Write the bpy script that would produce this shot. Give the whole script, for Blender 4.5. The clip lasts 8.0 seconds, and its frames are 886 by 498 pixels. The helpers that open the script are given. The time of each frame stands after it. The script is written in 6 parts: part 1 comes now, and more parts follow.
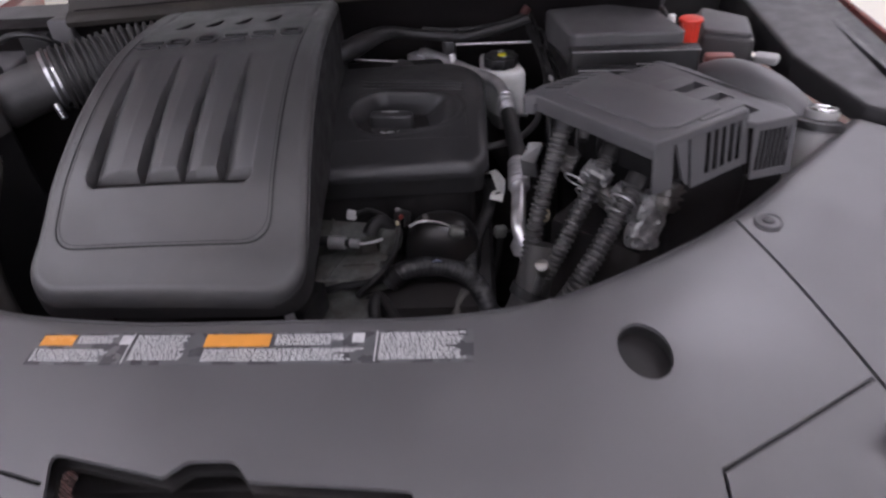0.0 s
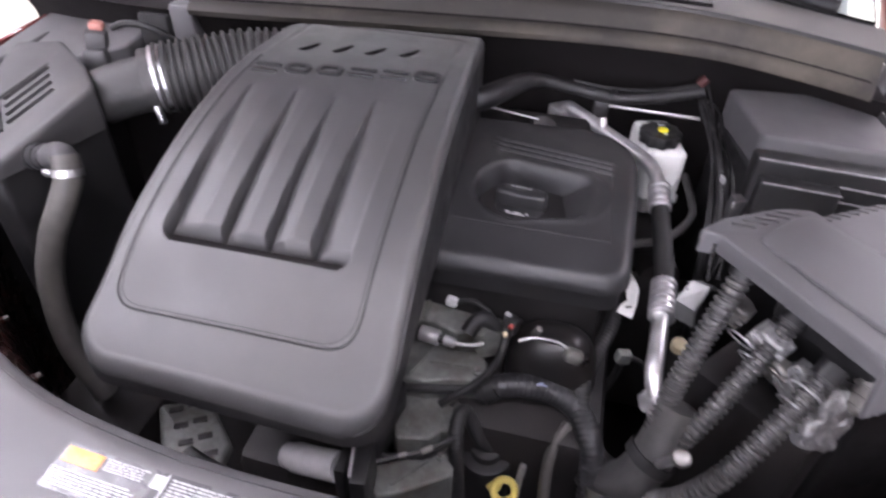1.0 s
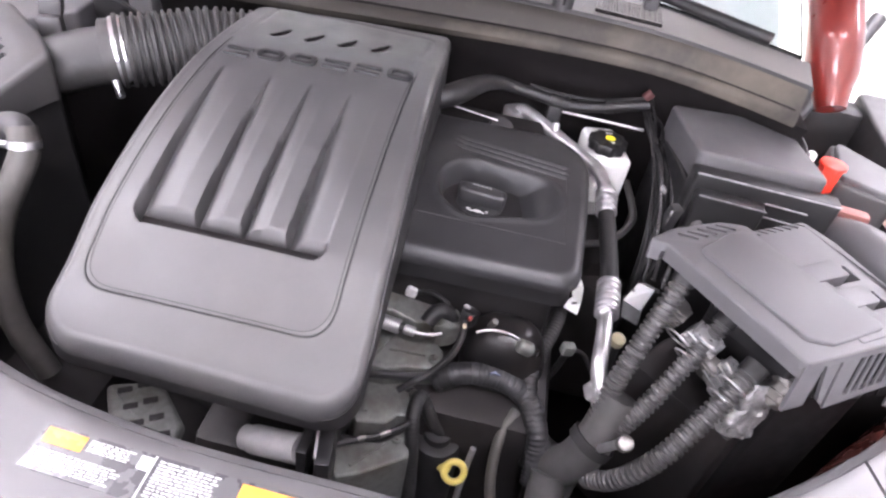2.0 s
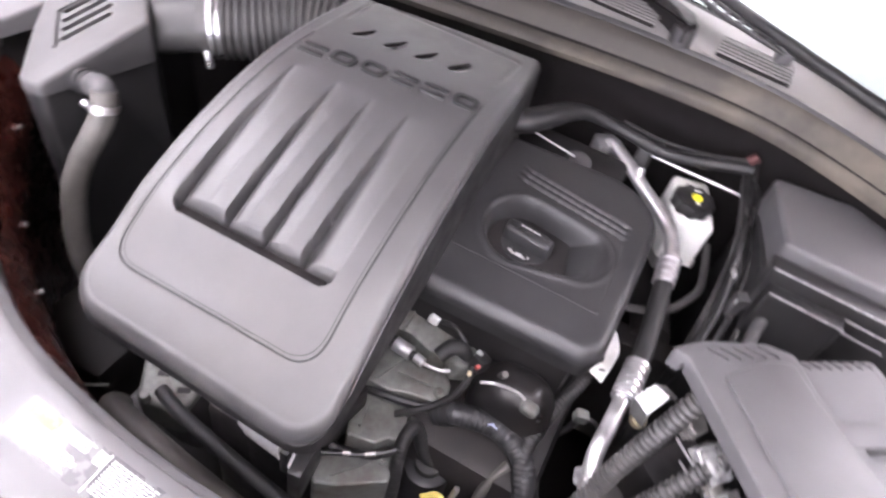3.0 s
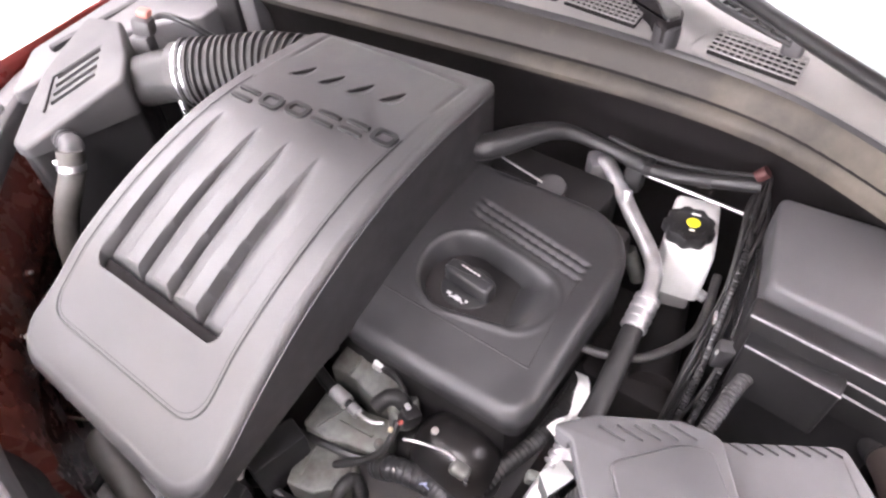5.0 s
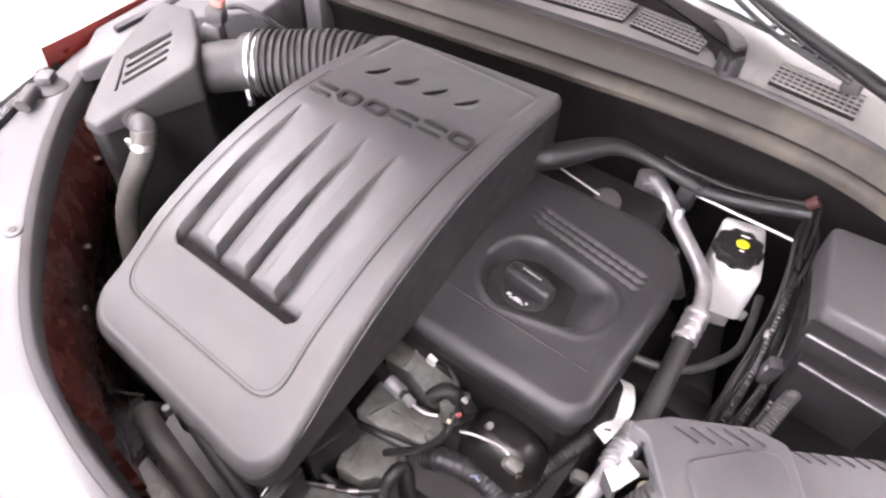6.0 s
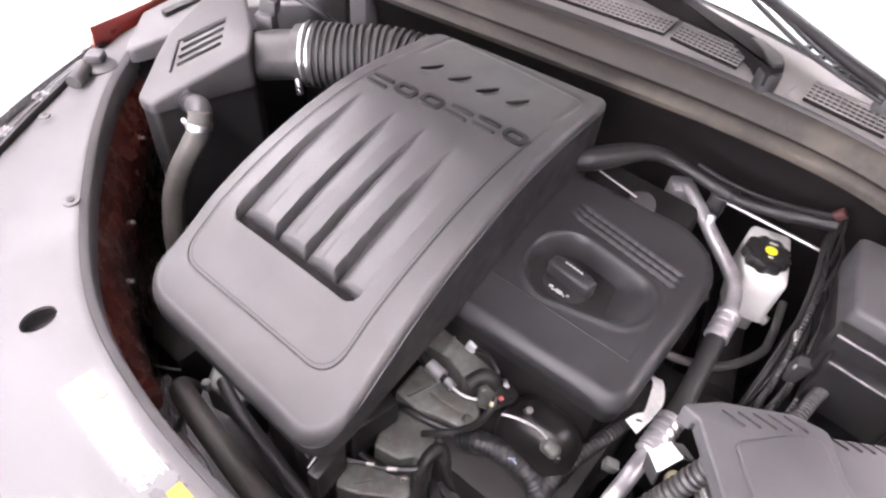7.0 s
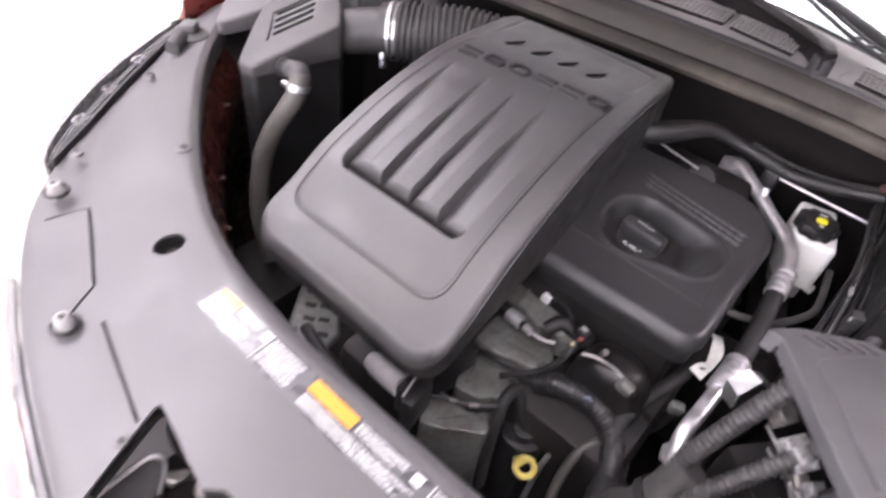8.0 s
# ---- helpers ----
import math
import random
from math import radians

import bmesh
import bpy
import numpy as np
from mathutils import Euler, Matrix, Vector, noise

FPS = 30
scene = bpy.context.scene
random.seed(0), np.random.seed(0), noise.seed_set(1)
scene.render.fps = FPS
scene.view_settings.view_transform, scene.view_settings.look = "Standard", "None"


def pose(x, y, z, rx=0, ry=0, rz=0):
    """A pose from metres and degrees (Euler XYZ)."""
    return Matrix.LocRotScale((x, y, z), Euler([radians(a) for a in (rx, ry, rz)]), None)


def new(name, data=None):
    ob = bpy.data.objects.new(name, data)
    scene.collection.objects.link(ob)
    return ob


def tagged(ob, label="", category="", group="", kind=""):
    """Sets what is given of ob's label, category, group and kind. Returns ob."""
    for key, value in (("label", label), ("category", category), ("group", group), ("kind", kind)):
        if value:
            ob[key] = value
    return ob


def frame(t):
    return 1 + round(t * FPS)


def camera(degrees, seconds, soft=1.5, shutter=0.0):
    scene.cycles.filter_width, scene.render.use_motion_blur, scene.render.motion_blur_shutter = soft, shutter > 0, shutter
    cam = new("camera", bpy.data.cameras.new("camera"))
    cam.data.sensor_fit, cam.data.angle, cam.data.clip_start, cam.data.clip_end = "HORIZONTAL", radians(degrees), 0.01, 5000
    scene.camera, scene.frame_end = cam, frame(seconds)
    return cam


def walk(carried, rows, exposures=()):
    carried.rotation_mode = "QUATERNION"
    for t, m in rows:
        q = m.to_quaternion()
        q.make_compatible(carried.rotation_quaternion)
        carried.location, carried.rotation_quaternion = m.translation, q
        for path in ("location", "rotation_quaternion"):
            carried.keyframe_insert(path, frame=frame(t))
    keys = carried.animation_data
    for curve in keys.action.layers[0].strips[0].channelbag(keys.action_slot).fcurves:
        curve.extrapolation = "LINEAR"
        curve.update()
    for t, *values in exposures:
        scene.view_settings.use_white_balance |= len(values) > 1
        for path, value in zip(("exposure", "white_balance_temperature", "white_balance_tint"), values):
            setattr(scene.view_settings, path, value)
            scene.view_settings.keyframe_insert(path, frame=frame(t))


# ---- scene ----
cam = camera(70.0, 8.0, soft=2.4, shutter=0.45)
ROWS = [
    (0.0, 0.1732, -0.3826, 1.3536, 52.65, 3.65, 1.66),
    (0.5, 0.1623, -0.2598, 1.3674, 49.80, 2.73, 6.90),
    (1.0, 0.1066, -0.1943, 1.3830, 51.09, -1.39, 14.33),
    (1.5, 0.0344, -0.2285, 1.4036, 51.60, -6.60, 12.90),
    (1.7, 0.0449, -0.2284, 1.4062, 51.17, -8.26, 10.28),
    (2.8, 0.1035, -0.1415, 1.4524, 44.33, -8.21, 19.74),
    (3.0, 0.1221, -0.1142, 1.4793, 42.72, -9.78, 27.59),
    (3.5, 0.1637, -0.0780, 1.4917, 41.26, -8.17, 35.32),
    (4.0, 0.2529, 0.0262, 1.4958, 41.05, -2.54, 35.91),
    (4.2, 0.2981, 0.0647, 1.4995, 40.74, -0.87, 36.36),
    (5.3, 0.2999, 0.0771, 1.4899, 42.50, 2.18, 36.18),
    (5.5, 0.2814, 0.0602, 1.4939, 42.51, 1.03, 36.96),
    (6.0, 0.2475, 0.0063, 1.5055, 42.86, -1.61, 38.63),
    (6.5, 0.2130, -0.0510, 1.5047, 43.01, -4.88, 40.21),
    (7.0, 0.2141, -0.0671, 1.5080, 43.55, -4.64, 39.81),
    (7.5, 0.2181, -0.0847, 1.5274, 44.23, -4.14, 39.84),
    (8.0, 0.1947, -0.2189, 1.4842, 45.25, -6.66, 40.81),
]
EXPO = [(0.0, -0.72, 6200, 27), (0.5, -0.02, 6200, 28), (1.0, 0.60, 6200, 28), (1.5, 0.98, 6250, 27), (3.0, 1.42, 6400, 27), (4.0, 1.50, 6450, 26), (5.5, 1.80, 6650, 26), (6.5, 1.44, 6600, 27), (7.5, 1.25, 6550, 27), (8.0, 0.90, 6500, 27)]
walk(cam, [(t, pose(x, y, z, rx, ry, rz)) for t, x, y, z, rx, ry, rz in ROWS], EXPO)

from mathutils import noise as mnoise

# ---- world ----
world = bpy.data.worlds.new("world")
scene.world = world
world.use_nodes = True
world.node_tree.nodes["Background"].inputs[0].default_value = (0.9, 0.95, 1.0, 1)
world.node_tree.nodes["Background"].inputs[1].default_value = 0.05
LAMP = 13.0


# ---- materials ----
def mat(name, color, rough=0.5, metal=0.0, vary=0.15, scale=40.0, bump=0.0, bump_scale=900.0, stain=0.0, stain_color=(0.2, 0.17, 0.13), coat=0.0, emit=0.0, spec=0.5, rough_vary=0.1):
    m = bpy.data.materials.new(name)
    m.use_nodes = True
    nt = m.node_tree
    b = nt.nodes["Principled BSDF"]
    tc = nt.nodes.new("ShaderNodeTexCoord")
    n1 = nt.nodes.new("ShaderNodeTexNoise")
    n1.inputs["Scale"].default_value = scale
    n1.inputs["Detail"].default_value = 6
    nt.links.new(tc.outputs["Object"], n1.inputs["Vector"])
    ramp = nt.nodes.new("ShaderNodeMapRange")
    ramp.inputs[1].default_value, ramp.inputs[2].default_value = 0.3, 0.7
    ramp.inputs[3].default_value, ramp.inputs[4].default_value = 1 - vary, 1 + vary
    nt.links.new(n1.outputs[0], ramp.inputs[0])
    mul = nt.nodes.new("ShaderNodeVectorMath")
    mul.operation = "MULTIPLY"
    mul.inputs[0].default_value = color[:3]
    nt.links.new(ramp.outputs[0], mul.inputs[1])
    out = mul.outputs[0]
    if stain:
        n2 = nt.nodes.new("ShaderNodeTexNoise")
        n2.inputs["Scale"].default_value = scale * 0.22
        n2.inputs["Detail"].default_value = 8
        n2.inputs["Roughness"].default_value = 0.65
        nt.links.new(tc.outputs["Object"], n2.inputs["Vector"])
        r2 = nt.nodes.new("ShaderNodeMapRange")
        r2.inputs[1].default_value, r2.inputs[2].default_value = 0.48, 0.72
        r2.inputs[3].default_value, r2.inputs[4].default_value = 0.0, stain
        nt.links.new(n2.outputs[0], r2.inputs[0])
        mix = nt.nodes.new("ShaderNodeMix")
        mix.data_type = "RGBA"
        nt.links.new(r2.outputs[0], mix.inputs[0])
        nt.links.new(out, mix.inputs[6])
        mix.inputs[7].default_value = (*stain_color, 1)
        out = mix.outputs[2]
    nt.links.new(out, b.inputs["Base Color"])
    rr = nt.nodes.new("ShaderNodeMapRange")
    rr.inputs[1].default_value, rr.inputs[2].default_value = 0.3, 0.7
    rr.inputs[3].default_value, rr.inputs[4].default_value = max(0.02, rough - rough_vary), min(1.0, rough + rough_vary)
    nt.links.new(n1.outputs[0], rr.inputs[0])
    nt.links.new(rr.outputs[0], b.inputs["Roughness"])
    b.inputs["Metallic"].default_value = metal
    b.inputs["Specular IOR Level"].default_value = spec
    b.inputs["Coat Weight"].default_value = coat
    b.inputs["Coat Roughness"].default_value = 0.05
    if bump:
        n3 = nt.nodes.new("ShaderNodeTexNoise")
        n3.inputs["Scale"].default_value = bump_scale
        n3.inputs["Detail"].default_value = 3
        nt.links.new(tc.outputs["Object"], n3.inputs["Vector"])
        bp = nt.nodes.new("ShaderNodeBump")
        bp.inputs["Strength"].default_value = bump
        bp.inputs["Distance"].default_value = 0.001
        nt.links.new(n3.outputs[0], bp.inputs["Height"])
        nt.links.new(bp.outputs[0], b.inputs["Normal"])
    if emit:
        b.inputs["Emission Color"].default_value = (*color[:3], 1)
        b.inputs["Emission Strength"].default_value = emit
    return m


M_COVER = mat("grained_grey_plastic", (0.056, 0.0545, 0.0555), 0.42, vary=0.08, scale=30, bump=0.22, bump_scale=1300, stain=0.22, stain_color=(0.095, 0.087, 0.077), spec=0.62)
M_SHIELD = mat("shield_plastic", (0.098, 0.0955, 0.098), 0.46, vary=0.07, scale=12, bump=0.12, bump_scale=1300, stain=0.12, stain_color=(0.16, 0.15, 0.138), spec=0.70)
M_VALVE = mat("satin_black_plastic", (0.026, 0.0255, 0.0265), 0.40, vary=0.12, scale=30, bump=0.1, bump_scale=1500, stain=0.1, stain_color=(0.037, 0.034, 0.033), spec=0.45)
M_BLACK = mat("black_plastic", (0.015, 0.0145, 0.015), 0.45, vary=0.2, scale=60, bump=0.12, bump_scale=900, stain=0.25, stain_color=(0.03, 0.026, 0.022))
M_BOX = mat("dusty_black_plastic", (0.060, 0.058, 0.059), 0.5, vary=0.12, scale=30, bump=0.1, bump_scale=1200, stain=0.2, stain_color=(0.12, 0.11, 0.1))
M_FUSE = mat("grey_fuse_plastic", (0.078, 0.076, 0.079), 0.5, vary=0.10, scale=30, bump=0.1, bump_scale=1200, stain=0.1, stain_color=(0.15, 0.14, 0.13))
M_RUBBER = mat("rubber", (0.015, 0.0145, 0.0145), 0.6, vary=0.2, scale=50, bump=0.1, bump_scale=700, stain=0.3, stain_color=(0.06, 0.055, 0.05))
M_HOSE = mat("dusty_rubber_hose", (0.075, 0.070, 0.064), 0.55, vary=0.2, scale=50, bump=0.1, bump_scale=700, stain=0.4, stain_color=(0.13, 0.12, 0.10))
M_COND = mat("dusty_conduit", (0.060, 0.058, 0.057), 0.42, vary=0.25, scale=60, bump=0.1, bump_scale=700, stain=0.4, stain_color=(0.12, 0.112, 0.10))
M_DARK = mat("grimy_dark_metal", (0.015, 0.0135, 0.0135), 0.6, 0.2, vary=0.4, scale=35, bump=0.3, bump_scale=300, stain=0.4, stain_color=(0.045, 0.035, 0.03))
M_CAST = mat("grey_cast_aluminium", (0.150, 0.155, 0.144), 0.48, 0.3, vary=0.25, scale=90, bump=0.35, bump_scale=350, stain=0.9, stain_color=(0.075, 0.060, 0.043))
M_ALU = mat("bright_aluminium", (0.62, 0.62, 0.63), 0.32, 1.0, vary=0.15, scale=60, bump=0.2, bump_scale=500, stain=0.2, stain_color=(0.3, 0.29, 0.28))
M_PIPE = mat("dull_aluminium_pipe", (0.70, 0.69, 0.70), 0.38, 0.85, vary=0.15, scale=60, bump=0.1, bump_scale=600, stain=0.3, stain_color=(0.25, 0.24, 0.23))
M_SHEET = mat("folded_sheet_metal", (0.24, 0.24, 0.24), 0.34, 0.85, vary=0.15, scale=60, bump=0.2, bump_scale=300)
M_CHROME = mat("polished_steel", (0.78, 0.78, 0.78), 0.15, 1.0, vary=0.05, scale=60)
M_RED = mat("dark_red_paint", (0.17, 0.018, 0.013), 0.35, 0.1, vary=0.15, scale=30, coat=0.7, stain=0.15, stain_color=(0.10, 0.05, 0.04))
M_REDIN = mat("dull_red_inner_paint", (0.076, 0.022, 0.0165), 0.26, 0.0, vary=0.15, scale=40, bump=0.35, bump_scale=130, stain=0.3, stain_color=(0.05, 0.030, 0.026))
# paler grey of the headlamp bezel and of put-in edge highlights
M_EDGE = mat("shiny_grey_plastic_and_glint", (0.24, 0.235, 0.24), 0.25, vary=0.1, scale=80)
M_FOIL = mat("crumpled_bright_metal", (0.40, 0.40, 0.40), 0.35, 0.6, vary=0.35, scale=120, bump=1.0, bump_scale=170, stain=0.6, stain_color=(0.2, 0.19, 0.18))
M_STEELDK = mat("dull_steel", (0.22, 0.21, 0.2), 0.45, 0.8, vary=0.2, scale=60, stain=0.4, stain_color=(0.07, 0.05, 0.04))
# dark plastic of trims; on the engine cover's skirt it stands for shade
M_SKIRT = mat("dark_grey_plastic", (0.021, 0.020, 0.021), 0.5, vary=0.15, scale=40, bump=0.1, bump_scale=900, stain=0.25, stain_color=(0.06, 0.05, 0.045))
M_WIRE = mat("matt_black_wire", (0.018, 0.017, 0.017), 0.5, vary=0.2, scale=60, spec=0.4)
M_GLOSS = mat("shiny_black_sleeve", (0.020, 0.019, 0.019), 0.16, vary=0.2, scale=60)
M_BELLOWS = mat("dusty_duct_rubber", (0.036, 0.035, 0.034), 0.55, vary=0.2, scale=50, bump=0.1, bump_scale=700, stain=0.5, stain_color=(0.11, 0.105, 0.1))
M_BROWN = mat("brown_rubber", (0.045, 0.034, 0.029), 0.5, vary=0.25, scale=40, stain=0.5, stain_color=(0.10, 0.082, 0.07))
M_REDPL = mat("red_plastic", (0.75, 0.045, 0.02), 0.4, vary=0.08, scale=60)
M_WHITE = mat("milky_plastic", (0.78, 0.78, 0.76), 0.45, vary=0.05, scale=60, stain=0.08, stain_color=(0.5, 0.45, 0.38))
M_TANK = mat("greyed_tank_plastic", (0.3, 0.295, 0.29), 0.5, vary=0.1, scale=40, stain=0.3, stain_color=(0.15, 0.13, 0.11))
M_PALE = mat("pale_grey_plastic", (0.42, 0.41, 0.41), 0.5, vary=0.12, scale=60, stain=0.3, stain_color=(0.2, 0.18, 0.16))
M_TAPE = mat("white_label_paper", (0.80, 0.80, 0.77), 0.6, vary=0.1, scale=120)
M_YELLOW = mat("yellow_plastic", (0.70, 0.57, 0.16), 0.45, vary=0.08, scale=80)
M_YMARK = mat("yellow_print", (0.85, 0.75, 0.03), 0.5, vary=0.05, scale=80)
M_ORANGE = mat("orange_print", (0.80, 0.34, 0.07), 0.22, vary=0.05, scale=60)
M_BLUE = mat("pale_blue_paint", (0.22, 0.25, 0.36), 0.5, vary=0.05, scale=60)
M_PRINT = mat("white_print", (0.60, 0.60, 0.60), 0.3, vary=0.05, scale=90)
M_LABEL = mat("label_film", (0.10, 0.10, 0.104), 0.28, vary=0.05, scale=50, spec=0.8)
M_COWL = mat("weathered_cowl_plastic", (0.036, 0.032, 0.0275), 0.6, vary=0.18, scale=18, bump=0.12, bump_scale=900, stain=0.8, stain_color=(0.125, 0.108, 0.083), spec=0.35)
M_COWLTOP = mat("grey_cowl_plastic", (0.19, 0.182, 0.176), 0.55, vary=0.08, scale=25, bump=0.1, bump_scale=900, stain=0.2, stain_color=(0.34, 0.32, 0.29))
# black of the firewall mat, also used where shade is put in
M_WALLDK = mat("firewall_mat_and_shade", (0.0095, 0.0078, 0.0080), 0.85, vary=0.25, scale=30, bump=0.3, bump_scale=300, stain=0.3, stain_color=(0.022, 0.018, 0.017), spec=0.2)
M_TAN = mat("tan_plastic", (0.55, 0.48, 0.32), 0.55, vary=0.1, scale=60)
M_FLOOR = mat("cream_floor_paint", (0.80, 0.76, 0.66), 0.35, vary=0.04, scale=1.5, bump=0.1, bump_scale=60, stain=0.1, stain_color=(0.65, 0.6, 0.5))
M_ROOMD = mat("grey_wall_paint", (0.45, 0.45, 0.46), 0.6, vary=0.03, scale=2, bump=0.1, bump_scale=80)
M_ROOM = mat("white_wall_paint", (0.82, 0.82, 0.81), 0.6, vary=0.03, scale=2, bump=0.1, bump_scale=80)
M_DIFF = mat("lamp_diffuser", (0.96, 0.98, 1.0), 0.5, vary=0.0, emit=LAMP)
# glow of the sheet added as front light
M_FRONTGLOW = mat("daylight", (0.93, 0.97, 1.0), 0.9, vary=0.0, emit=4.0)
M_STEEL = mat("painted_steel_frame", (0.7, 0.7, 0.7), 0.4, vary=0.05)
M_CLEAR = bpy.data.materials.new("clear_lens")
M_CLEAR.use_nodes = True
_b = M_CLEAR.node_tree.nodes["Principled BSDF"]
_b.inputs["Base Color"].default_value = (0.82, 0.84, 0.84, 1)
_b.inputs["Roughness"].default_value = 0.05
_b.inputs["Transmission Weight"].default_value = 1.0
M_GLASS = bpy.data.materials.new("windscreen_glass")
M_GLASS.use_nodes = True
_b = M_GLASS.node_tree.nodes["Principled BSDF"]
_b.inputs["Base Color"].default_value = (0.75, 0.82, 0.8, 1)
_b.inputs["Roughness"].default_value = 0.02
_b.inputs["Transmission Weight"].default_value = 1.0
_b.inputs["IOR"].default_value = 1.52

# ---- building helpers ----
ORIGIN = {}


def thing(name, base, label, category, group="", kind=""):
    ob = new(name)
    ob.location = base
    ob.empty_display_size = 0.05
    ORIGIN[ob] = Vector(base)
    return tagged(ob, label, category, group, kind)


def part(name, bm, material, parent, label="", smooth=True, angle=40):
    o = ORIGIN[parent]
    bmesh.ops.translate(bm, verts=bm.verts, vec=-o)
    bmesh.ops.recalc_face_normals(bm, faces=bm.faces)
    me = bpy.data.meshes.new(name)
    bm.to_mesh(me)
    bm.free()
    me.materials.append(material)
    if smooth:
        me.shade_smooth()
        me.set_sharp_from_angle(angle=radians(angle))
    ob = new(name, me)
    ob.parent = parent
    ORIGIN[ob] = o
    if label:
        tagged(ob, label)
    return ob


def solo(name, bm, material, label, category, group="", kind="", angle=40, base=None):
    """A thing of one mesh."""
    cs = [v.co for v in bm.verts]
    lo = Vector([min(c[i] for c in cs) for i in range(3)])
    hi = Vector([max(c[i] for c in cs) for i in range(3)])
    o = Vector(base) if base else Vector(((lo.x + hi.x) / 2, (lo.y + hi.y) / 2, lo.z))
    bmesh.ops.translate(bm, verts=bm.verts, vec=-o)
    bmesh.ops.recalc_face_normals(bm, faces=bm.faces)
    me = bpy.data.meshes.new(name)
    bm.to_mesh(me)
    bm.free()
    me.materials.append(material)
    me.shade_smooth()
    me.set_sharp_from_angle(angle=radians(angle))
    ob = new(name, me)
    ob.location = o
    ORIGIN[ob] = o
    return tagged(ob, label, category, group, kind)


def cut(ob, cutter_bm):
    """Takes the cutter's solid out of ob's mesh for good."""
    bmesh.ops.translate(cutter_bm, verts=cutter_bm.verts, vec=-ORIGIN[ob])
    bmesh.ops.recalc_face_normals(cutter_bm, faces=cutter_bm.faces)
    me = bpy.data.meshes.new("cutter")
    cutter_bm.to_mesh(me)
    cutter_bm.free()
    c = new("cutter", me)
    c.parent = ob.parent
    if not ob.parent:
        c.location = ob.location
    md = ob.modifiers.new("cut", "BOOLEAN")
    md.operation, md.object, md.solver = "DIFFERENCE", c, "EXACT"
    bpy.context.view_layer.update()
    dg = bpy.context.evaluated_depsgraph_get()
    made = bpy.data.meshes.new_from_object(ob.evaluated_get(dg))
    ob.modifiers.remove(md)
    ob.data = made
    bpy.data.objects.remove(c)
    made.shade_smooth()
    made.set_sharp_from_angle(angle=radians(35))


def box(x0, x1, y0, y1, z0, z1, bevel=0.003, seg=2, rot=None, bm=None):
    b = bm or bmesh.new()
    r = bmesh.ops.create_cube(b, size=1)
    vs = r["verts"]
    bmesh.ops.scale(b, verts=vs, vec=(x1 - x0, y1 - y0, z1 - z0))
    if bevel:
        es = list({e for v in vs for e in v.link_edges})
        bv = bmesh.ops.bevel(b, geom=es, offset=bevel, segments=seg, affect="EDGES", profile=0.5)
        vs = list({v for f in bv["faces"] for v in f.verts} | {v for v in vs if v.is_valid})
    m = Matrix.Translation(((x0 + x1) / 2, (y0 + y1) / 2, (z0 + z1) / 2))
    if rot:
        m = m @ Euler([radians(a) for a in rot]).to_matrix().to_4x4()
    bmesh.ops.transform(b, matrix=m, verts=vs)
    return b


def prism(pts, z0, z1, bevel=0.004, seg=2, taper=0.0, zfun=None):
    """A plate with the outline pts; the rim of its top is rounded."""
    b = bmesh.new()
    P = [Vector(p) for p in pts]
    n = len(P)
    if sum(P[i].x * P[(i + 1) % n].y - P[(i + 1) % n].x * P[i].y for i in range(n)) < 0:
        P = P[::-1]
    inward = []
    for i in range(n):
        t1, t2 = (P[i] - P[i - 1]).normalized(), (P[(i + 1) % n] - P[i]).normalized()
        m = Vector((-(t1.y + t2.y), t1.x + t2.x))
        m = m.normalized() if m.length > 1e-6 else Vector((-t1.y, t1.x))
        inward.append(m / max(0.5, m.dot(Vector((-t1.y, t1.x)))))

    def lay(off, down):
        return [b.verts.new((P[i].x + inward[i].x * off, P[i].y + inward[i].y * off, (z1 if zfun is None else zfun(P[i].x, P[i].y)) - down)) for i in range(n)]
    rings = [[b.verts.new((p.x, p.y, z0)) for p in P]]
    if bevel:
        k = seg + 1
        for j in range(k + 1):
            a = 0.5 * math.pi * j / k
            rings.append(lay(bevel * (1 - math.cos(a)), bevel * (1 - math.sin(a))))
    else:
        rings.append(lay(0, 0))
    for lo, hi in zip(rings, rings[1:]):
        for i in range(n):
            b.faces.new((lo[i], lo[(i + 1) % n], hi[(i + 1) % n], hi[i]))
    b.faces.new(rings[0][::-1])
    b.faces.new(rings[-1])
    return b


def rounded(pts, r, n=5):
    """The outline pts with its corners rounded; r one radius or one for each."""
    out = []
    k = len(pts)
    for i in range(k):
        p, a, c = Vector(pts[i]), Vector(pts[i - 1]), Vector(pts[(i + 1) % k])
        rr = r[i] if isinstance(r, (list, tuple)) else r
        u, w = (a - p).normalized(), (c - p).normalized()
        d = min(rr / max(0.15, math.tan(u.angle(w) / 2)), 0.49 * (a - p).length, 0.49 * (c - p).length)
        s, e = p + u * d, p + w * d
        for j in range(n + 1):
            t = j / n
            out.append(tuple((1 - t) ** 2 * s + 2 * t * (1 - t) * p + t * t * e))
    return out


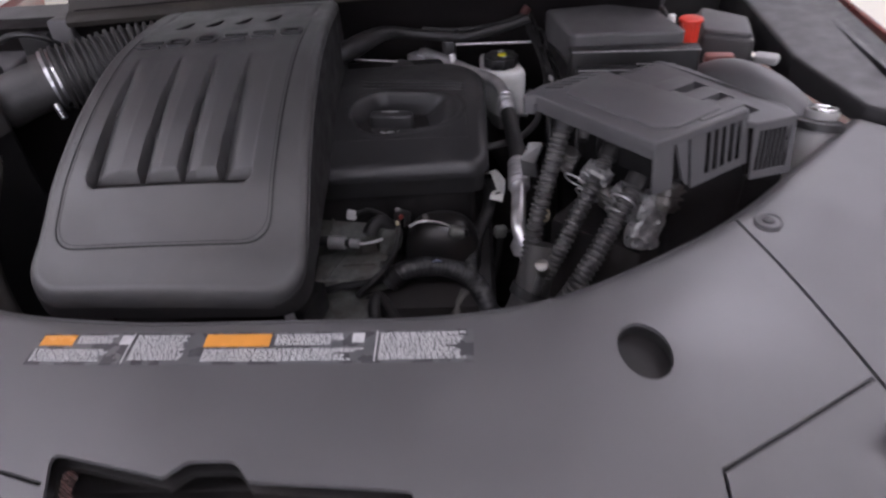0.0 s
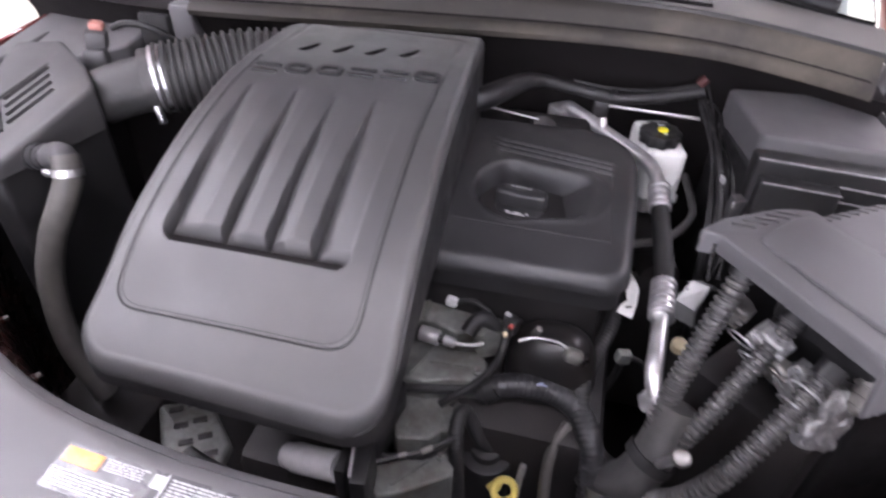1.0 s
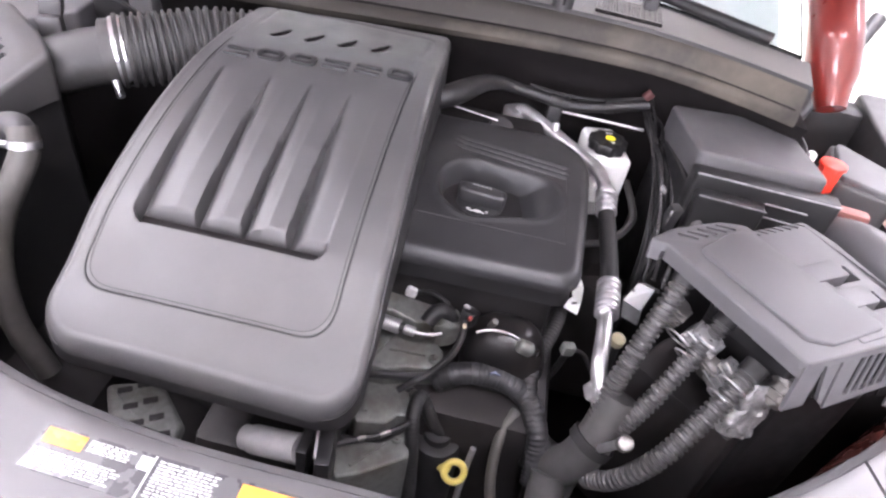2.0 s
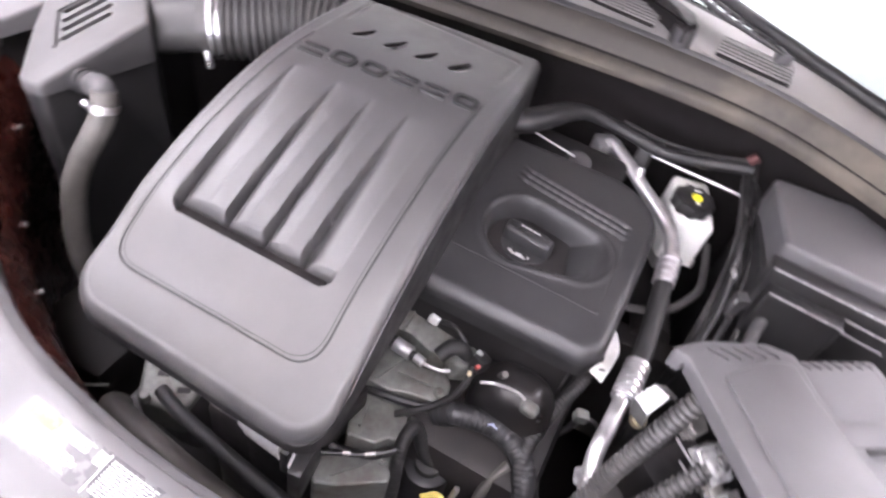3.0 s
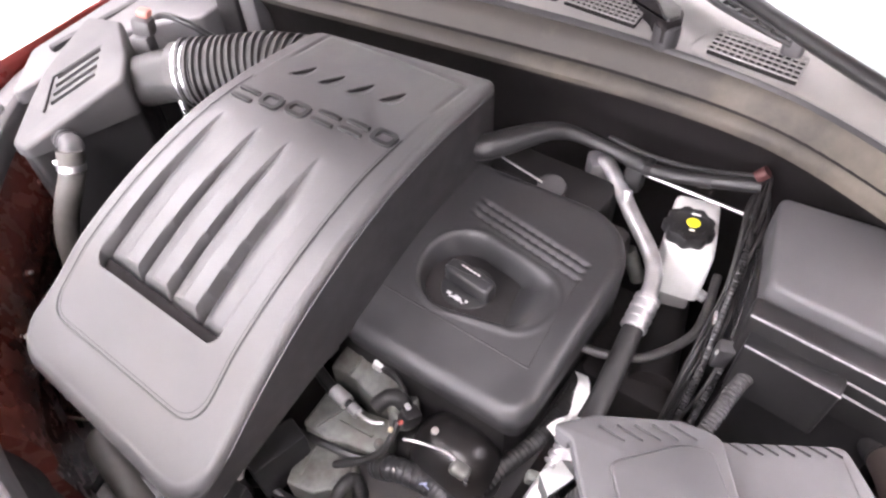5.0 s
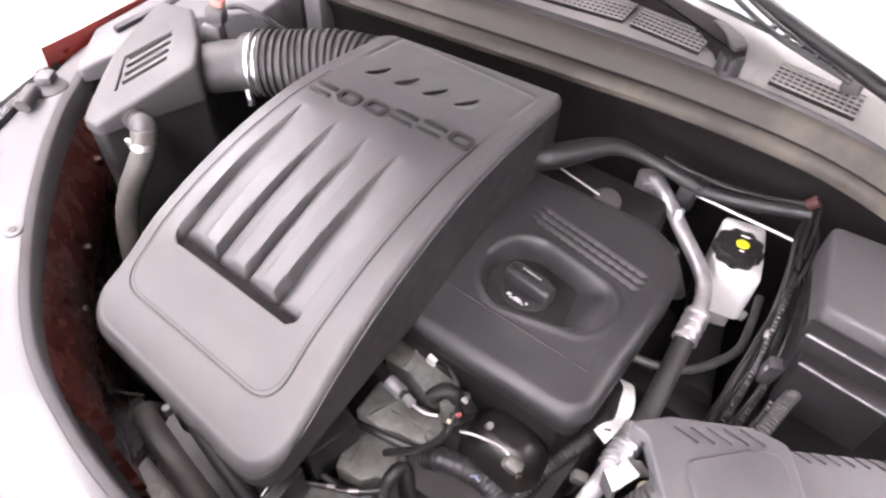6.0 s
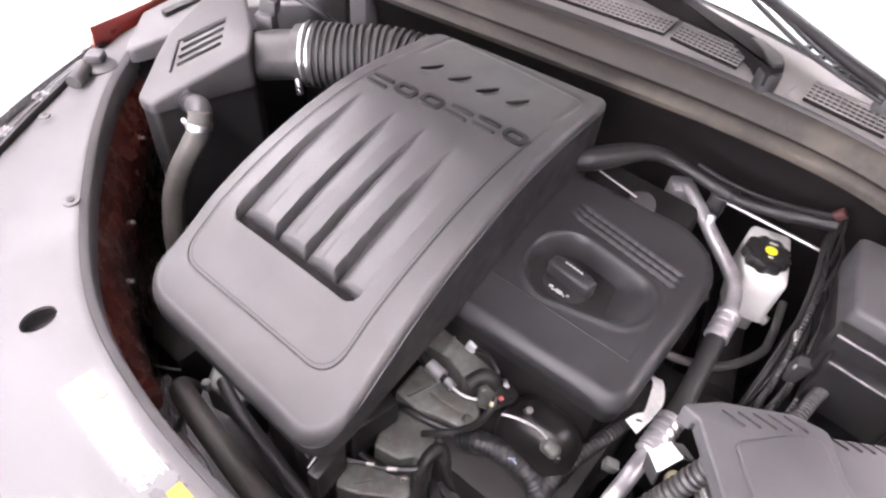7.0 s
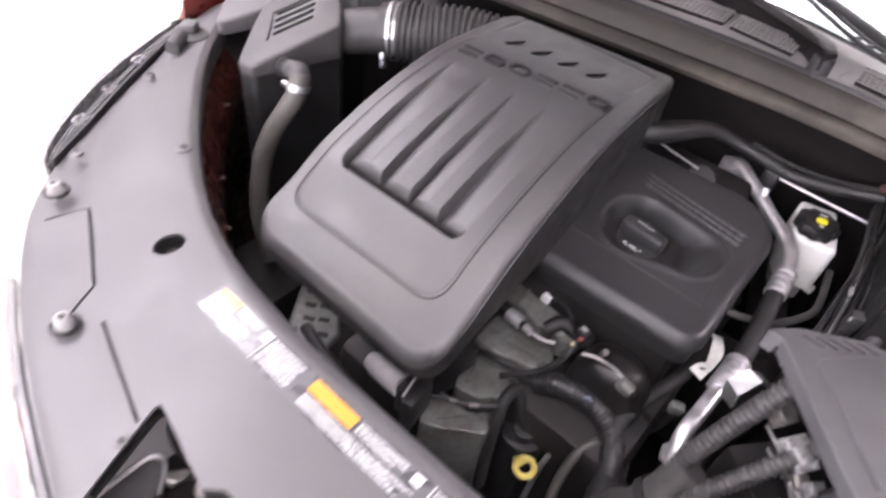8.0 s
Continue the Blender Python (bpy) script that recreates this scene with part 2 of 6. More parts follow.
def smooth_path(pts, step=0.006):
    P = [Vector(p) for p in pts]
    if len(P) < 3:
        n = max(2, int((P[1] - P[0]).length / step))
        return [P[0].lerp(P[1], i / n) for i in range(n + 1)]
    out = []
    for i in range(len(P) - 1):
        p0 = P[i - 1] if i else 2 * P[0] - P[1]
        p1, p2 = P[i], P[i + 1]
        p3 = P[i + 2] if i + 2 < len(P) else 2 * P[-1] - P[-2]
        n = max(2, int((p2 - p1).length / step))
        for j in range(n):
            t = j / n
            out.append(0.5 * (2 * p1 + (p2 - p0) * t + (2 * p0 - 5 * p1 + 4 * p2 - p3) * t * t + (3 * p1 - p0 - 3 * p2 + p3) * t ** 3))
    out.append(P[-1])
    return out


def tube(pts, r, n=14, step=0.006, rfun=None, flat=1.0, bm=None, inner=0.0):
    """A hose along pts; rfun(s metres, share of its length) scales r."""
    b = bm or bmesh.new()
    path = smooth_path(pts, step)
    T = [(path[min(i + 1, len(path) - 1)] - path[max(i - 1, 0)]).normalized() for i in range(len(path))]
    ref = Vector((0, 0, 1)) if abs(T[0].z) < 0.9 else Vector((1, 0, 0))
    N = (ref - T[0] * ref.dot(T[0])).normalized()
    total = sum((path[i + 1] - path[i]).length for i in range(len(path) - 1))
    rings, s = [], 0.0
    for i, p in enumerate(path):
        if i:
            s += (path[i] - path[i - 1]).length
        N = (N - T[i] * N.dot(T[i])).normalized()
        B = T[i].cross(N)
        rr = r * (rfun(s, s / total) if rfun else 1.0)
        rings.append([b.verts.new(p + N * rr * flat * math.cos(2 * math.pi * k / n) + B * rr * math.sin(2 * math.pi * k / n)) for k in range(n)])
    for a, c in zip(rings, rings[1:]):
        for k in range(n):
            b.faces.new((a[k], a[(k + 1) % n], c[(k + 1) % n], c[k]))
    b.faces.new(rings[0][::-1])
    b.faces.new(rings[-1])
    return b


def corrugated(pitch, depth=0.12):
    return lambda s, u: 1.0 - depth + depth * (1 if (s / pitch) % 1 < 0.55 else -0.6)


def disc(c, axis, r, h, n=28, bevel=0.002, bm=None, rtop=None):
    """A round part standing on c along axis."""
    b = bm or bmesh.new()
    m = Matrix.Translation(c) @ Vector(axis).to_track_quat("Z", "Y").to_matrix().to_4x4() @ Matrix.Translation((0, 0, h / 2))
    rt = r if rtop is None else rtop
    res = bmesh.ops.create_cone(b, cap_ends=True, segments=n, radius1=r, radius2=rt, depth=h)
    vs = res["verts"]
    if bevel:
        top = [e for e in {e for v in vs for e in v.link_edges} if all(v.co.z > 0 and v in vs for v in e.verts)]
        bv = bmesh.ops.bevel(b, geom=top, offset=bevel, segments=2, affect="EDGES", profile=0.5)
        vs = list({v for f in bv["faces"] for v in f.verts} | {v for v in vs if v.is_valid})
        vs = list({v for v in vs} | {w for v in vs for e in v.link_edges for w in e.verts})
    bmesh.ops.transform(b, matrix=m, verts=vs)
    return b


def ring(c, axis, r, wire, n=32, k=10, bm=None):
    b = bm or bmesh.new()
    m = Matrix.Translation(c) @ Vector(axis).to_track_quat("Z", "Y").to_matrix().to_4x4()
    rows = []
    for i in range(n):
        a = 2 * math.pi * i / n
        rows.append([b.verts.new(m @ Vector(((r + wire * math.cos(2 * math.pi * j / k)) * math.cos(a), (r + wire * math.cos(2 * math.pi * j / k)) * math.sin(a), wire * math.sin(2 * math.pi * j / k)))) for j in range(k)])
    for i in range(n):
        for j in range(k):
            b.faces.new((rows[i][j], rows[(i + 1) % n][j], rows[(i + 1) % n][(j + 1) % k], rows[i][(j + 1) % k]))
    return b


def band(c, axis, r, w, t, n=32, bm=None):
    """A flat hose clamp: a short hollow ring of width w."""
    b = bm or bmesh.new()
    m = Matrix.Translation(c) @ Vector(axis).to_track_quat("Z", "Y").to_matrix().to_4x4()
    prof = [(r, -w / 2), (r + t, -w / 2), (r + t, w / 2), (r, w / 2)]
    rows = [[b.verts.new(m @ Vector((q[0] * math.cos(2 * math.pi * i / n), q[0] * math.sin(2 * math.pi * i / n), q[1]))) for q in prof] for i in range(n)]
    for i in range(n):
        for j in range(4):
            b.faces.new((rows[i][j], rows[(i + 1) % n][j], rows[(i + 1) % n][(j + 1) % 4], rows[i][(j + 1) % 4]))
    return b


def sstep(a, b, x):
    t = min(1.0, max(0.0, (x - a) / (b - a)))
    return t * t * (3 - 2 * t)


def interp(x, table):
    return float(np.interp(x, [p[0] for p in table], [p[1] for p in table]))


def spline(x, table):
    """A smooth curve through a few (x, y) pairs."""
    xs = [p[0] for p in table]
    ys = [p[1] for p in table]
    x = min(max(x, xs[0]), xs[-1])
    i = min(max(0, int(np.searchsorted(xs, x)) - 1), len(xs) - 2)

    def slope(k):
        if k <= 0 or k >= len(xs) - 1:
            k0, k1 = (0, 1) if k <= 0 else (len(xs) - 2, len(xs) - 1)
        else:
            k0, k1 = k - 1, k + 1
        return (ys[k1] - ys[k0]) / (xs[k1] - xs[k0])
    h = xs[i + 1] - xs[i]
    t = (x - xs[i]) / h
    return (2 * t ** 3 - 3 * t * t + 1) * ys[i] + (t ** 3 - 2 * t * t + t) * h * slope(i) + (3 * t * t - 2 * t ** 3) * ys[i + 1] + (t ** 3 - t * t) * h * slope(i + 1)


def moulded(quad, radii, top, fillet, skirt, wide=0.0018, long=0.0024, carve=None):
    """A moulded cover: a quad (front left, front right, rear right, rear left) with rounded corners, whose top follows top(x, y), whose rim is filleted
    and from whose rim a skirt hangs to skirt(x, y)."""
    FL, FR, RR, RL = [Vector(p) for p in quad]
    W = ((FR - FL).length + (RR - RL).length) / 2
    L = ((RL - FL).length + (RR - FR).length) / 2
    rim = [0, 0.02, 0.09, 0.2, 0.36, 0.56, 0.78, 1.0]

    def lines(total, step):
        a = [fillet * q for q in rim]
        n = int((total - 2 * fillet) / step)
        mid = [fillet + (total - 2 * fillet) * i / n for i in range(1, n)]
        return a + mid + [total - q for q in a[::-1]]
    us, vs = lines(W, wide), lines(L, long)
    b = bmesh.new()
    grid = []
    for v in vs:
        row = []
        for u in us:
            d = min(u, W - u, v, L - v)
            uu, vv = u, v
            for (cu, cv, r) in ((0, 0, radii[0]), (1, 0, radii[1]), (1, 1, radii[2]), (0, 1, radii[3])):
                a = r - (u if cu == 0 else W - u)
                c = r - (v if cv == 0 else L - v)
                if a > 0 and c > 0:
                    m, h = max(a, c), math.hypot(a, c)
                    a2, c2 = a * m / h, c * m / h
                    uu = r - a2 if cu == 0 else W - r + a2
                    vv = r - c2 if cv == 0 else L - r + c2
            s, t = uu / W, vv / L
            p = FL * (1 - s) * (1 - t) + FR * s * (1 - t) + RR * s * t + RL * (1 - s) * t
            z = top(p.x, p.y)
            if d < fillet:
                z -= fillet - math.sqrt(max(0.0, fillet ** 2 - (fillet - d) ** 2))
            elif carve:
                z -= carve(p.x, p.y)
            row.append(b.verts.new((p.x, p.y, z)))
        grid.append(row)
    nv, nu = len(vs), len(us)
    for i in range(nv - 1):
        for j in range(nu - 1):
            b.faces.new((grid[i][j], grid[i][j + 1], grid[i + 1][j + 1], grid[i + 1][j]))
    edge = [grid[0][j] for j in range(nu)] + [grid[i][-1] for i in range(1, nv)] + [grid[-1][j] for j in range(nu - 2, -1, -1)] + [grid[i][0] for i in range(nv - 2, 0, -1)]
    low = [b.verts.new((e.co.x, e.co.y, min(e.co.z - 0.004, skirt(e.co.x, e.co.y)))) for e in edge]
    cxy = (FL + FR + RR + RL) / 4
    inn = [b.verts.new((q.co.x + (cxy.x - q.co.x) * 0.03, q.co.y + (cxy.y - q.co.y) * 0.03, q.co.z + 0.001)) for q in low]
    k = len(edge)
    for i in range(k):
        j = (i + 1) % k
        b.faces.new((edge[i], low[i], low[j], edge[j]))
        b.faces.new((low[i], inn[i], inn[j], low[j]))
    return b


def lumpy(x0, x1, y0, y1, z0, z1, amount, freq, rot=None, cuts=9):
    """A block with an uneven, dented surface."""
    b = bmesh.new()
    bmesh.ops.create_cube(b, size=1)
    bmesh.ops.subdivide_edges(b, edges=b.edges[:], cuts=cuts, use_grid_fill=True)
    for v in b.verts:
        c = Vector((v.co.x * (x1 - x0), v.co.y * (y1 - y0), v.co.z * (z1 - z0)))
        sq = 1 - 0.16 * (abs(v.co.x * 2) ** 4 * abs(v.co.y * 2) ** 4 + abs(v.co.z * 2) ** 4 * (abs(v.co.x * 2) ** 4 + abs(v.co.y * 2) ** 4) / 2)
        c = c * sq
        at = c * freq + Vector((x0, y0, z0)) * 90
        v.co = c + Vector((mnoise.noise(at), mnoise.noise(at + Vector((9, 0, 0))), mnoise.noise(at + Vector((0, 9, 0))))) * amount
    m = Matrix.Translation(((x0 + x1) / 2, (y0 + y1) / 2, (z0 + z1) / 2))
    if rot:
        m = m @ Euler([radians(a) for a in rot]).to_matrix().to_4x4()
    bmesh.ops.transform(b, matrix=m, verts=b.verts)
    return b


def skirt_wall(outline, ztop, zlow, thick=0.003):
    """An upright wall that follows a closed outline."""
    b = bmesh.new()
    C = [Vector(p) for p in outline]
    P = []
    for p, q in zip(C, C[1:] + C[:1]):
        n = max(1, int((q - p).length / 0.01))
        P += [p.lerp(q, i / n) for i in range(n)]
    c = sum(P, Vector((0, 0))) / len(P)
    rows = []
    for p in P:
        q = p + (c - p).normalized() * thick
        rows.append([b.verts.new((p.x, p.y, zlow(p.x, p.y))), b.verts.new((p.x, p.y, ztop(p.x, p.y))), b.verts.new((q.x, q.y, ztop(p.x, p.y))), b.verts.new((q.x, q.y, zlow(p.x, p.y)))])
    n = len(rows)
    for i in range(n):
        for k in range(4):
            b.faces.new((rows[i][k], rows[(i + 1) % n][k], rows[(i + 1) % n][(k + 1) % 4], rows[i][(k + 1) % 4]))
    return b


# ---- the room ----
RX0, RX1, RY0, RY1, RH = -4.0, 4.0, -4.5, 5.0, 3.3
solo("floor", box(RX0, RX1, RY0, RY1, -0.1, 0.0, 0), M_FLOOR, "cream painted workshop floor", "floor", kind="structure")
solo("ceiling", box(RX0, RX1, RY0, RY1, RH, RH + 0.1, 0), M_ROOM, "plain white workshop ceiling", "ceiling", kind="structure")
solo("wall_north", box(RX0, RX1, RY1, RY1 + 0.1, 0, RH, 0), M_ROOM, "plain white workshop wall", "wall", kind="structure")
solo("wall_south", box(RX0, -2.2, RY0 - 0.1, RY0, 0, RH, 0), M_ROOM, "plain white workshop wall", "wall", kind="structure")
solo("wall_south", box(2.2, RX1, RY0 - 0.1, RY0, 0, RH, 0), M_ROOM, "plain white workshop wall", "wall", kind="structure")
solo("wall_south", box(-2.2, 2.2, RY0 - 0.1, RY0, 2.6, RH, 0), M_ROOM, "plain white workshop wall above the doorway", "wall", kind="structure")
solo("wall_west", box(RX0 - 0.1, RX0, RY0, RY1, 0, RH, 0), M_ROOMD, "plain grey workshop wall", "wall", kind="structure")
solo("wall_east", box(RX1, RX1 + 0.1, RY0, RY1, 0, RH, 0), M_ROOMD, "plain grey workshop wall", "wall", kind="structure")
# unseen glowing sheet, added to light the car from the front
solo("backdrop", box(-3.4, 3.4, RY0 - 0.92, RY0 - 0.9, -0.1, 3.4, 0), M_FRONTGLOW, "unseen glowing sheet added outside the south opening as front light", "daylight", kind="structure")


def ceiling_light(x, y):
    t = thing("ceiling_light", (x, y, RH), "lit white fluorescent panel fixed to the ceiling", "lamp", "ceiling lamps")
    part("frame", box(x - 0.64, x + 0.64, y - 0.34, y + 0.34, RH - 0.06, RH - 0.002, 0.01), M_STEEL, t)
    part("diffuser", box(x - 0.6, x + 0.6, y - 0.3, y + 0.3, RH - 0.075, RH - 0.055, 0.005), M_DIFF, t, "glowing white diffuser")


for lx in (-0.2, 1.15):
    ceiling_light(lx, 1.5)
    ceiling_light(lx, 2.4)
for lx in (-0.6,):
    ceiling_light(lx, -3.0)
for ly in (-1.1, -0.2, 0.7):
    ceiling_light(-2.3, ly)
# extra unseen panels, placed to brighten the shield and its right side
ceiling_light(2.3, 2.9)
ceiling_light(3.2, 1.0)
ceiling_light(0.5, -1.0)
ceiling_light(2.5, 2.0)

def slab(b, o, along_v, w, h):
    vs = [b.verts.new(o + along_v * i + w * (j - 0.5) + h * (k - 0.5)) for i in (0, 1) for j in (0, 1) for k in (0, 1)]
    for f in ((0, 1, 3, 2), (4, 6, 7, 5), (0, 4, 5, 1), (2, 3, 7, 6), (0, 2, 6, 4), (1, 5, 7, 3)):
        b.faces.new([vs[i] for i in f])


# ---- the front of the car ----
REAR = [(-0.765, 0.408), (-0.635, 0.258), (-0.46, 0.124), (-0.30, 0.041), (-0.15, 0.008), (0.0, 0.002), (0.15, 0.006), (0.267, 0.042), (0.428, 0.150), (0.55, 0.262), (0.65, 0.36)]
FRONT = [(-0.778, 0.342), (-0.645, 0.138), (-0.538, -0.018), (-0.425, -0.108), (-0.225, -0.187), (0.0, -0.234), (0.23, -0.20), (0.42, -0.16), (0.56, -0.06), (0.66, 0.08), (0.75, 0.27)]


def shield_z(x, w):
    return 0.986 - 0.016 * min(1.0, (x / 0.4) ** 2) - 0.022 * w * w


def knot_along(pts, n):
    """Samples at even steps from knot to knot, so that two curves pair up knot by knot."""
    P = [Vector(p) for p in pts]
    out = []
    for i in range(len(P) - 1):
        p0 = P[i - 1] if i else 2 * P[0] - P[1]
        p1, p2 = P[i], P[i + 1]
        p3 = P[i + 2] if i + 2 < len(P) else 2 * P[-1] - P[-2]
        for j in range(n):
            t = j / n
            out.append(0.5 * (2 * p1 + (p2 - p0) * t + (2 * p0 - 5 * p1 + 4 * p2 - p3) * t * t + (3 * p1 - p0 - 3 * p2 + p3) * t ** 3))
    out.append(P[-1])
    return out


RIM = knot_along(REAR, 14)
NOSE = knot_along(FRONT, 14)


def normal_at(curve, i):
    t = (curve[min(i + 1, len(curve) - 1)] - curve[max(i - 1, 0)]).normalized()
    return Vector((-t.y, t.x))


def shield_mesh():
    b = bmesh.new()
    top, bot = [], []
    for i in range(len(RIM)):
        r, f = RIM[i], NOSE[i]
        nrm = normal_at(RIM, i)
        fn = normal_at(NOSE, i)
        row = []
        for off, dz in ((0.008, -0.060), (0.008, -0.040), (0.006, -0.030), (0.0022, -0.003), (0.001, -0.0006)):
            row.append((r.x + nrm.x * off, r.y + nrm.y * off, shield_z(r.x, 0) + dz))
        for k in range(25):
            w = k / 24
            p = r.lerp(f, w)
            row.append((p.x, p.y, shield_z(p.x, w)))
        for off, dz in ((0.004, -0.003), (0.007, -0.01), (0.008, -0.03)):
            row.append((f.x - fn.x * off, f.y - fn.y * off, shield_z(f.x, 1) + dz))
        top.append([b.verts.new(c) for c in row])
        low = []
        m = len(row)
        for k, c in enumerate(row):
            if k < 4:
                low.append((c[0] - nrm.x * 0.004, c[1] - nrm.y * 0.004, c[2] - 0.003))
            elif k >= m - 3:
                low.append((c[0] + fn.x * 0.004, c[1] + fn.y * 0.004, c[2] - 0.003))
            else:
                low.append((c[0], c[1], c[2] - 0.004))
        bot.append([b.verts.new(c) for c in low])
    n, m = len(top), len(top[0])
    for i in range(n - 1):
        for k in range(m - 1):
            b.faces.new((top[i][k], top[i + 1][k], top[i + 1][k + 1], top[i][k + 1]))
            b.faces.new((bot[i][k], bot[i][k + 1], bot[i + 1][k + 1], bot[i + 1][k]))
        b.faces.new((top[i][0], bot[i][0], bot[i + 1][0], top[i + 1][0]))
        b.faces.new((top[i][-1], top[i + 1][-1], bot[i + 1][-1], bot[i][-1]))
    for k in range(m - 1):
        b.faces.new((top[0][k], top[0][k + 1], bot[0][k + 1], bot[0][k]))
        b.faces.new((top[-1][k], bot[-1][k], bot[-1][k + 1], top[-1][k + 1]))
    return b


shield = thing("radiator_shield", (0, -0.1, 0.93), "dusty grey-black plastic radiator shield with round access holes", "car trim")
plate = part("plate", shield_mesh(), M_SHIELD, shield)
for hx, hy, hr, oval in ((-0.306, -0.004, 0.0150, 1.2), (0.300, -0.027, 0.0215, 1.35)):
    hole = disc((hx, hy, 0.9), (0, 0, 1), hr, 0.15, n=40, bevel=0)
    collar = band((hx, hy, 0.962), (0, 0, 1), hr + 0.001, 0.014, 0.002, n=40)
    for bm in (hole, collar):
        for v in bm.verts:
            v.co.y = hy + (v.co.y - hy) * oval
    cut(plate, hole)
    part("hole_collar", collar, M_BLACK, shield)
    part("locating_peg", disc((hx + 0.004, hy - 0.004, 0.905), (0, 0, 1), hr * 0.7, 0.045, n=24, bevel=0.004), M_BOX, shield, "dusty grey peg down in the hole")
LATCH = rounded([(-0.144, -0.116), (-0.052, -0.138), (-0.038, -0.126), (-0.004, -0.126), (0.010, -0.142), (0.125, -0.148), (0.10, -0.216), (-0.112, -0.216)], [0.006, 0.004, 0.014, 0.014, 0.004, 0.006, 0.006, 0.006], 4)
cut(plate, prism(LATCH, 0.9, 1.05, 0))


def seam_cutter(pts, w=0.0034):
    b = bmesh.new()
    P = [Vector(p) for p in pts]
    L, R = [], []
    for i, p in enumerate(P):
        t = (P[min(i + 1, len(P) - 1)] - P[max(i - 1, 0)]).normalized()
        n = Vector((-t.y, t.x)) * w / 2
        L.append(p + n)
        R.append(p - n)
    outline = L + R[::-1]
    lo = [b.verts.new((q.x, q.y, 0.93)) for q in outline]
    hi = [b.verts.new((q.x, q.y, 1.02)) for q in outline]
    k, h = len(outline), len(P)
    for i in range(k):
        b.faces.new((lo[i], lo[(i + 1) % k], hi[(i + 1) % k], hi[i]))
    for i in range(h - 1):
        b.faces.new((lo[i], lo[k - 1 - i], lo[k - 2 - i], lo[i + 1]))
        b.faces.new((hi[i], hi[i + 1], hi[k - 2 - i], hi[k - 1 - i]))
    return b


SEAMS = [[(-0.452, -0.072), (-0.430, -0.03), (-0.312, -0.086), (-0.296, -0.120)], [(-0.262, -0.105), (-0.140, -0.140)],
         [(0.430, 0.157), (0.452, 0.06), (0.475, -0.050), (0.483, -0.085)], [(0.471, -0.047), (0.332, -0.128), (0.329, -0.172)]]
for s in SEAMS:
    cut(plate, seam_cutter(s))
for a, c in ((-0.47, -0.15), (-0.15, 0.15), (0.15, 0.52)):
    part("carrier", box(a, c, -0.12 if abs(a + c) < 0.1 else -0.05, 0.0, 0.885, 0.93, 0.004), M_DARK, shield, "dark carrier beam below the shield")
# dark sheet added under the shield as shade in the cut seams
shade_backing = bmesh.new()
rows = []
for i in range(4, len(RIM) - 4, 2):
    rows.append([shade_backing.verts.new((*RIM[i].lerp(NOSE[i], w), shield_z(RIM[i].lerp(NOSE[i], w).x, w) - dz)) for w, dz in ((0.06, 0.012), (0.5, 0.014), (0.92, 0.012), (0.92, 0.018), (0.5, 0.020), (0.06, 0.018))])
for p, q in zip(rows, rows[1:]):
    for k in range(6):
        shade_backing.faces.new((p[k], q[k], q[(k + 1) % 6], p[(k + 1) % 6]))
shade_backing.faces.new(rows[0])
shade_backing.faces.new(rows[-1][::-1])
lin = part("seam_shade", shade_backing, M_DARK, shield, "dark sheet added below the shield to darken its seams")
cut(lin, prism(LATCH, 0.85, 1.05, 0))
# the printed notice on the shield
label = thing("warning_label", (0, 0.005, 0.987), "long printed warning label on the shield, white print and orange bars", "label")


def on_shield(x, y):
    r = 0.02
    w = max(0.0, min(1.0, (r - y) / 0.23))
    return shield_z(x, w)


def sheet(x0, x1, y0, y1, lift, bend=0.0):
    """A thin sticker piece that follows the shield; its back edge bows with the rim."""
    b = bmesh.new()
    n = max(2, int((x1 - x0) / 0.012))
    rows = []
    for i in range(n + 1):
        x = x0 + (x1 - x0) * i / n - 0.008
        bow = 0.14 * (x - 0.06) ** 2 - 0.0215
        rows.append([b.verts.new((x, y + bow, on_shield(x, y + bow) + lift + dz)) for y, dz in ((y0, -0.0006), (y0, 0), (y1, 0), (y1, -0.0006))])
    for p, q in zip(rows, rows[1:]):
        for k in range(3):
            b.faces.new((p[k], q[k], q[k + 1], p[k + 1]))
    return b


part("film", sheet(-0.203, 0.172, -0.022, 0.012, 0.001), M_LABEL, label, "dark label film")
part("orange_bar", sheet(-0.199, -0.168, -0.002, 0.0095, 0.0019), M_ORANGE, label)
part("orange_bar", sheet(-0.051, 0.005, -0.004, 0.0095, 0.0019), M_ORANGE, label)
rnd = random.Random(4)
prints = bmesh.new()


def lines_of_print(x0, x1, y0, y1, rows, b):
    for r in range(rows):
        y = y1 - (y1 - y0) * (r + 0.5) / rows
        h = (y1 - y0) / rows * 0.5
        x = x0
        end = x1 - rnd.random() * (x1 - x0) * 0.22
        while x < end - 0.002:
            w = rnd.uniform(0.002, 0.006)
            sx = sheet(x, min(x + w, end), y - h / 2, y + h / 2, 0.0018)
            me = bpy.data.meshes.new("line")
            sx.to_mesh(me)
            sx.free()
            b.from_mesh(me)
            bpy.data.meshes.remove(me)
            x += w + rnd.uniform(0.0006, 0.0014)


lines_of_print(-0.165, -0.128, 0.0, 0.0095, 5, prints)
lines_of_print(-0.200, -0.128, -0.0195, -0.006, 6, prints)
lines_of_print(-0.112, -0.062, -0.018, 0.0095, 11, prints)
lines_of_print(0.009, 0.068, -0.003, 0.0095, 5, prints)
lines_of_print(-0.049, 0.088, -0.0195, -0.0065, 6, prints)
lines_of_print(0.096, 0.168, -0.0195, 0.0095, 12, prints)
part("print", prints, M_PRINT, label, "rows of fine white print")
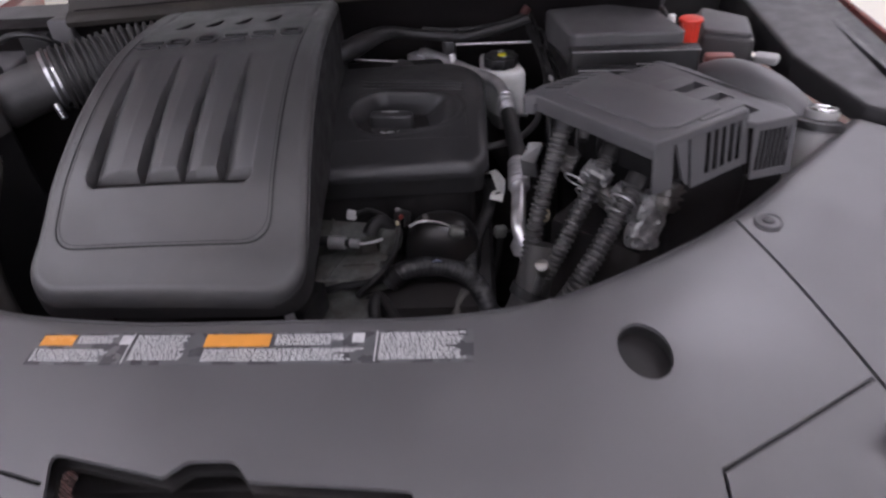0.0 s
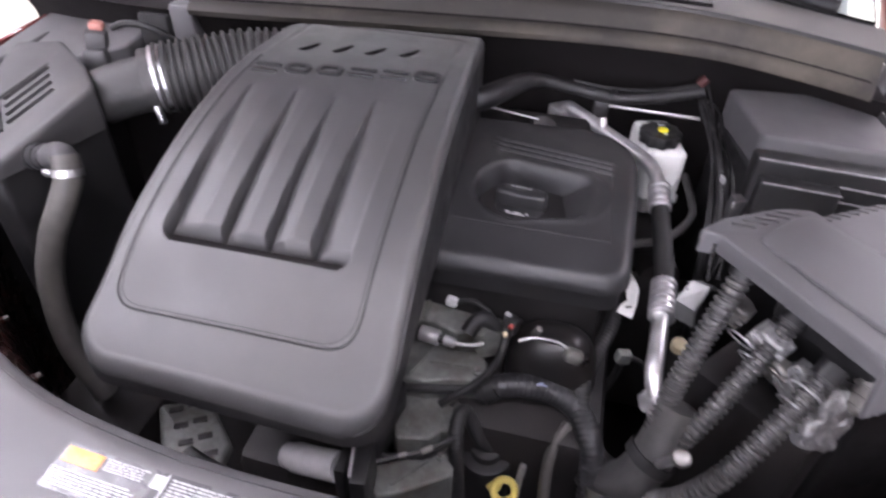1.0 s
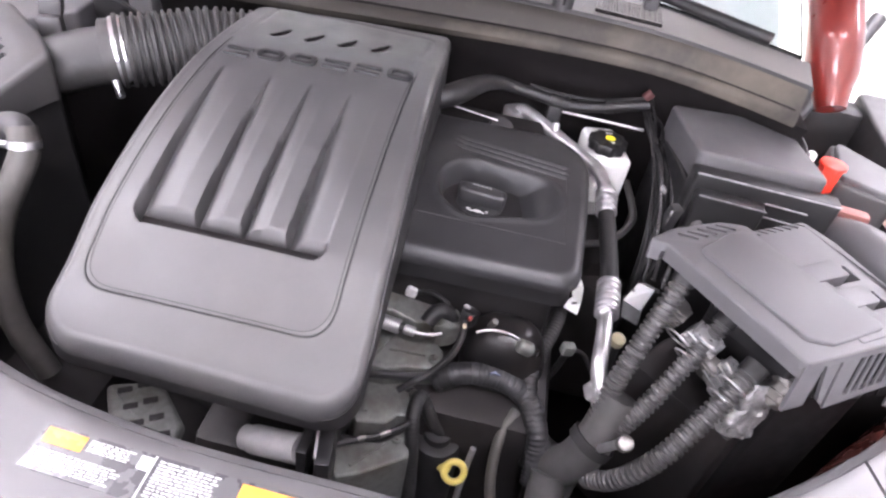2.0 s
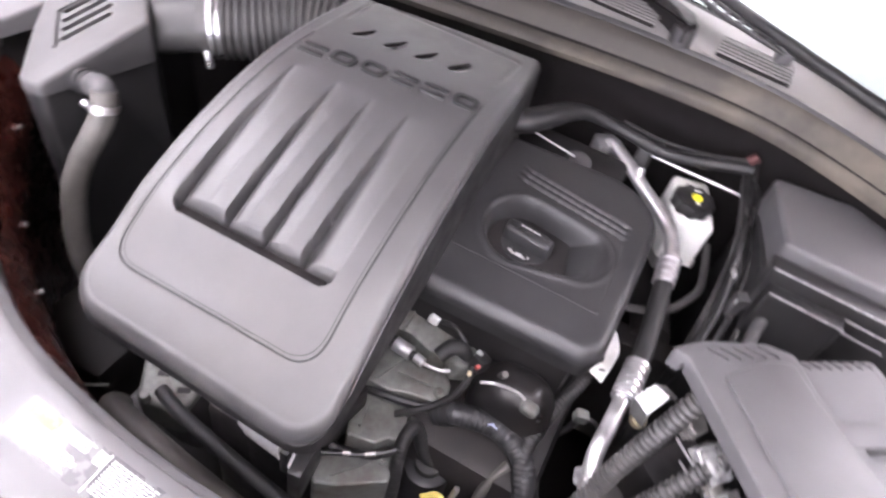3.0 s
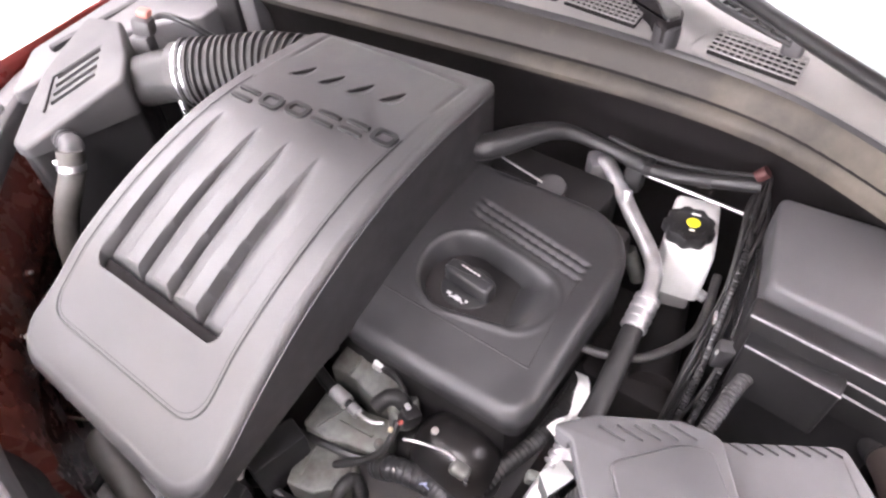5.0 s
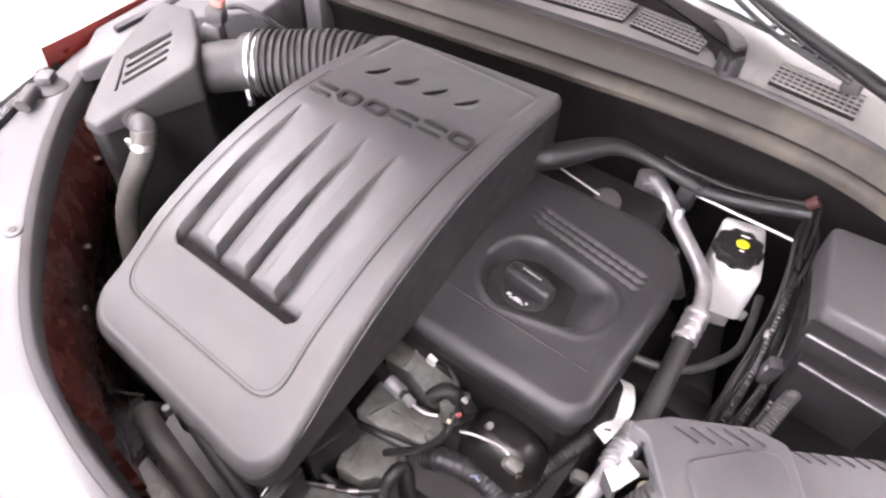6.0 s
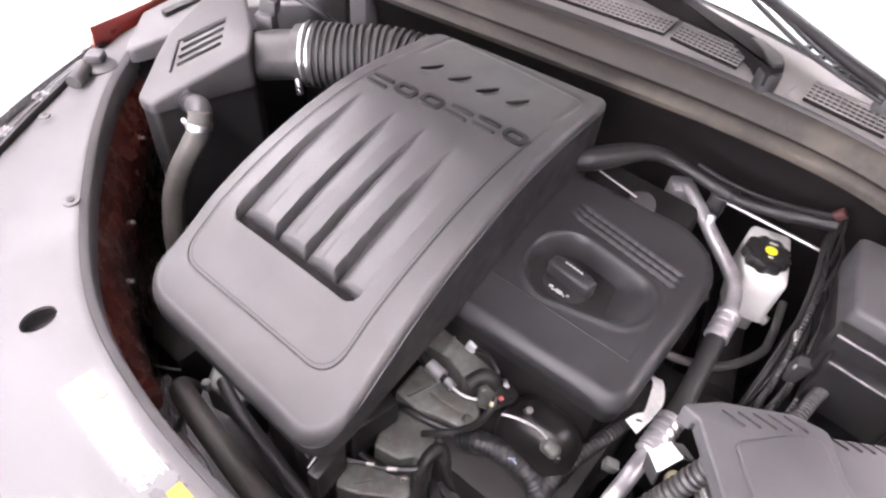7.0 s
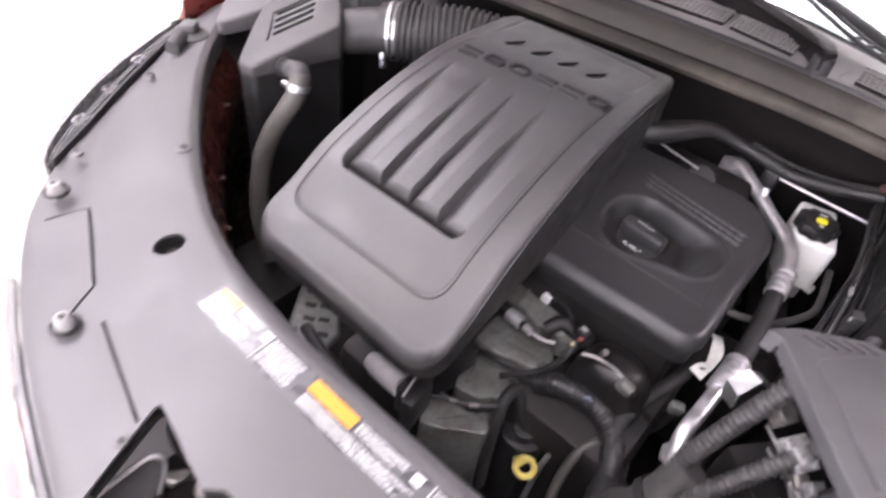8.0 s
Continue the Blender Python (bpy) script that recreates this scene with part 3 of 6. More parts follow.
for sx in (-0.126, 0.073):
    part("pictogram", sheet(sx, sx + 0.010, -0.001, 0.009, 0.002), M_PRINT, label)
for sx in (-0.1165, 0.0925):
    part("rule", sheet(sx, sx + 0.0014, -0.021, 0.011, 0.002), M_PRINT, label)


warn = bmesh.new()
lines_of_print(-0.049, 0.002, 0.0030, 0.0072, 1, warn)
lines_of_print(-0.190, -0.172, 0.0030, 0.0072, 1, warn)
part("warning_print", warn, M_BLACK, label, "dark print on the orange fields")

# rubber stops and clips in the shield
def bump_stop(x, y):
    z = on_shield(x, y) - 0.002
    t = thing("hood_bumper", (x, y, z), "round black rubber bump stop standing in the shield", "bumper", "bump stops")
    part("collar", ring((x, y, z + 0.003), (0, 0, 1), 0.0125, 0.0020, n=28, k=8), M_RUBBER, t)
    part("stem", disc((x, y, z), (0, 0, 1), 0.0098, 0.016, rtop=0.0074, bevel=0.002), M_TANK, t)
    # hole put in as a black disc for its shade
    part("tip", disc((x, y, z + 0.0155), (0, 0, 1), 0.0034, 0.0012, n=14, bevel=0.0004), M_BLACK, t, "black disc for the shade in the centre hole")


for q in ((-0.281, -0.131), (-0.469, -0.045)):
    bump_stop(*q)


def push_pin(x, y, r):
    z = on_shield(x, y) - 0.001
    t = thing("push_clip", (x, y, z), "small round dark plastic clip pressed into the shield", "clip", "shield clips")
    part("head", disc((x, y, z), (0, 0, 1), r, 0.0035, bevel=0.001), M_SHIELD, t)
    if r > 0.012:
        part("rim", ring((x, y, z + 0.003), (0, 0, 1), r - 0.001, 0.0016, n=28, k=8), M_SHIELD, t)
    part("pin", disc((x, y, z + 0.0034), (0, 0, 1), r * 0.45, 0.0015, n=16, bevel=0.0005), M_BLACK, t)


for q in ((-0.135, -0.158, 0.006), (-0.448, 0.106, 0.010), (0.460, 0.146, 0.013), (0.462, -0.098, 0.009), (-0.520, 0.005, 0.008), (-0.628, 0.168, 0.007)):
    push_pin(*q)

# lock below the shield's opening
lock = thing("hood_latch", (0, -0.16, 0.90), "greasy metal hood latch in the shield's opening", "latch")
part("tray", box(-0.14, 0.14, -0.21, -0.09, 0.885, 0.895, 0.003), M_WALLDK, lock)
part("back_wall", box(-0.165, 0.165, -0.092, -0.087, 0.86, 0.952, 0.001), M_WALLDK, lock)
part("rear_plate", box(-0.14, 0.14, -0.214, -0.206, 0.86, 0.955, 0.002), M_WALLDK, lock)
part("bracket", prism(rounded([(-0.142, -0.205), (-0.085, -0.205), (-0.110, -0.150), (-0.124, -0.138), (-0.141, -0.140)], 0.006), 0.893, 0.912, 0.004), M_BOX, lock, "dusty bracket plate")
part("bracket_edge", tube([(-0.139, -0.200, 0.915), (-0.1405, -0.160, 0.915), (-0.1395, -0.142, 0.915), (-0.132, -0.136, 0.915), (-0.122, -0.138, 0.914), (-0.106, -0.155, 0.910)], 0.0022, n=8), M_PIPE, lock, "bright worn edge")
part("hook", lumpy(-0.114, -0.104, -0.146, -0.124, 0.900, 0.912, 0.004, 90, rot=(0, 0, -25)), M_STEELDK, lock, "worn cast hook")
part("striker_loop", tube([(-0.062, -0.19, 0.915), (-0.066, -0.16, 0.928), (-0.052, -0.135, 0.930), (-0.036, -0.155, 0.926), (-0.034, -0.195, 0.915)], 0.004, n=8), M_PIPE, lock, "dull metal loop")
part("pivot", disc((-0.080, -0.122, 0.9), (0, 0, 1), 0.013, 0.016, bevel=0.005), M_STEELDK, lock, "worn round metal pivot")
part("lever", box(0.01, 0.11, -0.165, -0.145, 0.91, 0.925, 0.004, rot=(0, 0, 8)), M_DARK, lock)

# nose trim, bumper face, headlamps, wings
def strip(curve, prof, i0, i1, zf):
    """Sweeps a profile of (outward, up) steps along a plan curve."""
    b = bmesh.new()
    rows = []
    for i in range(i0, i1 + 1):
        n = normal_at(curve, i)
        z = zf(curve[i].x)
        rows.append([b.verts.new((curve[i].x - n.x * o, curve[i].y - n.y * o, z + u)) for o, u in prof])
    for p, q in zip(rows, rows[1:]):
        for k in range(len(prof)):
            b.faces.new((p[k], q[k], q[(k + 1) % len(prof)], p[(k + 1) % len(prof)]))
    b.faces.new(rows[0])
    b.faces.new(rows[-1][::-1])
    return b


part("edge_seal", strip(RIM, [(-0.0015, -0.0005), (-0.0080, -0.0035), (-0.0098, -0.0060), (-0.0110, -0.030), (-0.0085, -0.031), (-0.002, -0.008)], 0, 140, lambda x: shield_z(x, 0)), M_SHIELD, shield, "folded down inner edge of the shield")
nose = thing("front_bumper", (0, -0.2, 0.0), "dark red front bumper with a bright trim strip", "bumper")


part("trim_strip", strip(NOSE, [(0.010, -0.03), (0.010, -0.012), (0.018, -0.006), (0.034, -0.010), (0.044, -0.022), (0.046, -0.05), (0.02, -0.055)], 44, 112, lambda x: shield_z(x, 1)), M_CHROME, nose, "bright metal trim strip")
part("skin", strip(NOSE, [(0.012, -0.058), (0.045, -0.056), (0.055, -0.12), (0.065, -0.3), (0.06, -0.75), (0.04, -0.75), (0.04, -0.3)], 44, 112, lambda x: shield_z(x, 1)), M_RED, nose)


def headlamp(side):
    t = thing("headlamp", (side * 0.74, 0.17, 0.78), "slim clear headlamp with a dark bezel and bright reflector", "headlamp", "headlamps")
    A = [Vector(p) for p in ((-0.585, -0.012), (-0.66, 0.075), (-0.74, 0.175), (-0.81, 0.265), (-0.872, 0.345))]
    if side < 0:
        A = [Vector(p) for p in ((-0.541, -0.016), (-0.583, 0.049), (-0.646, 0.139), (-0.702, 0.225), (-0.779, 0.342))]
    cur = [Vector((p.x * -side if side > 0 else p.x, p.y)) for p in A]
    if side > 0:
        cur = [Vector((p.x * 0.87 + 0.01, p.y - 0.07)) for p in cur]
    c2 = knot_along([(p.x, p.y) for p in cur], 8)
    sg = 1 if side < 0 else -1
    n = len(c2) - 1

    def sw(prof, a, e):
        b = bmesh.new()
        rows = []
        for i in range(a, e + 1):
            t_ = (c2[min(i + 1, n)] - c2[max(i - 1, 0)]).normalized()
            nn = Vector((-t_.y, t_.x)) * sg
            fade = math.sin(math.pi * min(1, max(0.0, (i + 1.2) / (n + 2.4)))) ** 0.5
            rows.append([b.verts.new((c2[i].x + nn.x * o * fade, c2[i].y + nn.y * o * fade, 0.955 + u)) for o, u in prof])
        for p, q in zip(rows, rows[1:]):
            for k in range(len(prof)):
                b.faces.new((p[k], q[k], q[(k + 1) % len(prof)], p[(k + 1) % len(prof)]))
        b.faces.new(rows[0])
        b.faces.new(rows[-1][::-1])
        return b
    part("housing", sw([(0.002, -0.03), (0.012, -0.032), (0.04, -0.034), (0.05, -0.17), (0.0, -0.17)], 0, n), M_SHIELD, t)
    part("bezel", sw([(0.002, 0.003), (0.007, 0.003), (0.008, -0.008), (0.002, -0.008)], 0, n), M_BLACK, t)
    part("outer_bezel", sw([(0.042, -0.003), (0.054, -0.007), (0.064, -0.05), (0.050, -0.05)], 0, n), M_EDGE, t)
    refl = part("reflector", sw([(0.009, -0.010), (0.026, -0.016), (0.030, -0.013), (0.044, -0.021), (0.044, -0.03), (0.009, -0.03)], 1, n - 1), M_SHIELD, t, "grey faceted reflector")
    for k in (9, 15, 22):
        part("bulb_ring", ring((c2[k].x + 0.028 * (-1) * (1 if side < 0 else -1), c2[k].y - 0.004, 0.947), (0, 0, 1), 0.009, 0.0018, n=20, k=8), M_PIPE, refl, "bright ring")
    lens = part("lens", sw([(0.012, 0.0), (0.03, -0.004), (0.043, -0.02), (0.056, -0.10), (0.06, -0.17), (0.056, -0.17), (0.04, -0.022), (0.028, -0.008), (0.012, -0.003)], 0, n), M_CLEAR, t, "clear plastic lens")
    lens.visible_shadow = False


headlamp(-1)
headlamp(1)


def wing(side):
    x = -0.772 if side < 0 else 0.762
    o = -1 if side < 0 else 1
    b = bmesh.new()
    prof = [(-0.003, -0.012), (-0.003, 0.0), (0.0, 0.002), (0.006, 0.0), (0.016, -0.012), (0.06, -0.09), (0.09, -0.22), (0.085, -0.7), (0.06, -0.7), (0.06, -0.2), (0.03, -0.05)]
    rows = []
    for i in range(17):
        y = 0.32 + i * 0.05
        bow = 0.05 * ((y - 0.34) / 1.4) if i else 0.0
        grow = 0.25 + 0.75 * sstep(0.32, 0.60, y)
        rows.append([b.verts.new((x + o * ((u * grow if u < 0.05 else u) + bow), y, 0.985 + 0.012 * grow + w + 0.04 * (y - 0.34))) for u, w in prof])
    for p, q in zip(rows, rows[1:]):
        for k in range(len(prof)):
            b.faces.new((p[k], q[k], q[(k + 1) % len(prof)], p[(k + 1) % len(prof)]))
    b.faces.new(rows[0])
    b.faces.new(rows[-1][::-1])
    return solo("fender", b, M_RED, "dark red painted front fender of the car", "fender", "front fenders", base=(x, 0.9, 0.3))


wing(-1)
wing(1)


def wing_trim(side):
    if side < 0:
        pts = [(-0.764, 0.405), (-0.685, 0.318), (-0.672, 0.40), (-0.672, 0.50), (-0.63, 0.555), (-0.58, 0.60), (-0.58, 0.86), (-0.782, 0.86)]
    else:
        pts = [(0.756, 0.36), (0.756, 0.86), (0.612, 0.86), (0.618, 0.50), (0.640, 0.42), (0.655, 0.365), (0.70, 0.33)]
    t = thing("fender_trim", (pts[0][0], 0.6, 0.95), "grey plastic trim along the fender", "car trim", "fender trims")
    part("panel", prism(rounded(pts, 0.015), 0.96, 0.992, 0.006, zfun=lambda x, y: 0.985 + 0.10 * (y - 0.35)), M_SHIELD if side < 0 else M_SKIRT, t)
    part("rib", box(*(sorted((pts[0][0] + (0.03 if side < 0 else -0.03), pts[0][0] + (0.045 if side < 0 else -0.045)))), 0.42, 0.84, 0.99, 1.012, 0.004, rot=(3, 0, 0)), M_BLACK, t)


wing_trim(-1)
wing_trim(1)

# bay walls
def inner_wall(i0, i1, name, label, material, drop=0.5, lip=1.0):
    b = bmesh.new()
    rows = []
    for i in range(i0, i1 + 1):
        n = normal_at(RIM, i)
        z = shield_z(RIM[i].x, 0)
        rows.append([b.verts.new((RIM[i].x + n.x * o * lip, RIM[i].y + n.y * o * lip, z + u)) for o, u in ((0.004, -0.040), (0.009, -0.044), (0.016, -0.062), (0.024, -0.085), (0.030, -0.125), (0.026, -0.145), (0.018, -0.155), (0.018, -drop), (0.0, -drop), (0.0, -0.040))])
    k = 10
    for p, q in zip(rows, rows[1:]):
        for j in range(k):
            b.faces.new((p[j], q[j], q[(j + 1) % k], p[(j + 1) % k]))
    b.faces.new(rows[0])
    b.faces.new(rows[-1][::-1])
    return solo(name, b, material, label, "car body", kind="structure")


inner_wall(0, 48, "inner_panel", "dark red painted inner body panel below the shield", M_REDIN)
inner_wall(49, 98, "radiator_support", "grimy black radiator support panel", M_DARK, lip=0.45)
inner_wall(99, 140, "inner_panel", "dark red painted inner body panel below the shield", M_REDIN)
for i in (14, 25, 33):
    pn = normal_at(RIM, i)
    bx, by, bz = RIM[i].x + pn.x * 0.024, RIM[i].y + pn.y * 0.024, shield_z(RIM[i].x, 0) - 0.088 - 0.016 * (i % 2)
    pb = thing("panel_bolt", (bx, by, bz), "small dull bolt in the red inner panel", "bolt", "panel bolts")
    part("washer", disc((bx, by, bz), (pn.x, pn.y, 0.2), 0.0052, 0.005, n=18, bevel=0.001), M_REDIN, pb)
    part("head", disc((bx + pn.x * 0.004, by + pn.y * 0.004, bz), (pn.x, pn.y, 0.2), 0.0034, 0.006, n=6, bevel=0.001), M_STEELDK, pb, "dull hexagon head")
solo("bay_wall", box(-0.80, -0.70, 0.30, 0.95, 0.0, 0.95, 0.01), M_DARK, "dark inner wheel arch wall", "car body", kind="structure")
solo("bay_wall", box(0.44, 0.69, 0.80, 0.86, 0.30, 1.02, 0.01), M_DARK, "dark rear wall of the engine bay", "car body", kind="structure")
solo("bay_wall", box(0.60, 0.68, 0.30, 0.95, 0.0, 0.90, 0.01), M_DARK, "dark inner wheel arch wall", "car body", kind="structure")
solo("bay_floor", box(-0.80, 0.68, -0.16, 0.95, 0.30, 0.34, 0.01), M_DARK, "grimy dark tray below the engine", "car body", kind="structure")
solo("subframe", box(-0.6, 0.6, 0.0, 0.7, 0.0, 0.3, 0.01), M_DARK, "dark car underbody", "car body", kind="structure")

COWL = [(-0.80, 0.64), (-0.62, 0.625), (-0.47, 0.628), (-0.25, 0.655), (-0.05, 0.68), (0.10, 0.695), (0.25, 0.69), (0.37, 0.645), (0.50, 0.57), (0.62, 0.50)]


GLASS = [(-0.80, 0.74), (-0.62, 0.80), (-0.30, 0.858), (-0.05, 0.872), (0.10, 0.840), (0.235, 0.792), (0.33, 0.742), (0.42, 0.684), (0.62, 0.57)]


def cowl_y(x):
    return spline(x, COWL)


def glass_y(x):
    return spline(x, GLASS)


def sweep_x(prof, x0, x1, n=60, fit=True):
    """Sweeps a closed profile of (back, up) along the cowl's front line; 0.2 back is the foot of the glass."""
    b = bmesh.new()
    rows = []
    for i in range(n + 1):
        x = x0 + (x1 - x0) * i / n
        y = cowl_y(x)
        k = (glass_y(x) - y) / 0.2 if fit else 1.0
        rows.append([b.verts.new((x, y + u * k, 1.07 + w)) for u, w in prof])
    k = len(prof)
    for p, q in zip(rows, rows[1:]):
        for j in range(k):
            b.faces.new((p[j], q[j], q[(j + 1) % k], p[(j + 1) % k]))
    b.faces.new(rows[0])
    b.faces.new(rows[-1][::-1])
    return b


solo("firewall", sweep_x([(0.012, -0.012), (0.03, -0.05), (0.045, -0.15), (0.05, -0.75), (0.10, -0.75), (0.10, -0.03), (0.06, -0.01)], -0.80, 0.455, fit=False), M_WALLDK, "dark grey padded firewall below the cowl", "firewall", kind="structure")
cowl = thing("cowl_panel", (0, 0.72, 1.05), "weathered grey-brown plastic cowl below the windscreen", "cowl")
part("front_face", sweep_x([(-0.002, -0.012), (-0.004, -0.004), (0.0, 0.002), (0.008, 0.006), (0.016, 0.008), (0.018, 0.011), (0.028, 0.026), (0.036, 0.033), (0.046, 0.036), (0.046, 0.028), (0.03, 0.018), (0.008, -0.008)], -0.48, 0.435), M_COWL, cowl, "stained beige-grey front face")
# thin strip along the fold, darker than the front face
part("crease", sweep_x([(0.0125, 0.0075), (0.0165, 0.0090), (0.0175, 0.0100), (0.0165, 0.0080)], -0.47, 0.43), M_WALLDK, cowl, "dark crease line")
part("seal", sweep_x([(0.046, 0.030), (0.046, 0.038), (0.049, 0.0405), (0.052, 0.0385), (0.055, 0.0405), (0.060, 0.038), (0.060, 0.030)], -0.50, 0.44), M_SKIRT, cowl, "dark rubber seal")
part("deck", sweep_x([(0.060, 0.030), (0.060, 0.036), (0.066, 0.040), (0.10, 0.044), (0.17, 0.052), (0.198, 0.054), (0.198, 0.03)], -0.50, 0.44), M_COWLTOP, cowl, "pale grey deck")
part("end_bracket", box(-0.520, -0.481, 0.632, 0.662, 0.93, 1.068, 0.006), M_SHIELD, cowl, "grey end bracket")
# solid black block put in for the shade of a recess
part("recess_shade", box(-0.575, -0.523, 0.628, 0.66, 0.95, 1.050, 0.006), M_BLACK, cowl, "black block for the shade of a recess")


def cowl_grille(p, q, depth):
    """A mesh panel between two front corners."""
    p, q = Vector(p), Vector(q)
    t = (q - p).normalized()
    up = Vector((0, 1, 0.15)).normalized()
    base = part("grille_bed", bm_quad(p, q, up * depth, 0.0035), M_WALLDK, cowl)
    b = bmesh.new()
    L = (q - p).length
    nz = t.cross(up).normalized()
    n = int(L / 0.0072)
    for i in range(n + 1):
        slab(b, p + t * (L * i / n) + nz * 0.0045, up * depth, t * 0.0019, nz * 0.002)
    m = int(depth / 0.0072)
    for i in range(m + 1):
        slab(b, p + up * (depth * i / m) + nz * 0.0048, t * L, up * 0.0019, nz * 0.002)
    part("grille_mesh", b, M_COWLTOP, base, smooth=False)


def bm_quad(p, q, up, thick):
    b = bmesh.new()
    n = (q - p).cross(up).normalized() * thick
    slab(b, p + up / 2 - n * 0.2, q - p, up, n)
    return b


cowl_grille((-0.31, 0.722, 1.1135), (-0.043, 0.757, 1.1135), 0.038)
cowl_grille((-0.032, 0.756, 1.1135), (0.064, 0.748, 1.1135), 0.036)
part("mound", prism(rounded([(0.128, 0.742), (0.136, 0.776), (0.166, 0.797), (0.252, 0.776), (0.262, 0.722), (0.150, 0.733)], 0.012), 1.085, 1.112, 0.005, 3, zfun=lambda x, y: 1.1125 + 0.15 * (y - 0.745)), M_COWLTOP, cowl, "raised pale mound")
cowl_grille((0.152, 0.741, 1.1140), (0.249, 0.729, 1.1140), 0.038)

# raised hood with its strut
hood = thing("hood", (0, 0.86, 1.24), "raised dark red hood above the engine bay", "hood")
hb = bmesh.new()
rows = []
for i in range(13):
    v = i / 12
    y, z = 0.88 - 1.06 * v, 1.26 + 0.92 * v + 0.05 * math.sin(math.pi * v)
    half = 0.70 - 0.05 * v ** 3
    rows.append([[hb.verts.new((half * (2 * j / 12 - 1) - 0.06, y, z + 0.03 * (1 - (2 * j / 12 - 1) ** 2) + dz)) for j in range(13)] for dz in (0, 0.012)])
for p, q in zip(rows, rows[1:]):
    for s in (0, 1):
        for j in range(12):
            hb.faces.new((p[s][j], p[s][j + 1], q[s][j + 1], q[s][j]))
    for j in (0, 12):
        hb.faces.new((p[0][j], p[1][j], q[1][j], q[0][j]))
for r in (rows[0], rows[-1]):
    for j in range(12):
        hb.faces.new((r[0][j], r[0][j + 1], r[1][j + 1], r[1][j]))
part("skin", hb, M_RED, hood)
hb = bmesh.new()
slab(hb, Vector((-0.06, 0.80, 1.31)), Vector((0, -0.90, 0.78)), Vector((1.08, 0, 0)), Vector((0, 0.006, 0.008)))
part("lining", hb, M_WALLDK, hood, "black felt lining")
for sx in (-0.70, 0.555):
    part("hinge", tube([(sx, 0.93, 1.06), (sx, 0.95, 1.18), (sx, 0.87, 1.262)], 0.012, n=8), M_DARK, hood)
strut = thing("hood_strut", (0.46, 0.69, 1.0), "black gas strut of the raised hood", "strut")
part("tube", tube([(0.462, 0.695, 1.0), (0.505, 0.76, 1.045), (0.60, 0.90, 1.14)], 0.012, n=12), M_BLACK, strut)
part("ball_joint", disc((0.460, 0.692, 0.985), (0, 0, 1), 0.012, 0.02, n=14), M_CAST, strut)

# windscreen, pillar, wipers
b = bmesh.new()
rows = []
for i in range(41):
    x = -0.76 + 1.19 * i / 40
    for_x = []
    for v, dz in ((0.0, 0.0), (0.5, 0.0), (1.0, 0.0), (1.0, 0.005), (0.5, 0.005), (0.0, 0.005)):
        for_x.append(b.verts.new((x * (1 - 0.1 * v), glass_y(x) + 0.85 * v, 1.124 + 0.50 * v + dz)))
    rows.append(for_x)
for p, q in zip(rows, rows[1:]):
    for j in range(6):
        b.faces.new((p[j], q[j], q[(j + 1) % 6], p[(j + 1) % 6]))
b.faces.new(rows[0])
b.faces.new(rows[-1][::-1])
ws = thing("windscreen", (0, 0.86, 1.12), "sloping car windscreen catching white glare", "windscreen")
gl = part("glass", b, M_GLASS, ws)
gl.visible_shadow = False
part("black_border", sweep_x([(0.192, 0.052), (0.198, 0.0545), (0.203, 0.0565), (0.203, 0.05), (0.192, 0.048)], -0.72, 0.43), M_SKIRT, ws)
solo("windscreen_pillar", tube([(0.488, 0.655, 1.075), (0.478, 0.70, 1.125), (0.468, 0.75, 1.18), (0.45, 1.1, 1.40), (0.42, 1.5, 1.62)], 0.035, n=14, step=0.02, rfun=lambda s, u: 0.55 + 0.45 * sstep(0.0, 0.06, u)), M_RED, "dark red windscreen pillar", "pillar")
b = bmesh.new()
rows = []
for i in range(31):
    x = -0.72 + 1.13 * i / 30
    rows.append([b.verts.new((x * (1 - 0.1 * v), glass_y(x) + 0.012 + 0.85 * v, 1.118 + 0.50 * v - dz + 0.002 * math.sin(i * 1.3))) for v, dz in ((0.012, 0.006), (0.5, 0.008), (0.97, 0.008), (0.97, 0.012), (0.5, 0.012), (0.012, 0.010))])
for p, q in zip(rows, rows[1:]):
    for j in range(6):
        b.faces.new((p[j], q[j], q[(j + 1) % 6], p[(j + 1) % 6]))
b.faces.new(rows[0])
b.faces.new(rows[-1][::-1])
solo("sunshade", b, M_ROOM, "white sunshade lying behind the windscreen glass", "sunshade")

wa = thing("wiper", (0.118, 0.69, 1.12), "black wiper arm lying along the cowl", "wiper", "wipers")
ARM = [(0.094, 0.734), (0.106, 0.724), (0.1175, 0.745), (0.110, 0.770), (0.068, 0.799), (0.02, 0.815), (-0.22, 0.850), (-0.22, 0.838), (0.02, 0.795), (0.044, 0.783), (0.078, 0.757)]
part("arm", prism(rounded(ARM, [0.004, 0.006, 0.008, 0.02, 0.03, 0.02, 0.002, 0.002, 0.02, 0.03, 0.02]), 1.116, 1.140, 0.0055, 3, zfun=lambda x, y: 1.139 + 0.11 * max(0.0, 0.02 - x)), M_WALLDK, wa)
part("arm_cover", prism(rounded([(0.097, 0.739), (0.106, 0.731), (0.1135, 0.746), (0.107, 0.766), (0.070, 0.792), (0.056, 0.784), (0.083, 0.760)], 0.006), 1.134, 1.1425, 0.002, 2), M_BLACK, wa, "satin black cover of the arm's root")
part("pivot", disc((0.104, 0.742, 1.103), (0, 0, 1), 0.015, 0.030, n=20, bevel=0.004), M_SKIRT, wa)
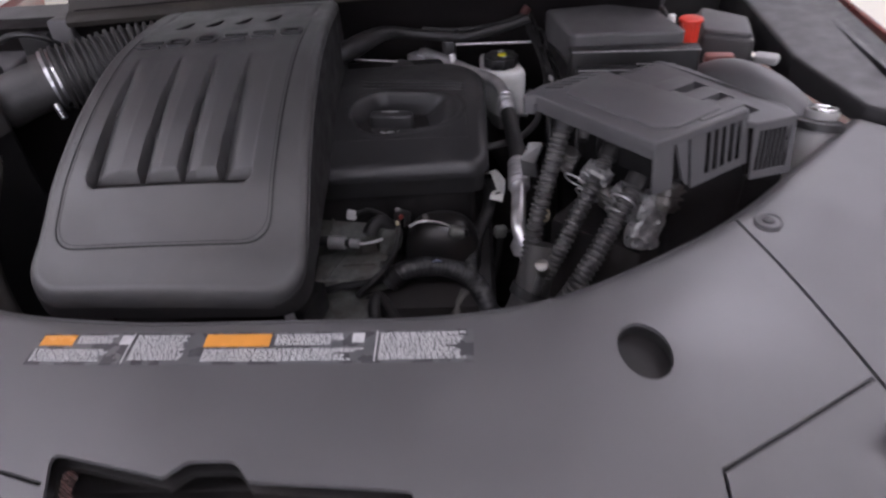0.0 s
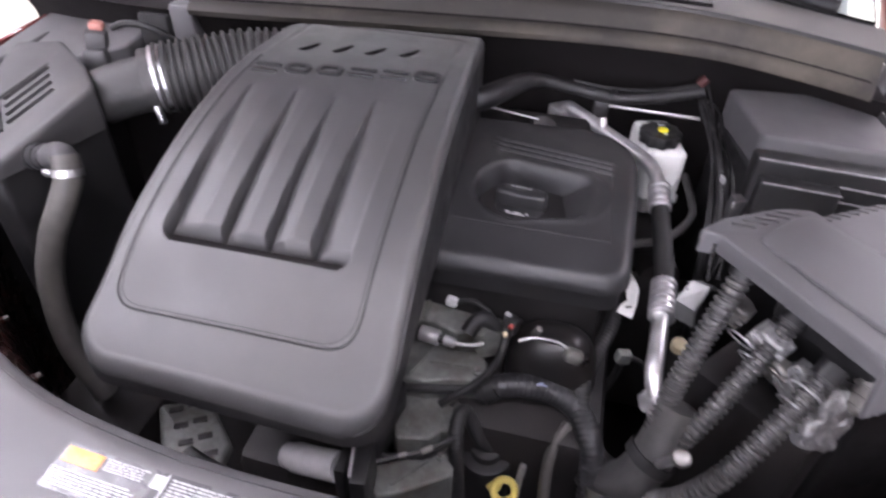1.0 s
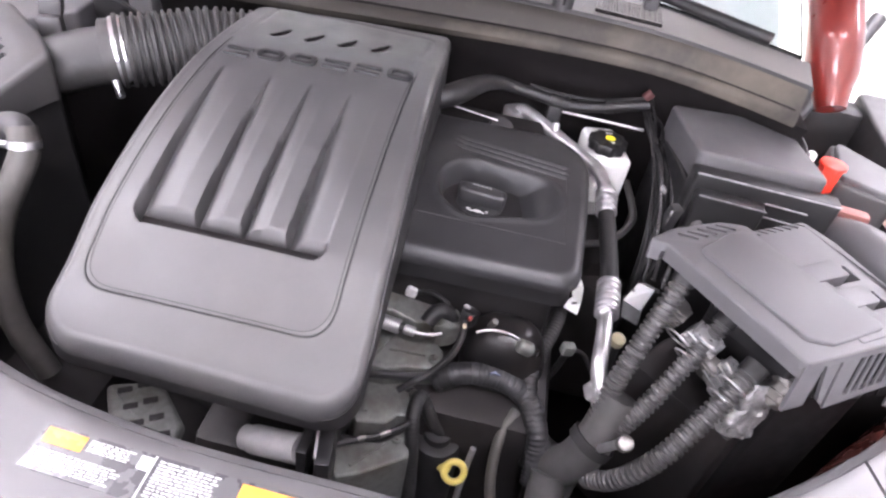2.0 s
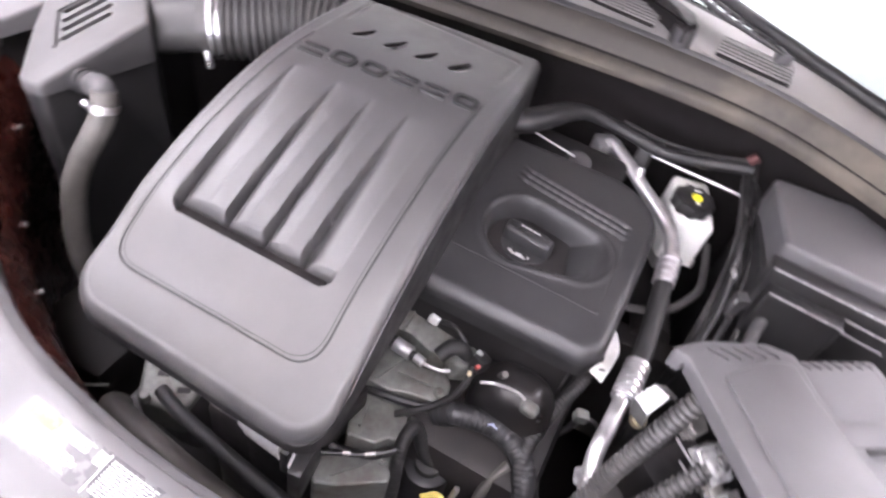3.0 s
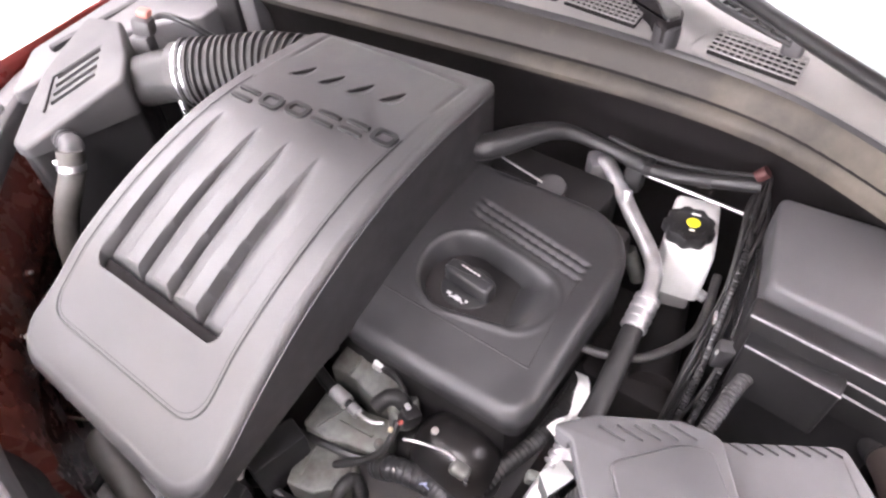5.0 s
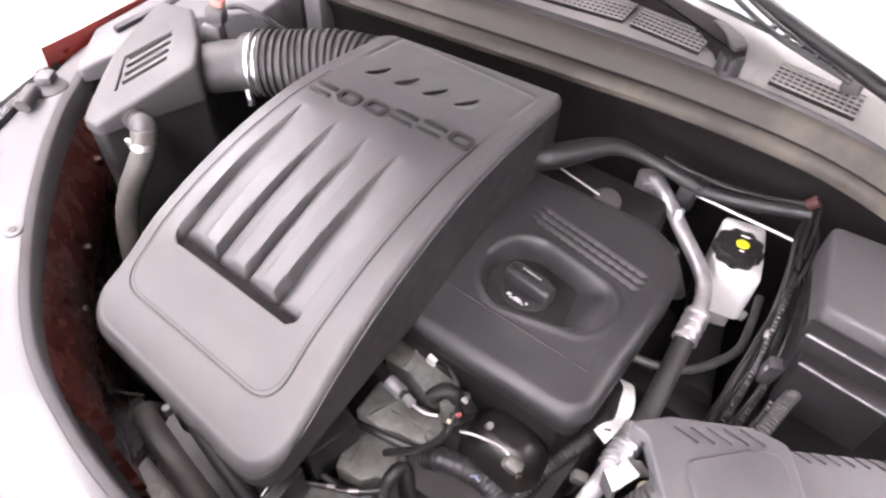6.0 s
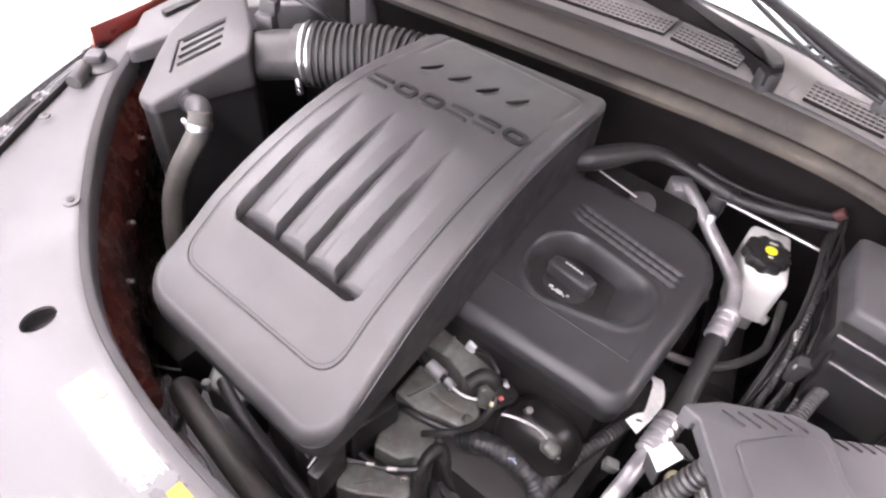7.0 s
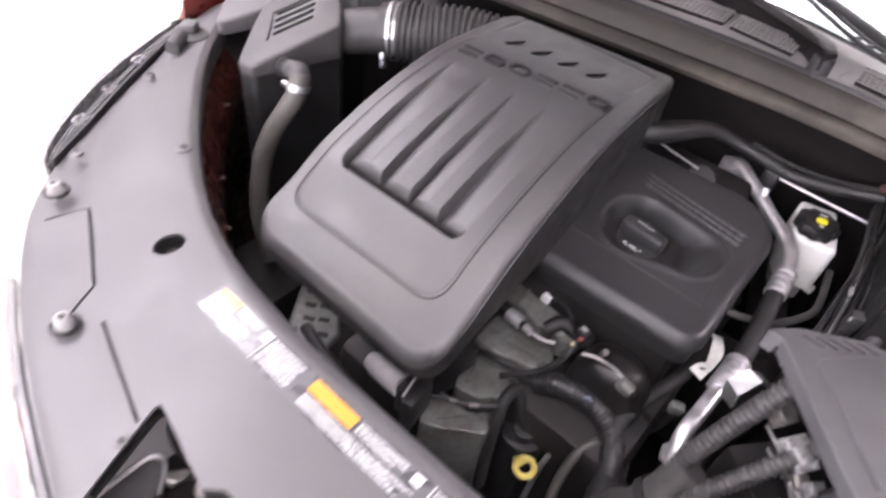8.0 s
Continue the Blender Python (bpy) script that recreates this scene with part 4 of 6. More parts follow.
bl = thing("slotted_wiper", (0.2, 0.78, 1.13), "black slotted wiper blade at the foot of the windscreen", "wiper", "wipers")
part("spine", tube([(0.03, 0.875, 1.162), (0.156, 0.806, 1.152), (0.24, 0.757, 1.148), (0.304, 0.722, 1.145), (0.385, 0.684, 1.140)], 0.0085, n=10), M_BLACK, bl)
part("rail", tube([(0.02, 0.862, 1.158), (0.115, 0.801, 1.146), (0.169, 0.776, 1.142), (0.228, 0.757, 1.138)], 0.0035, n=8), M_BLACK, bl)
part("rail", tube([(0.03, 0.872, 1.160), (0.125, 0.810, 1.149), (0.178, 0.784, 1.145), (0.228, 0.759, 1.141)], 0.0030, n=8), M_BLACK, bl)
for k in range(5):
    u = 0.1 + k * 0.18
    c = Vector((0.11, 0.803, 1.146)).lerp(Vector((0.225, 0.758, 1.139)), u)
    part("bridge", box(c.x - 0.003, c.x + 0.003, c.y - 0.004, c.y + 0.012, c.z - 0.003, c.z + 0.004, 0.001, rot=(0, 0, -25)), M_BLACK, bl)
noz = thing("washer_nozzle", (0.230, 0.768, 1.11), "small grey washer nozzle on the cowl", "nozzle")
part("foot", disc((0.230, 0.768, 1.112), (0, 0, 1), 0.009, 0.014), M_BLACK, noz)
part("head", box(0.219, 0.241, 0.757, 0.779, 1.122, 1.146, 0.005, 3), M_BOX, noz)

# ---- engine: block and big covers ----
block = thing("engine_block", (0, 0.4, 0.34), "grimy dark engine block with grey castings", "engine")
part("body", box(-0.33, 0.19, 0.22, 0.66, 0.34, 0.80, 0.02), M_DARK, block)
part("head", box(-0.28, 0.165, 0.33, 0.61, 0.78, 0.955, 0.015), M_DARK, block)


def casting(name, outline, z, low, tilt, bosses, webs, label):
    """A rough cast block with a machined, slightly tilted top, round bosses with bolts and low webs."""
    cx, cy = sum(q[0] for q in outline) / len(outline), sum(q[1] for q in outline) / len(outline)

    def top(x, y):
        return z + tilt[0] * (x - cx) + tilt[1] * (y - cy)
    p = part(name, prism(rounded(outline, 0.005), low, z, 0.0035, 2, zfun=top), M_CAST, block, label)
    for bx, by, r in bosses:
        part("boss", disc((bx, by, top(bx, by) - 0.03), (0, 0, 1), r, 0.034, n=18, bevel=0.002), M_CAST, p)
        part("bolt", disc((bx, by, top(bx, by) + 0.003), (0.1, 0, 1), r * 0.62, 0.005, n=6, bevel=0.001), M_STEELDK, p, "dull hexagon bolt")
    for (ax, ay), (ex, ey) in webs:
        d = Vector((ex - ax, ey - ay))
        n = Vector((-d.y, d.x)).normalized() * 0.0016
        part("web", prism([(ax + n.x, ay + n.y), (ax - n.x, ay - n.y), (ex - n.x, ey - n.y), (ex + n.x, ey + n.y)], low, z, 0, zfun=lambda x, y: top(x, y) + 0.0035), M_CAST, p)


casting("timing_case", [(-0.028, 0.184), (0.006, 0.192), (0.016, 0.206), (0.038, 0.210), (0.030, 0.252), (0.002, 0.250), (-0.030, 0.240), (-0.048, 0.232)], 0.800, 0.60, (-0.05, 0.05),
        [(0.028, 0.238, 0.006)], [((-0.02, 0.20), (-0.028, 0.232))], "flat grey casting")
casting("pump_housing", [(-0.032, 0.125), (-0.004, 0.138), (0.040, 0.168), (0.034, 0.196), (0.022, 0.202), (0.000, 0.186), (-0.053, 0.156)], 0.780, 0.60, (0.04, 0.0),
        [(0.022, 0.186, 0.006)], [((-0.02, 0.142), (0.01, 0.178))], "flat grey casting")
casting("housing", [(-0.045, 0.238), (-0.01, 0.240), (0.012, 0.250), (0.052, 0.260), (0.050, 0.286), (0.036, 0.299), (0.004, 0.290), (-0.020, 0.294), (-0.047, 0.284)], 0.835, 0.66, (-0.10, 0.12),
        [(0.042, 0.270, 0.0065)], [((-0.03, 0.244), (-0.012, 0.288)), ((-0.012, 0.266), (0.03, 0.272))], "stained grey casting")
casting("flange", [(-0.055, 0.300), (-0.02, 0.306), (0.010, 0.300), (0.034, 0.310), (0.036, 0.330), (0.026, 0.348), (-0.055, 0.342)], 0.860, 0.70, (-0.12, 0.2),
        [(0.026, 0.318, 0.006)], [((-0.03, 0.306), (-0.03, 0.34))], "stained grey-green casting")
part("gasket_rim", tube([(-0.052, 0.232, 0.815), (-0.02, 0.235, 0.824), (0.02, 0.244, 0.824), (0.054, 0.258, 0.820)], 0.005, n=8), M_BLACK, block, "black rubber gasket edge")
part("side_module", box(-0.066, -0.034, 0.165, 0.232, 0.77, 0.842, 0.004, rot=(0, 0, -12)), M_BLACK, block, "black plastic module")
part("lead", tube([(-0.055, 0.142, 0.798), (-0.022, 0.160, 0.800), (0.004, 0.173, 0.802), (0.032, 0.196, 0.806), (0.038, 0.222, 0.815)], 0.0030, n=8), M_BLACK, block, "thin black lead")
for p, q in (((-0.018, 0.1625, 0.8012), (-0.010, 0.1668, 0.8016)), ((0.004, 0.1732, 0.8025), (0.014, 0.1802, 0.8035))):
    part("lead_clip", tube([p, q], 0.0036, n=8), M_STEELDK, block, "small bright clip")
part("side_lug", lumpy(0.030, 0.062, 0.296, 0.324, 0.83, 0.868, 0.006, 70, rot=(0, 10, 20)), M_CAST, block, "rough cast lug")
part("lower_front", box(-0.215, -0.06, 0.15, 0.24, 0.45, 0.74, 0.02), M_DARK, block)


PROFILE = [(0.06, 0.905), (0.10, 0.945), (0.165, 0.984), (0.215, 1.018), (0.30, 1.056), (0.39, 1.081), (0.46, 1.088), (0.53, 1.088), (0.62, 1.083)]


def cover_top(x, y):
    return spline(y, PROFILE) - 0.10 * (x + 0.16) ** 2


def rounded_box(x, y, x0, x1, y0, y1, r):
    dx = max(x0 + r - x, 0, x - (x1 - r))
    dy = max(y0 + r - y, 0, y - (y1 - r))
    out = math.hypot(dx, dy) - r
    return out if out > -r else max(x0 - x, x - x1, y0 - y, y - y1)


MOUTHS = ((-0.2385, 0.4835), (-0.1975, 0.4880), (-0.1575, 0.4925), (-0.1170, 0.4995))


def cover_carve(x, y):
    c = 0.0
    # fine groove round the middle panel
    k = (y - 0.16) * 0.05
    d = rounded_box(x, y, -0.290 + k, -0.050 - k * 0.15, 0.142, 0.9, 0.034)
    c += 0.0010 * (1 - sstep(0.45, 0.58, y)) * sstep(-0.001, 0.0025, d)
    # the four gills: a sheer wall on the left, a floor that climbs to the right
    x0, x1 = -0.264 + 0.04 * (y - 0.215), -0.074
    if 0.197 < y < 0.41 and x0 - 0.01 < x < x1 + 0.01:
        far = max(0.0, 1 - (y - 0.205) / 0.192)
        deep = 0.024 * far ** 0.85
        corner = rounded_box(x, y, x0, x1, 0.2005, 0.6, 0.016)
        wall = sstep(0.0, 0.003, -corner)
        climb = 0.80 + 0.15 * (1 - far)
        share = 0.0
        for i in range(4):
            left = (x0, -0.2050, -0.1595, -0.1145)[i] + (0.0 if i == 0 else 0.03 * (y - 0.215))
            right = (-0.2275, -0.1815, -0.1365, -0.0740)[i] + 0.01 * (y - 0.215)
            if left - 0.002 < x < right + 0.002:
                u = min(1.0, max(0.0, (x - left) / (right - left)))
                edge = sstep(left - 0.0016, left + 0.0004, x) * (1 - sstep(right - 0.0004, right + 0.0016, x))
                share = max(share, (0.70 * math.exp(-(u / 0.24) ** 1.6) + 0.30 * (1 - climb * u)) * edge)
        slot = 1 - sstep(0.2120, 0.2185, y)
        c += wall * max(deep * share, 0.030 * slot)
    # four small scoops at the back: a floor that dips towards each mouth
    if 0.46 < y < 0.54:
        for ax, ay in MOUTHS:
            px, py = x - ax, y - ay
            along_m, off = px * 0.555 + py * 0.832, px * 0.832 - py * 0.555
            if 0.0 < along_m < 0.0324:
                wide_m = 0.0125 * math.sin(math.pi * along_m / 0.0324) ** 0.7 + 1e-5
                if -0.002 < off < wide_m:
                    c += 0.0042 * (1 - max(0.0, off) / wide_m) ** 0.8 * math.sin(math.pi * along_m / 0.0324) ** 0.5
    # raised frame behind the slots
    if y > 0.50:
        e = rounded_box(x, y, -0.268, -0.05, 0.40, 0.585, 0.012)
        c += 0.0020 * math.exp(-((e + 0.004) / 0.003) ** 2) * sstep(0.50, 0.54, y)
    return c


cover = thing("engine_cover", (-0.16, 0.35, 0.9), "dark grey moulded plastic engine cover with four long gills", "engine cover")
shell = moulded([(-0.312, 0.097), (-0.008, 0.090), (-0.034, 0.614), (-0.292, 0.582)], (0.040, 0.040, 0.012, 0.02), cover_top, 0.010,
                lambda x, y: cover_top(x, y) - 0.0125, wide=0.0014, long=0.0021, carve=cover_carve)
part("shell", shell, M_COVER, cover, angle=50)
# skirt coloured darker than the shell for the cover's shaded side
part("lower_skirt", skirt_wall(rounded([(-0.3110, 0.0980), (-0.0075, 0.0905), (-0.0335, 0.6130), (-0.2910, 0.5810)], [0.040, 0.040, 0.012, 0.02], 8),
                               lambda x, y: cover_top(x, y) - 0.0120, lambda x, y: interp(y, [(0.08, 0.908), (0.17, 0.925), (0.25, 0.940), (0.35, 0.950), (0.62, 0.955)])), M_SKIRT, cover, "lower skirt, coloured darker for the cover's shaded side")


# thin bead in a paler grey than the shell
part("edge_bead", tube([(-0.0072 - 0.0494 * (y - 0.088), y, cover_top(-0.01, y) - 0.0118) for y in (0.145, 0.20, 0.26, 0.32, 0.38, 0.44, 0.50, 0.56, 0.60)], 0.0008, n=6), M_FUSE, cover, "thin paler edge")


def seam_path(d):
    """The fine seam round the cover's middle panel, open at the back."""
    k0, k1 = (0.46 - 0.16) * 0.05, 0.0
    pts = rounded([(-0.290 + k0 + d, 0.46), (-0.290 + d, 0.142 + d), (-0.050 - d, 0.142 + d), (-0.050 - k0 * 0.15 - d, 0.46)], [0.0, 0.030, 0.030, 0.0], 8)
    out = []
    for p, q in zip(pts[:-1], pts[1:]):
        n = max(1, int((Vector(q) - Vector(p)).length / 0.008))
        out += [Vector(p).lerp(Vector(q), i / n) for i in range(n)]
    return [(p.x, p.y, cover_top(p.x, p.y) - 0.0002 - 0.0007 * sstep(-0.001, 0.004, 0.001)) for p in out[3:]]


part("seam_line", tube(seam_path(0.0), 0.0012, n=8), M_BLACK, cover, "fine dark seam")
part("seam_line", tube(seam_path(0.0034), 0.0007, n=8), M_SKIRT, cover, "fine dark seam")
# black strip put in for the shade at the bottom of the slot
part("slot_shade", prism([(-0.256, 0.2015), (-0.082, 0.2015), (-0.082, 0.2118), (-0.256, 0.2118)], 0.97, 1.0, 0, zfun=lambda x, y: cover_top(x, y) - 0.010), M_WALLDK, cover, "dark strip for the shade deep in the front slot")
part("lower_tray", prism(rounded([(-0.27, 0.17), (-0.075, 0.155), (-0.06, 0.59), (-0.26, 0.565)], 0.03), 0.85, 0.93, 0.01), M_BLACK, cover, "black inner tray")
# black wedges laid nearly flush with the cover for the scoops' shade
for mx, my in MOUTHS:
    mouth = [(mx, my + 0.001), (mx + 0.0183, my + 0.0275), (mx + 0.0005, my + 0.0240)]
    part("vent_shade", prism(rounded(mouth, 0.0006, 2), 1.066, 1.08, 0, zfun=lambda x, y: cover_top(x, y) - 0.0004), M_WALLDK, cover, "dark wedge for the shade in a small vent")
# plain raised shapes where the maker's word stands
def emblem(x, y, w, h, hollow):
    b = bmesh.new()
    z = cover_top(x, y)
    if hollow:
        o = rounded([(x - w / 2, y - h / 2), (x + w / 2, y - h / 2), (x + w / 2, y + h / 2), (x - w / 2, y + h / 2)], h * 0.4, 4)
        i = rounded([(x - w / 2 + 0.0055, y - h / 2 + 0.005), (x + w / 2 - 0.0055, y - h / 2 + 0.005), (x + w / 2 - 0.0055, y + h / 2 - 0.005), (x - w / 2 + 0.0055, y + h / 2 - 0.005)], h * 0.2, 4)
        z0 = [b.verts.new((*p, cover_top(*p) - 0.002)) for p in o]
        z1 = [b.verts.new((*p, cover_top(*p) + 0.003)) for p in o]
        y1 = [b.verts.new((*p, cover_top(*p) + 0.003)) for p in i]
        y0 = [b.verts.new((*p, cover_top(*p) - 0.002)) for p in i]
        k = len(o)
        for q in range(k):
            r = (q + 1) % k
            b.faces.new((z0[q], z0[r], z1[r], z1[q]))
            b.faces.new((z1[q], z1[r], y1[r], y1[q]))
            b.faces.new((y1[q], y1[r], y0[r], y0[q]))
    else:
        for dy in (-h * 0.33, h * 0.33):
            box(x - w / 2, x + w / 2, y + dy - 0.003, y + dy + 0.003, cover_top(x, y + dy) - 0.002, cover_top(x, y + dy) + 0.003, 0.0008, bm=b)
    return b


for i in range(6):
    ex = -0.253 + i * 0.0368
    part("emblem", emblem(ex, 0.4405 + 0.13 * (ex + 0.16), 0.030, 0.021, i in (1, 2, 5)), M_BLACK, cover, "plain dark raised shape")

# valve cover with the oil filler
def valve_top(x, y):
    return spline(y, [(0.29, 0.944), (0.345, 0.957), (0.40, 0.972), (0.46, 0.983), (0.58, 0.986), (0.70, 0.986)]) - 0.10 * max(0, x - 0.12) ** 2 * 4


def valve_carve(x, y):
    c = 0.0
    # teardrop well round the filler cap
    ax, ay, bx, by = 0.046, 0.430, 0.113, 0.432
    t = min(1, max(0, ((x - ax) * (bx - ax) + (y - ay) * (by - ay)) / ((bx - ax) ** 2 + (by - ay) ** 2)))
    d = math.hypot(x - ax - t * (bx - ax), y - ay - t * (by - ay))
    r = 0.049 - 0.012 * t
    floor = 0.034 * (1 - sstep(0.085, 0.140, x))
    c += floor * (1 - sstep(r - 0.012, r, d))
    c -= 0.0015 * math.exp(-((d - r - 0.003) / 0.003) ** 2)
    # ribs behind the well
    if 0.0 < x < 0.158:
        for yy in (0.503, 0.514, 0.525):
            c += 0.0045 * math.exp(-((y - yy + 0.15 * x) / 0.0020) ** 2) * sstep(0.0, 0.02, x) * (1 - sstep(0.150, 0.156, x))
    return c


valve = thing("valve_cover", (0.07, 0.47, 0.9), "satin black plastic valve cover with a round oil filler well", "engine cover")
part("shell", moulded([(-0.045, 0.314), (0.186, 0.320), (0.185, 0.592), (-0.045, 0.582)], (0.01, 0.030, 0.080, 0.01), valve_top, 0.014,
                      lambda x, y: 0.932, wide=0.0022, long=0.0022, carve=valve_carve), M_VALVE, valve, angle=50)
part("flange", prism(rounded([(-0.045, 0.322), (0.18, 0.328), (0.178, 0.51), (0.10, 0.586), (-0.045, 0.577)], 0.02), 0.905, 0.935, 0.003), M_BLACK, valve)

part("crease", tube([(x, 0.372, valve_top(x, 0.372) - 0.0003) for x in (-0.02, 0.03, 0.08, 0.12, 0.160)], 0.0010, n=8), M_RUBBER, valve, "fine moulded crease")
part("crease", tube([(0.160 - 0.06 * (y - 0.372), y, valve_top(0.160, y) - 0.0003) for y in (0.372, 0.40, 0.42, 0.45, 0.48)], 0.0010, n=8), M_RUBBER, valve, "fine moulded crease")

oil = thing("oil_filler_cap", (0.053, 0.427, 0.936), "black oil filler cap with a grip bar and white symbol", "cap")
part("base", disc((0.053, 0.427, 0.936), (0, 0, 1), 0.0335, 0.012, n=44, bevel=0.003), M_VALVE, oil)
cap_top = part("top", disc((0.053, 0.427, 0.946), (0, 0, 1), 0.0300, 0.0105, n=44, bevel=0.0025), M_VALVE, oil)
GRIP = [(-0.030, -0.007), (-0.022, -0.0085), (0.022, -0.0085), (0.030, -0.007), (0.030, 0.009), (0.018, 0.0125), (-0.018, 0.0125), (-0.030, 0.009)]
turn = Matrix.Rotation(radians(-6), 2)
grip = prism(rounded([tuple(Vector((0.053, 0.4285)) + turn @ Vector(p)) for p in GRIP], 0.004, 4), 0.952, 0.975, 0.0045, 3)
part("grip", grip, M_VALVE, oil, "raised grip bar")
for dx, dy, w, h, rz in ((-0.0125, -0.0185, 0.0050, 0.0034, 0), (-0.0070, -0.0208, 0.0070, 0.0020, 20), (-0.0010, -0.0200, 0.0080, 0.0050, -6), (0.0050, -0.0215, 0.0055, 0.0018, -30), (0.0100, -0.0185, 0.0030, 0.0030, 0)):
    part("symbol", box(0.053 + dx - w / 2, 0.053 + dx + w / 2, 0.427 + dy - h / 2, 0.427 + dy + h / 2, 0.9560, 0.9572, 0, rot=(0, 0, rz)), M_PRINT, cap_top, "small white printed mark")
for k in range(5):
    sx = 0.041 + 0.0052 * k
    part("symbol", box(sx - 0.0019, sx + 0.0019, 0.4345 - 0.0005 * k, 0.4362 - 0.0005 * k, 0.9745, 0.9757, 0, rot=(0, 0, -6)), M_PRINT, oil, "small white printed mark")

# ---- air intake ----
air = thing("air_filter_box", (-0.58, 0.38, 0.72), "black plastic air filter box with a slotted lid", "air filter box")
LID = [(-0.534, 0.256), (-0.505, 0.257), (-0.470, 0.398), (-0.500, 0.428), (-0.565, 0.470), (-0.630, 0.455), (-0.604, 0.358), (-0.579, 0.318)]


def lid_z(x, y):
    return 1.012 + 0.28 * (y - 0.274) if y < 0.47 else 1.067


part("lower_body", prism(rounded([(p[0] - 0.004, p[1] + 0.004) for p in LID], 0.012), 0.66, 1.0, 0.004), M_BLACK, air)
lid = part("lid", prism(rounded(LID, 0.014), 0.991, 1.0, 0.006, 3, zfun=lid_z), M_BOX, air, "dusty grey lid")
SB, SL = Vector((-0.531, 0.317)), Vector((-0.572, 0.362))
SRUN = Vector((0.019, 0.062))
st0 = SRUN.normalized()
for k in range(4):
    p = SB.lerp(SL, (k + 0.5) / 4)
    q = p + SRUN
    nn = Vector((-st0.y, st0.x)) * 0.0036
    cutb = bmesh.new()
    lo = [cutb.verts.new((c.x, c.y, lid_z(c.x, c.y) - 0.009)) for c in (p + nn, p - nn, q - nn, q + nn)]
    hi = [cutb.verts.new((c.x, c.y, 1.12)) for c in (p + nn, p - nn, q - nn, q + nn)]
    cutb.faces.new(lo)
    cutb.faces.new(hi)
    for j in range(4):
        cutb.faces.new((lo[j], lo[(j + 1) % 4], hi[(j + 1) % 4], hi[j]))
    cut(lid, cutb)
for a, c in ((SB - st0 * 0.008, SL - st0 * 0.008), (SL - st0 * 0.008, SL + SRUN)):
    part("slot_frame", tube([(a.x, a.y, lid_z(a.x, a.y)), (c.x, c.y, lid_z(c.x, c.y))], 0.0020, n=8), M_SKIRT, air, "dark groove round the slots")
part("outlet", tube([(-0.501, 0.436, 1.01), (-0.466, 0.451, 1.022), (-0.416, 0.474, 1.032)], 0.035, n=28), M_BELLOWS, air, "grey outlet tube")
part("sensor_block", box(-0.528, -0.500, 0.452, 0.474, 1.036, 1.064, 0.004, rot=(0, 0, 25)), M_BOX, air, "grey sensor block")

maf = thing("airflow_sensor", (-0.501, 0.474, 1.058), "small brown plug and wire of the airflow sensor", "sensor")
part("plug", box(-0.528, -0.502, 0.462, 0.484, 1.060, 1.084, 0.004, rot=(0, 10, 25)), M_BOX, maf)
part("plug_cap", box(-0.524, -0.506, 0.472, 0.488, 1.082, 1.093, 0.004, rot=(0, 10, 25)), mat("faded_pink_plastic", (0.434, 0.184, 0.148), 0.5), maf, "faded reddish plug end")
part("wire", tube([(-0.498, 0.486, 1.084), (-0.476, 0.488, 1.092), (-0.446, 0.496, 1.086), (-0.421, 0.519, 1.058), (-0.396, 0.564, 1.018)], 0.0045, n=8), M_BLACK, maf)

duct = thing("intake_duct", (-0.356, 0.524, 0.978), "black ribbed rubber intake duct", "duct")
part("bellows", tube([(-0.431, 0.467, 1.032), (-0.391, 0.494, 1.034), (-0.331, 0.536, 1.038), (-0.256, 0.566, 1.028), (-0.186, 0.564, 0.998)], 0.0455, n=36, step=0.0016, rfun=corrugated(0.0098, 0.07)), M_BELLOWS, duct)
part("cuff", tube([(-0.444, 0.46, 1.03), (-0.412, 0.478, 1.034)], 0.0405, n=36), M_BELLOWS, duct)
part("clamp", band((-0.427, 0.4685, 1.032), (0.844, 0.534, 0.098), 0.0408, 0.013, 0.0018, n=40), M_ALU, duct, "bright worm-drive hose clamp")
part("clamp_screw", disc((-0.422, 0.437, 1.01), (0.314, -0.196, -0.902), 0.005, 0.024, n=12), M_ALU, duct)

elb = thing("coolant_hose", (-0.416, 0.224, 0.797), "dusty grey rubber hose with an elbow and bright clamp", "hose")
part("socket", tube([(-0.522, 0.309, 0.994), (-0.462, 0.297, 1.007)], 0.0140, n=20, step=0.001, rfun=lambda s, u: 1.0 + 0.12 * (1 if (s / 0.013) % 1 < 0.5 else 0)), M_BLACK, elb)
part("elbow", tube([(-0.468, 0.298, 1.006), (-0.446, 0.292, 1.016), (-0.431, 0.284, 1.018), (-0.424, 0.274, 1.008)], 0.0142, n=20), M_BOX, elb)
part("hose", tube([(-0.426, 0.281, 1.025), (-0.421, 0.27, 1.002), (-0.431, 0.256, 0.972), (-0.448, 0.242, 0.932), (-0.458, 0.226, 0.877), (-0.451, 0.209, 0.797), (-0.426, 0.204, 0.717)], 0.0148, n=20), M_HOSE, elb)
part("clamp", band((-0.422, 0.273, 1.009), (0.114, -0.346, -0.903), 0.0150, 0.008, 0.0014), M_ALU, elb, "bright hose clamp")
part("clamp_ear", box(-0.446, -0.436, 0.262, 0.268, 1.005, 1.013, 0.002), M_ALU, elb)

# ---- air-conditioning line, brake reservoir, loom ----
ac = thing("refrigerant_line", (0.2, 0.45, 0.85), "aluminium and black rubber air-conditioning line", "pipe")
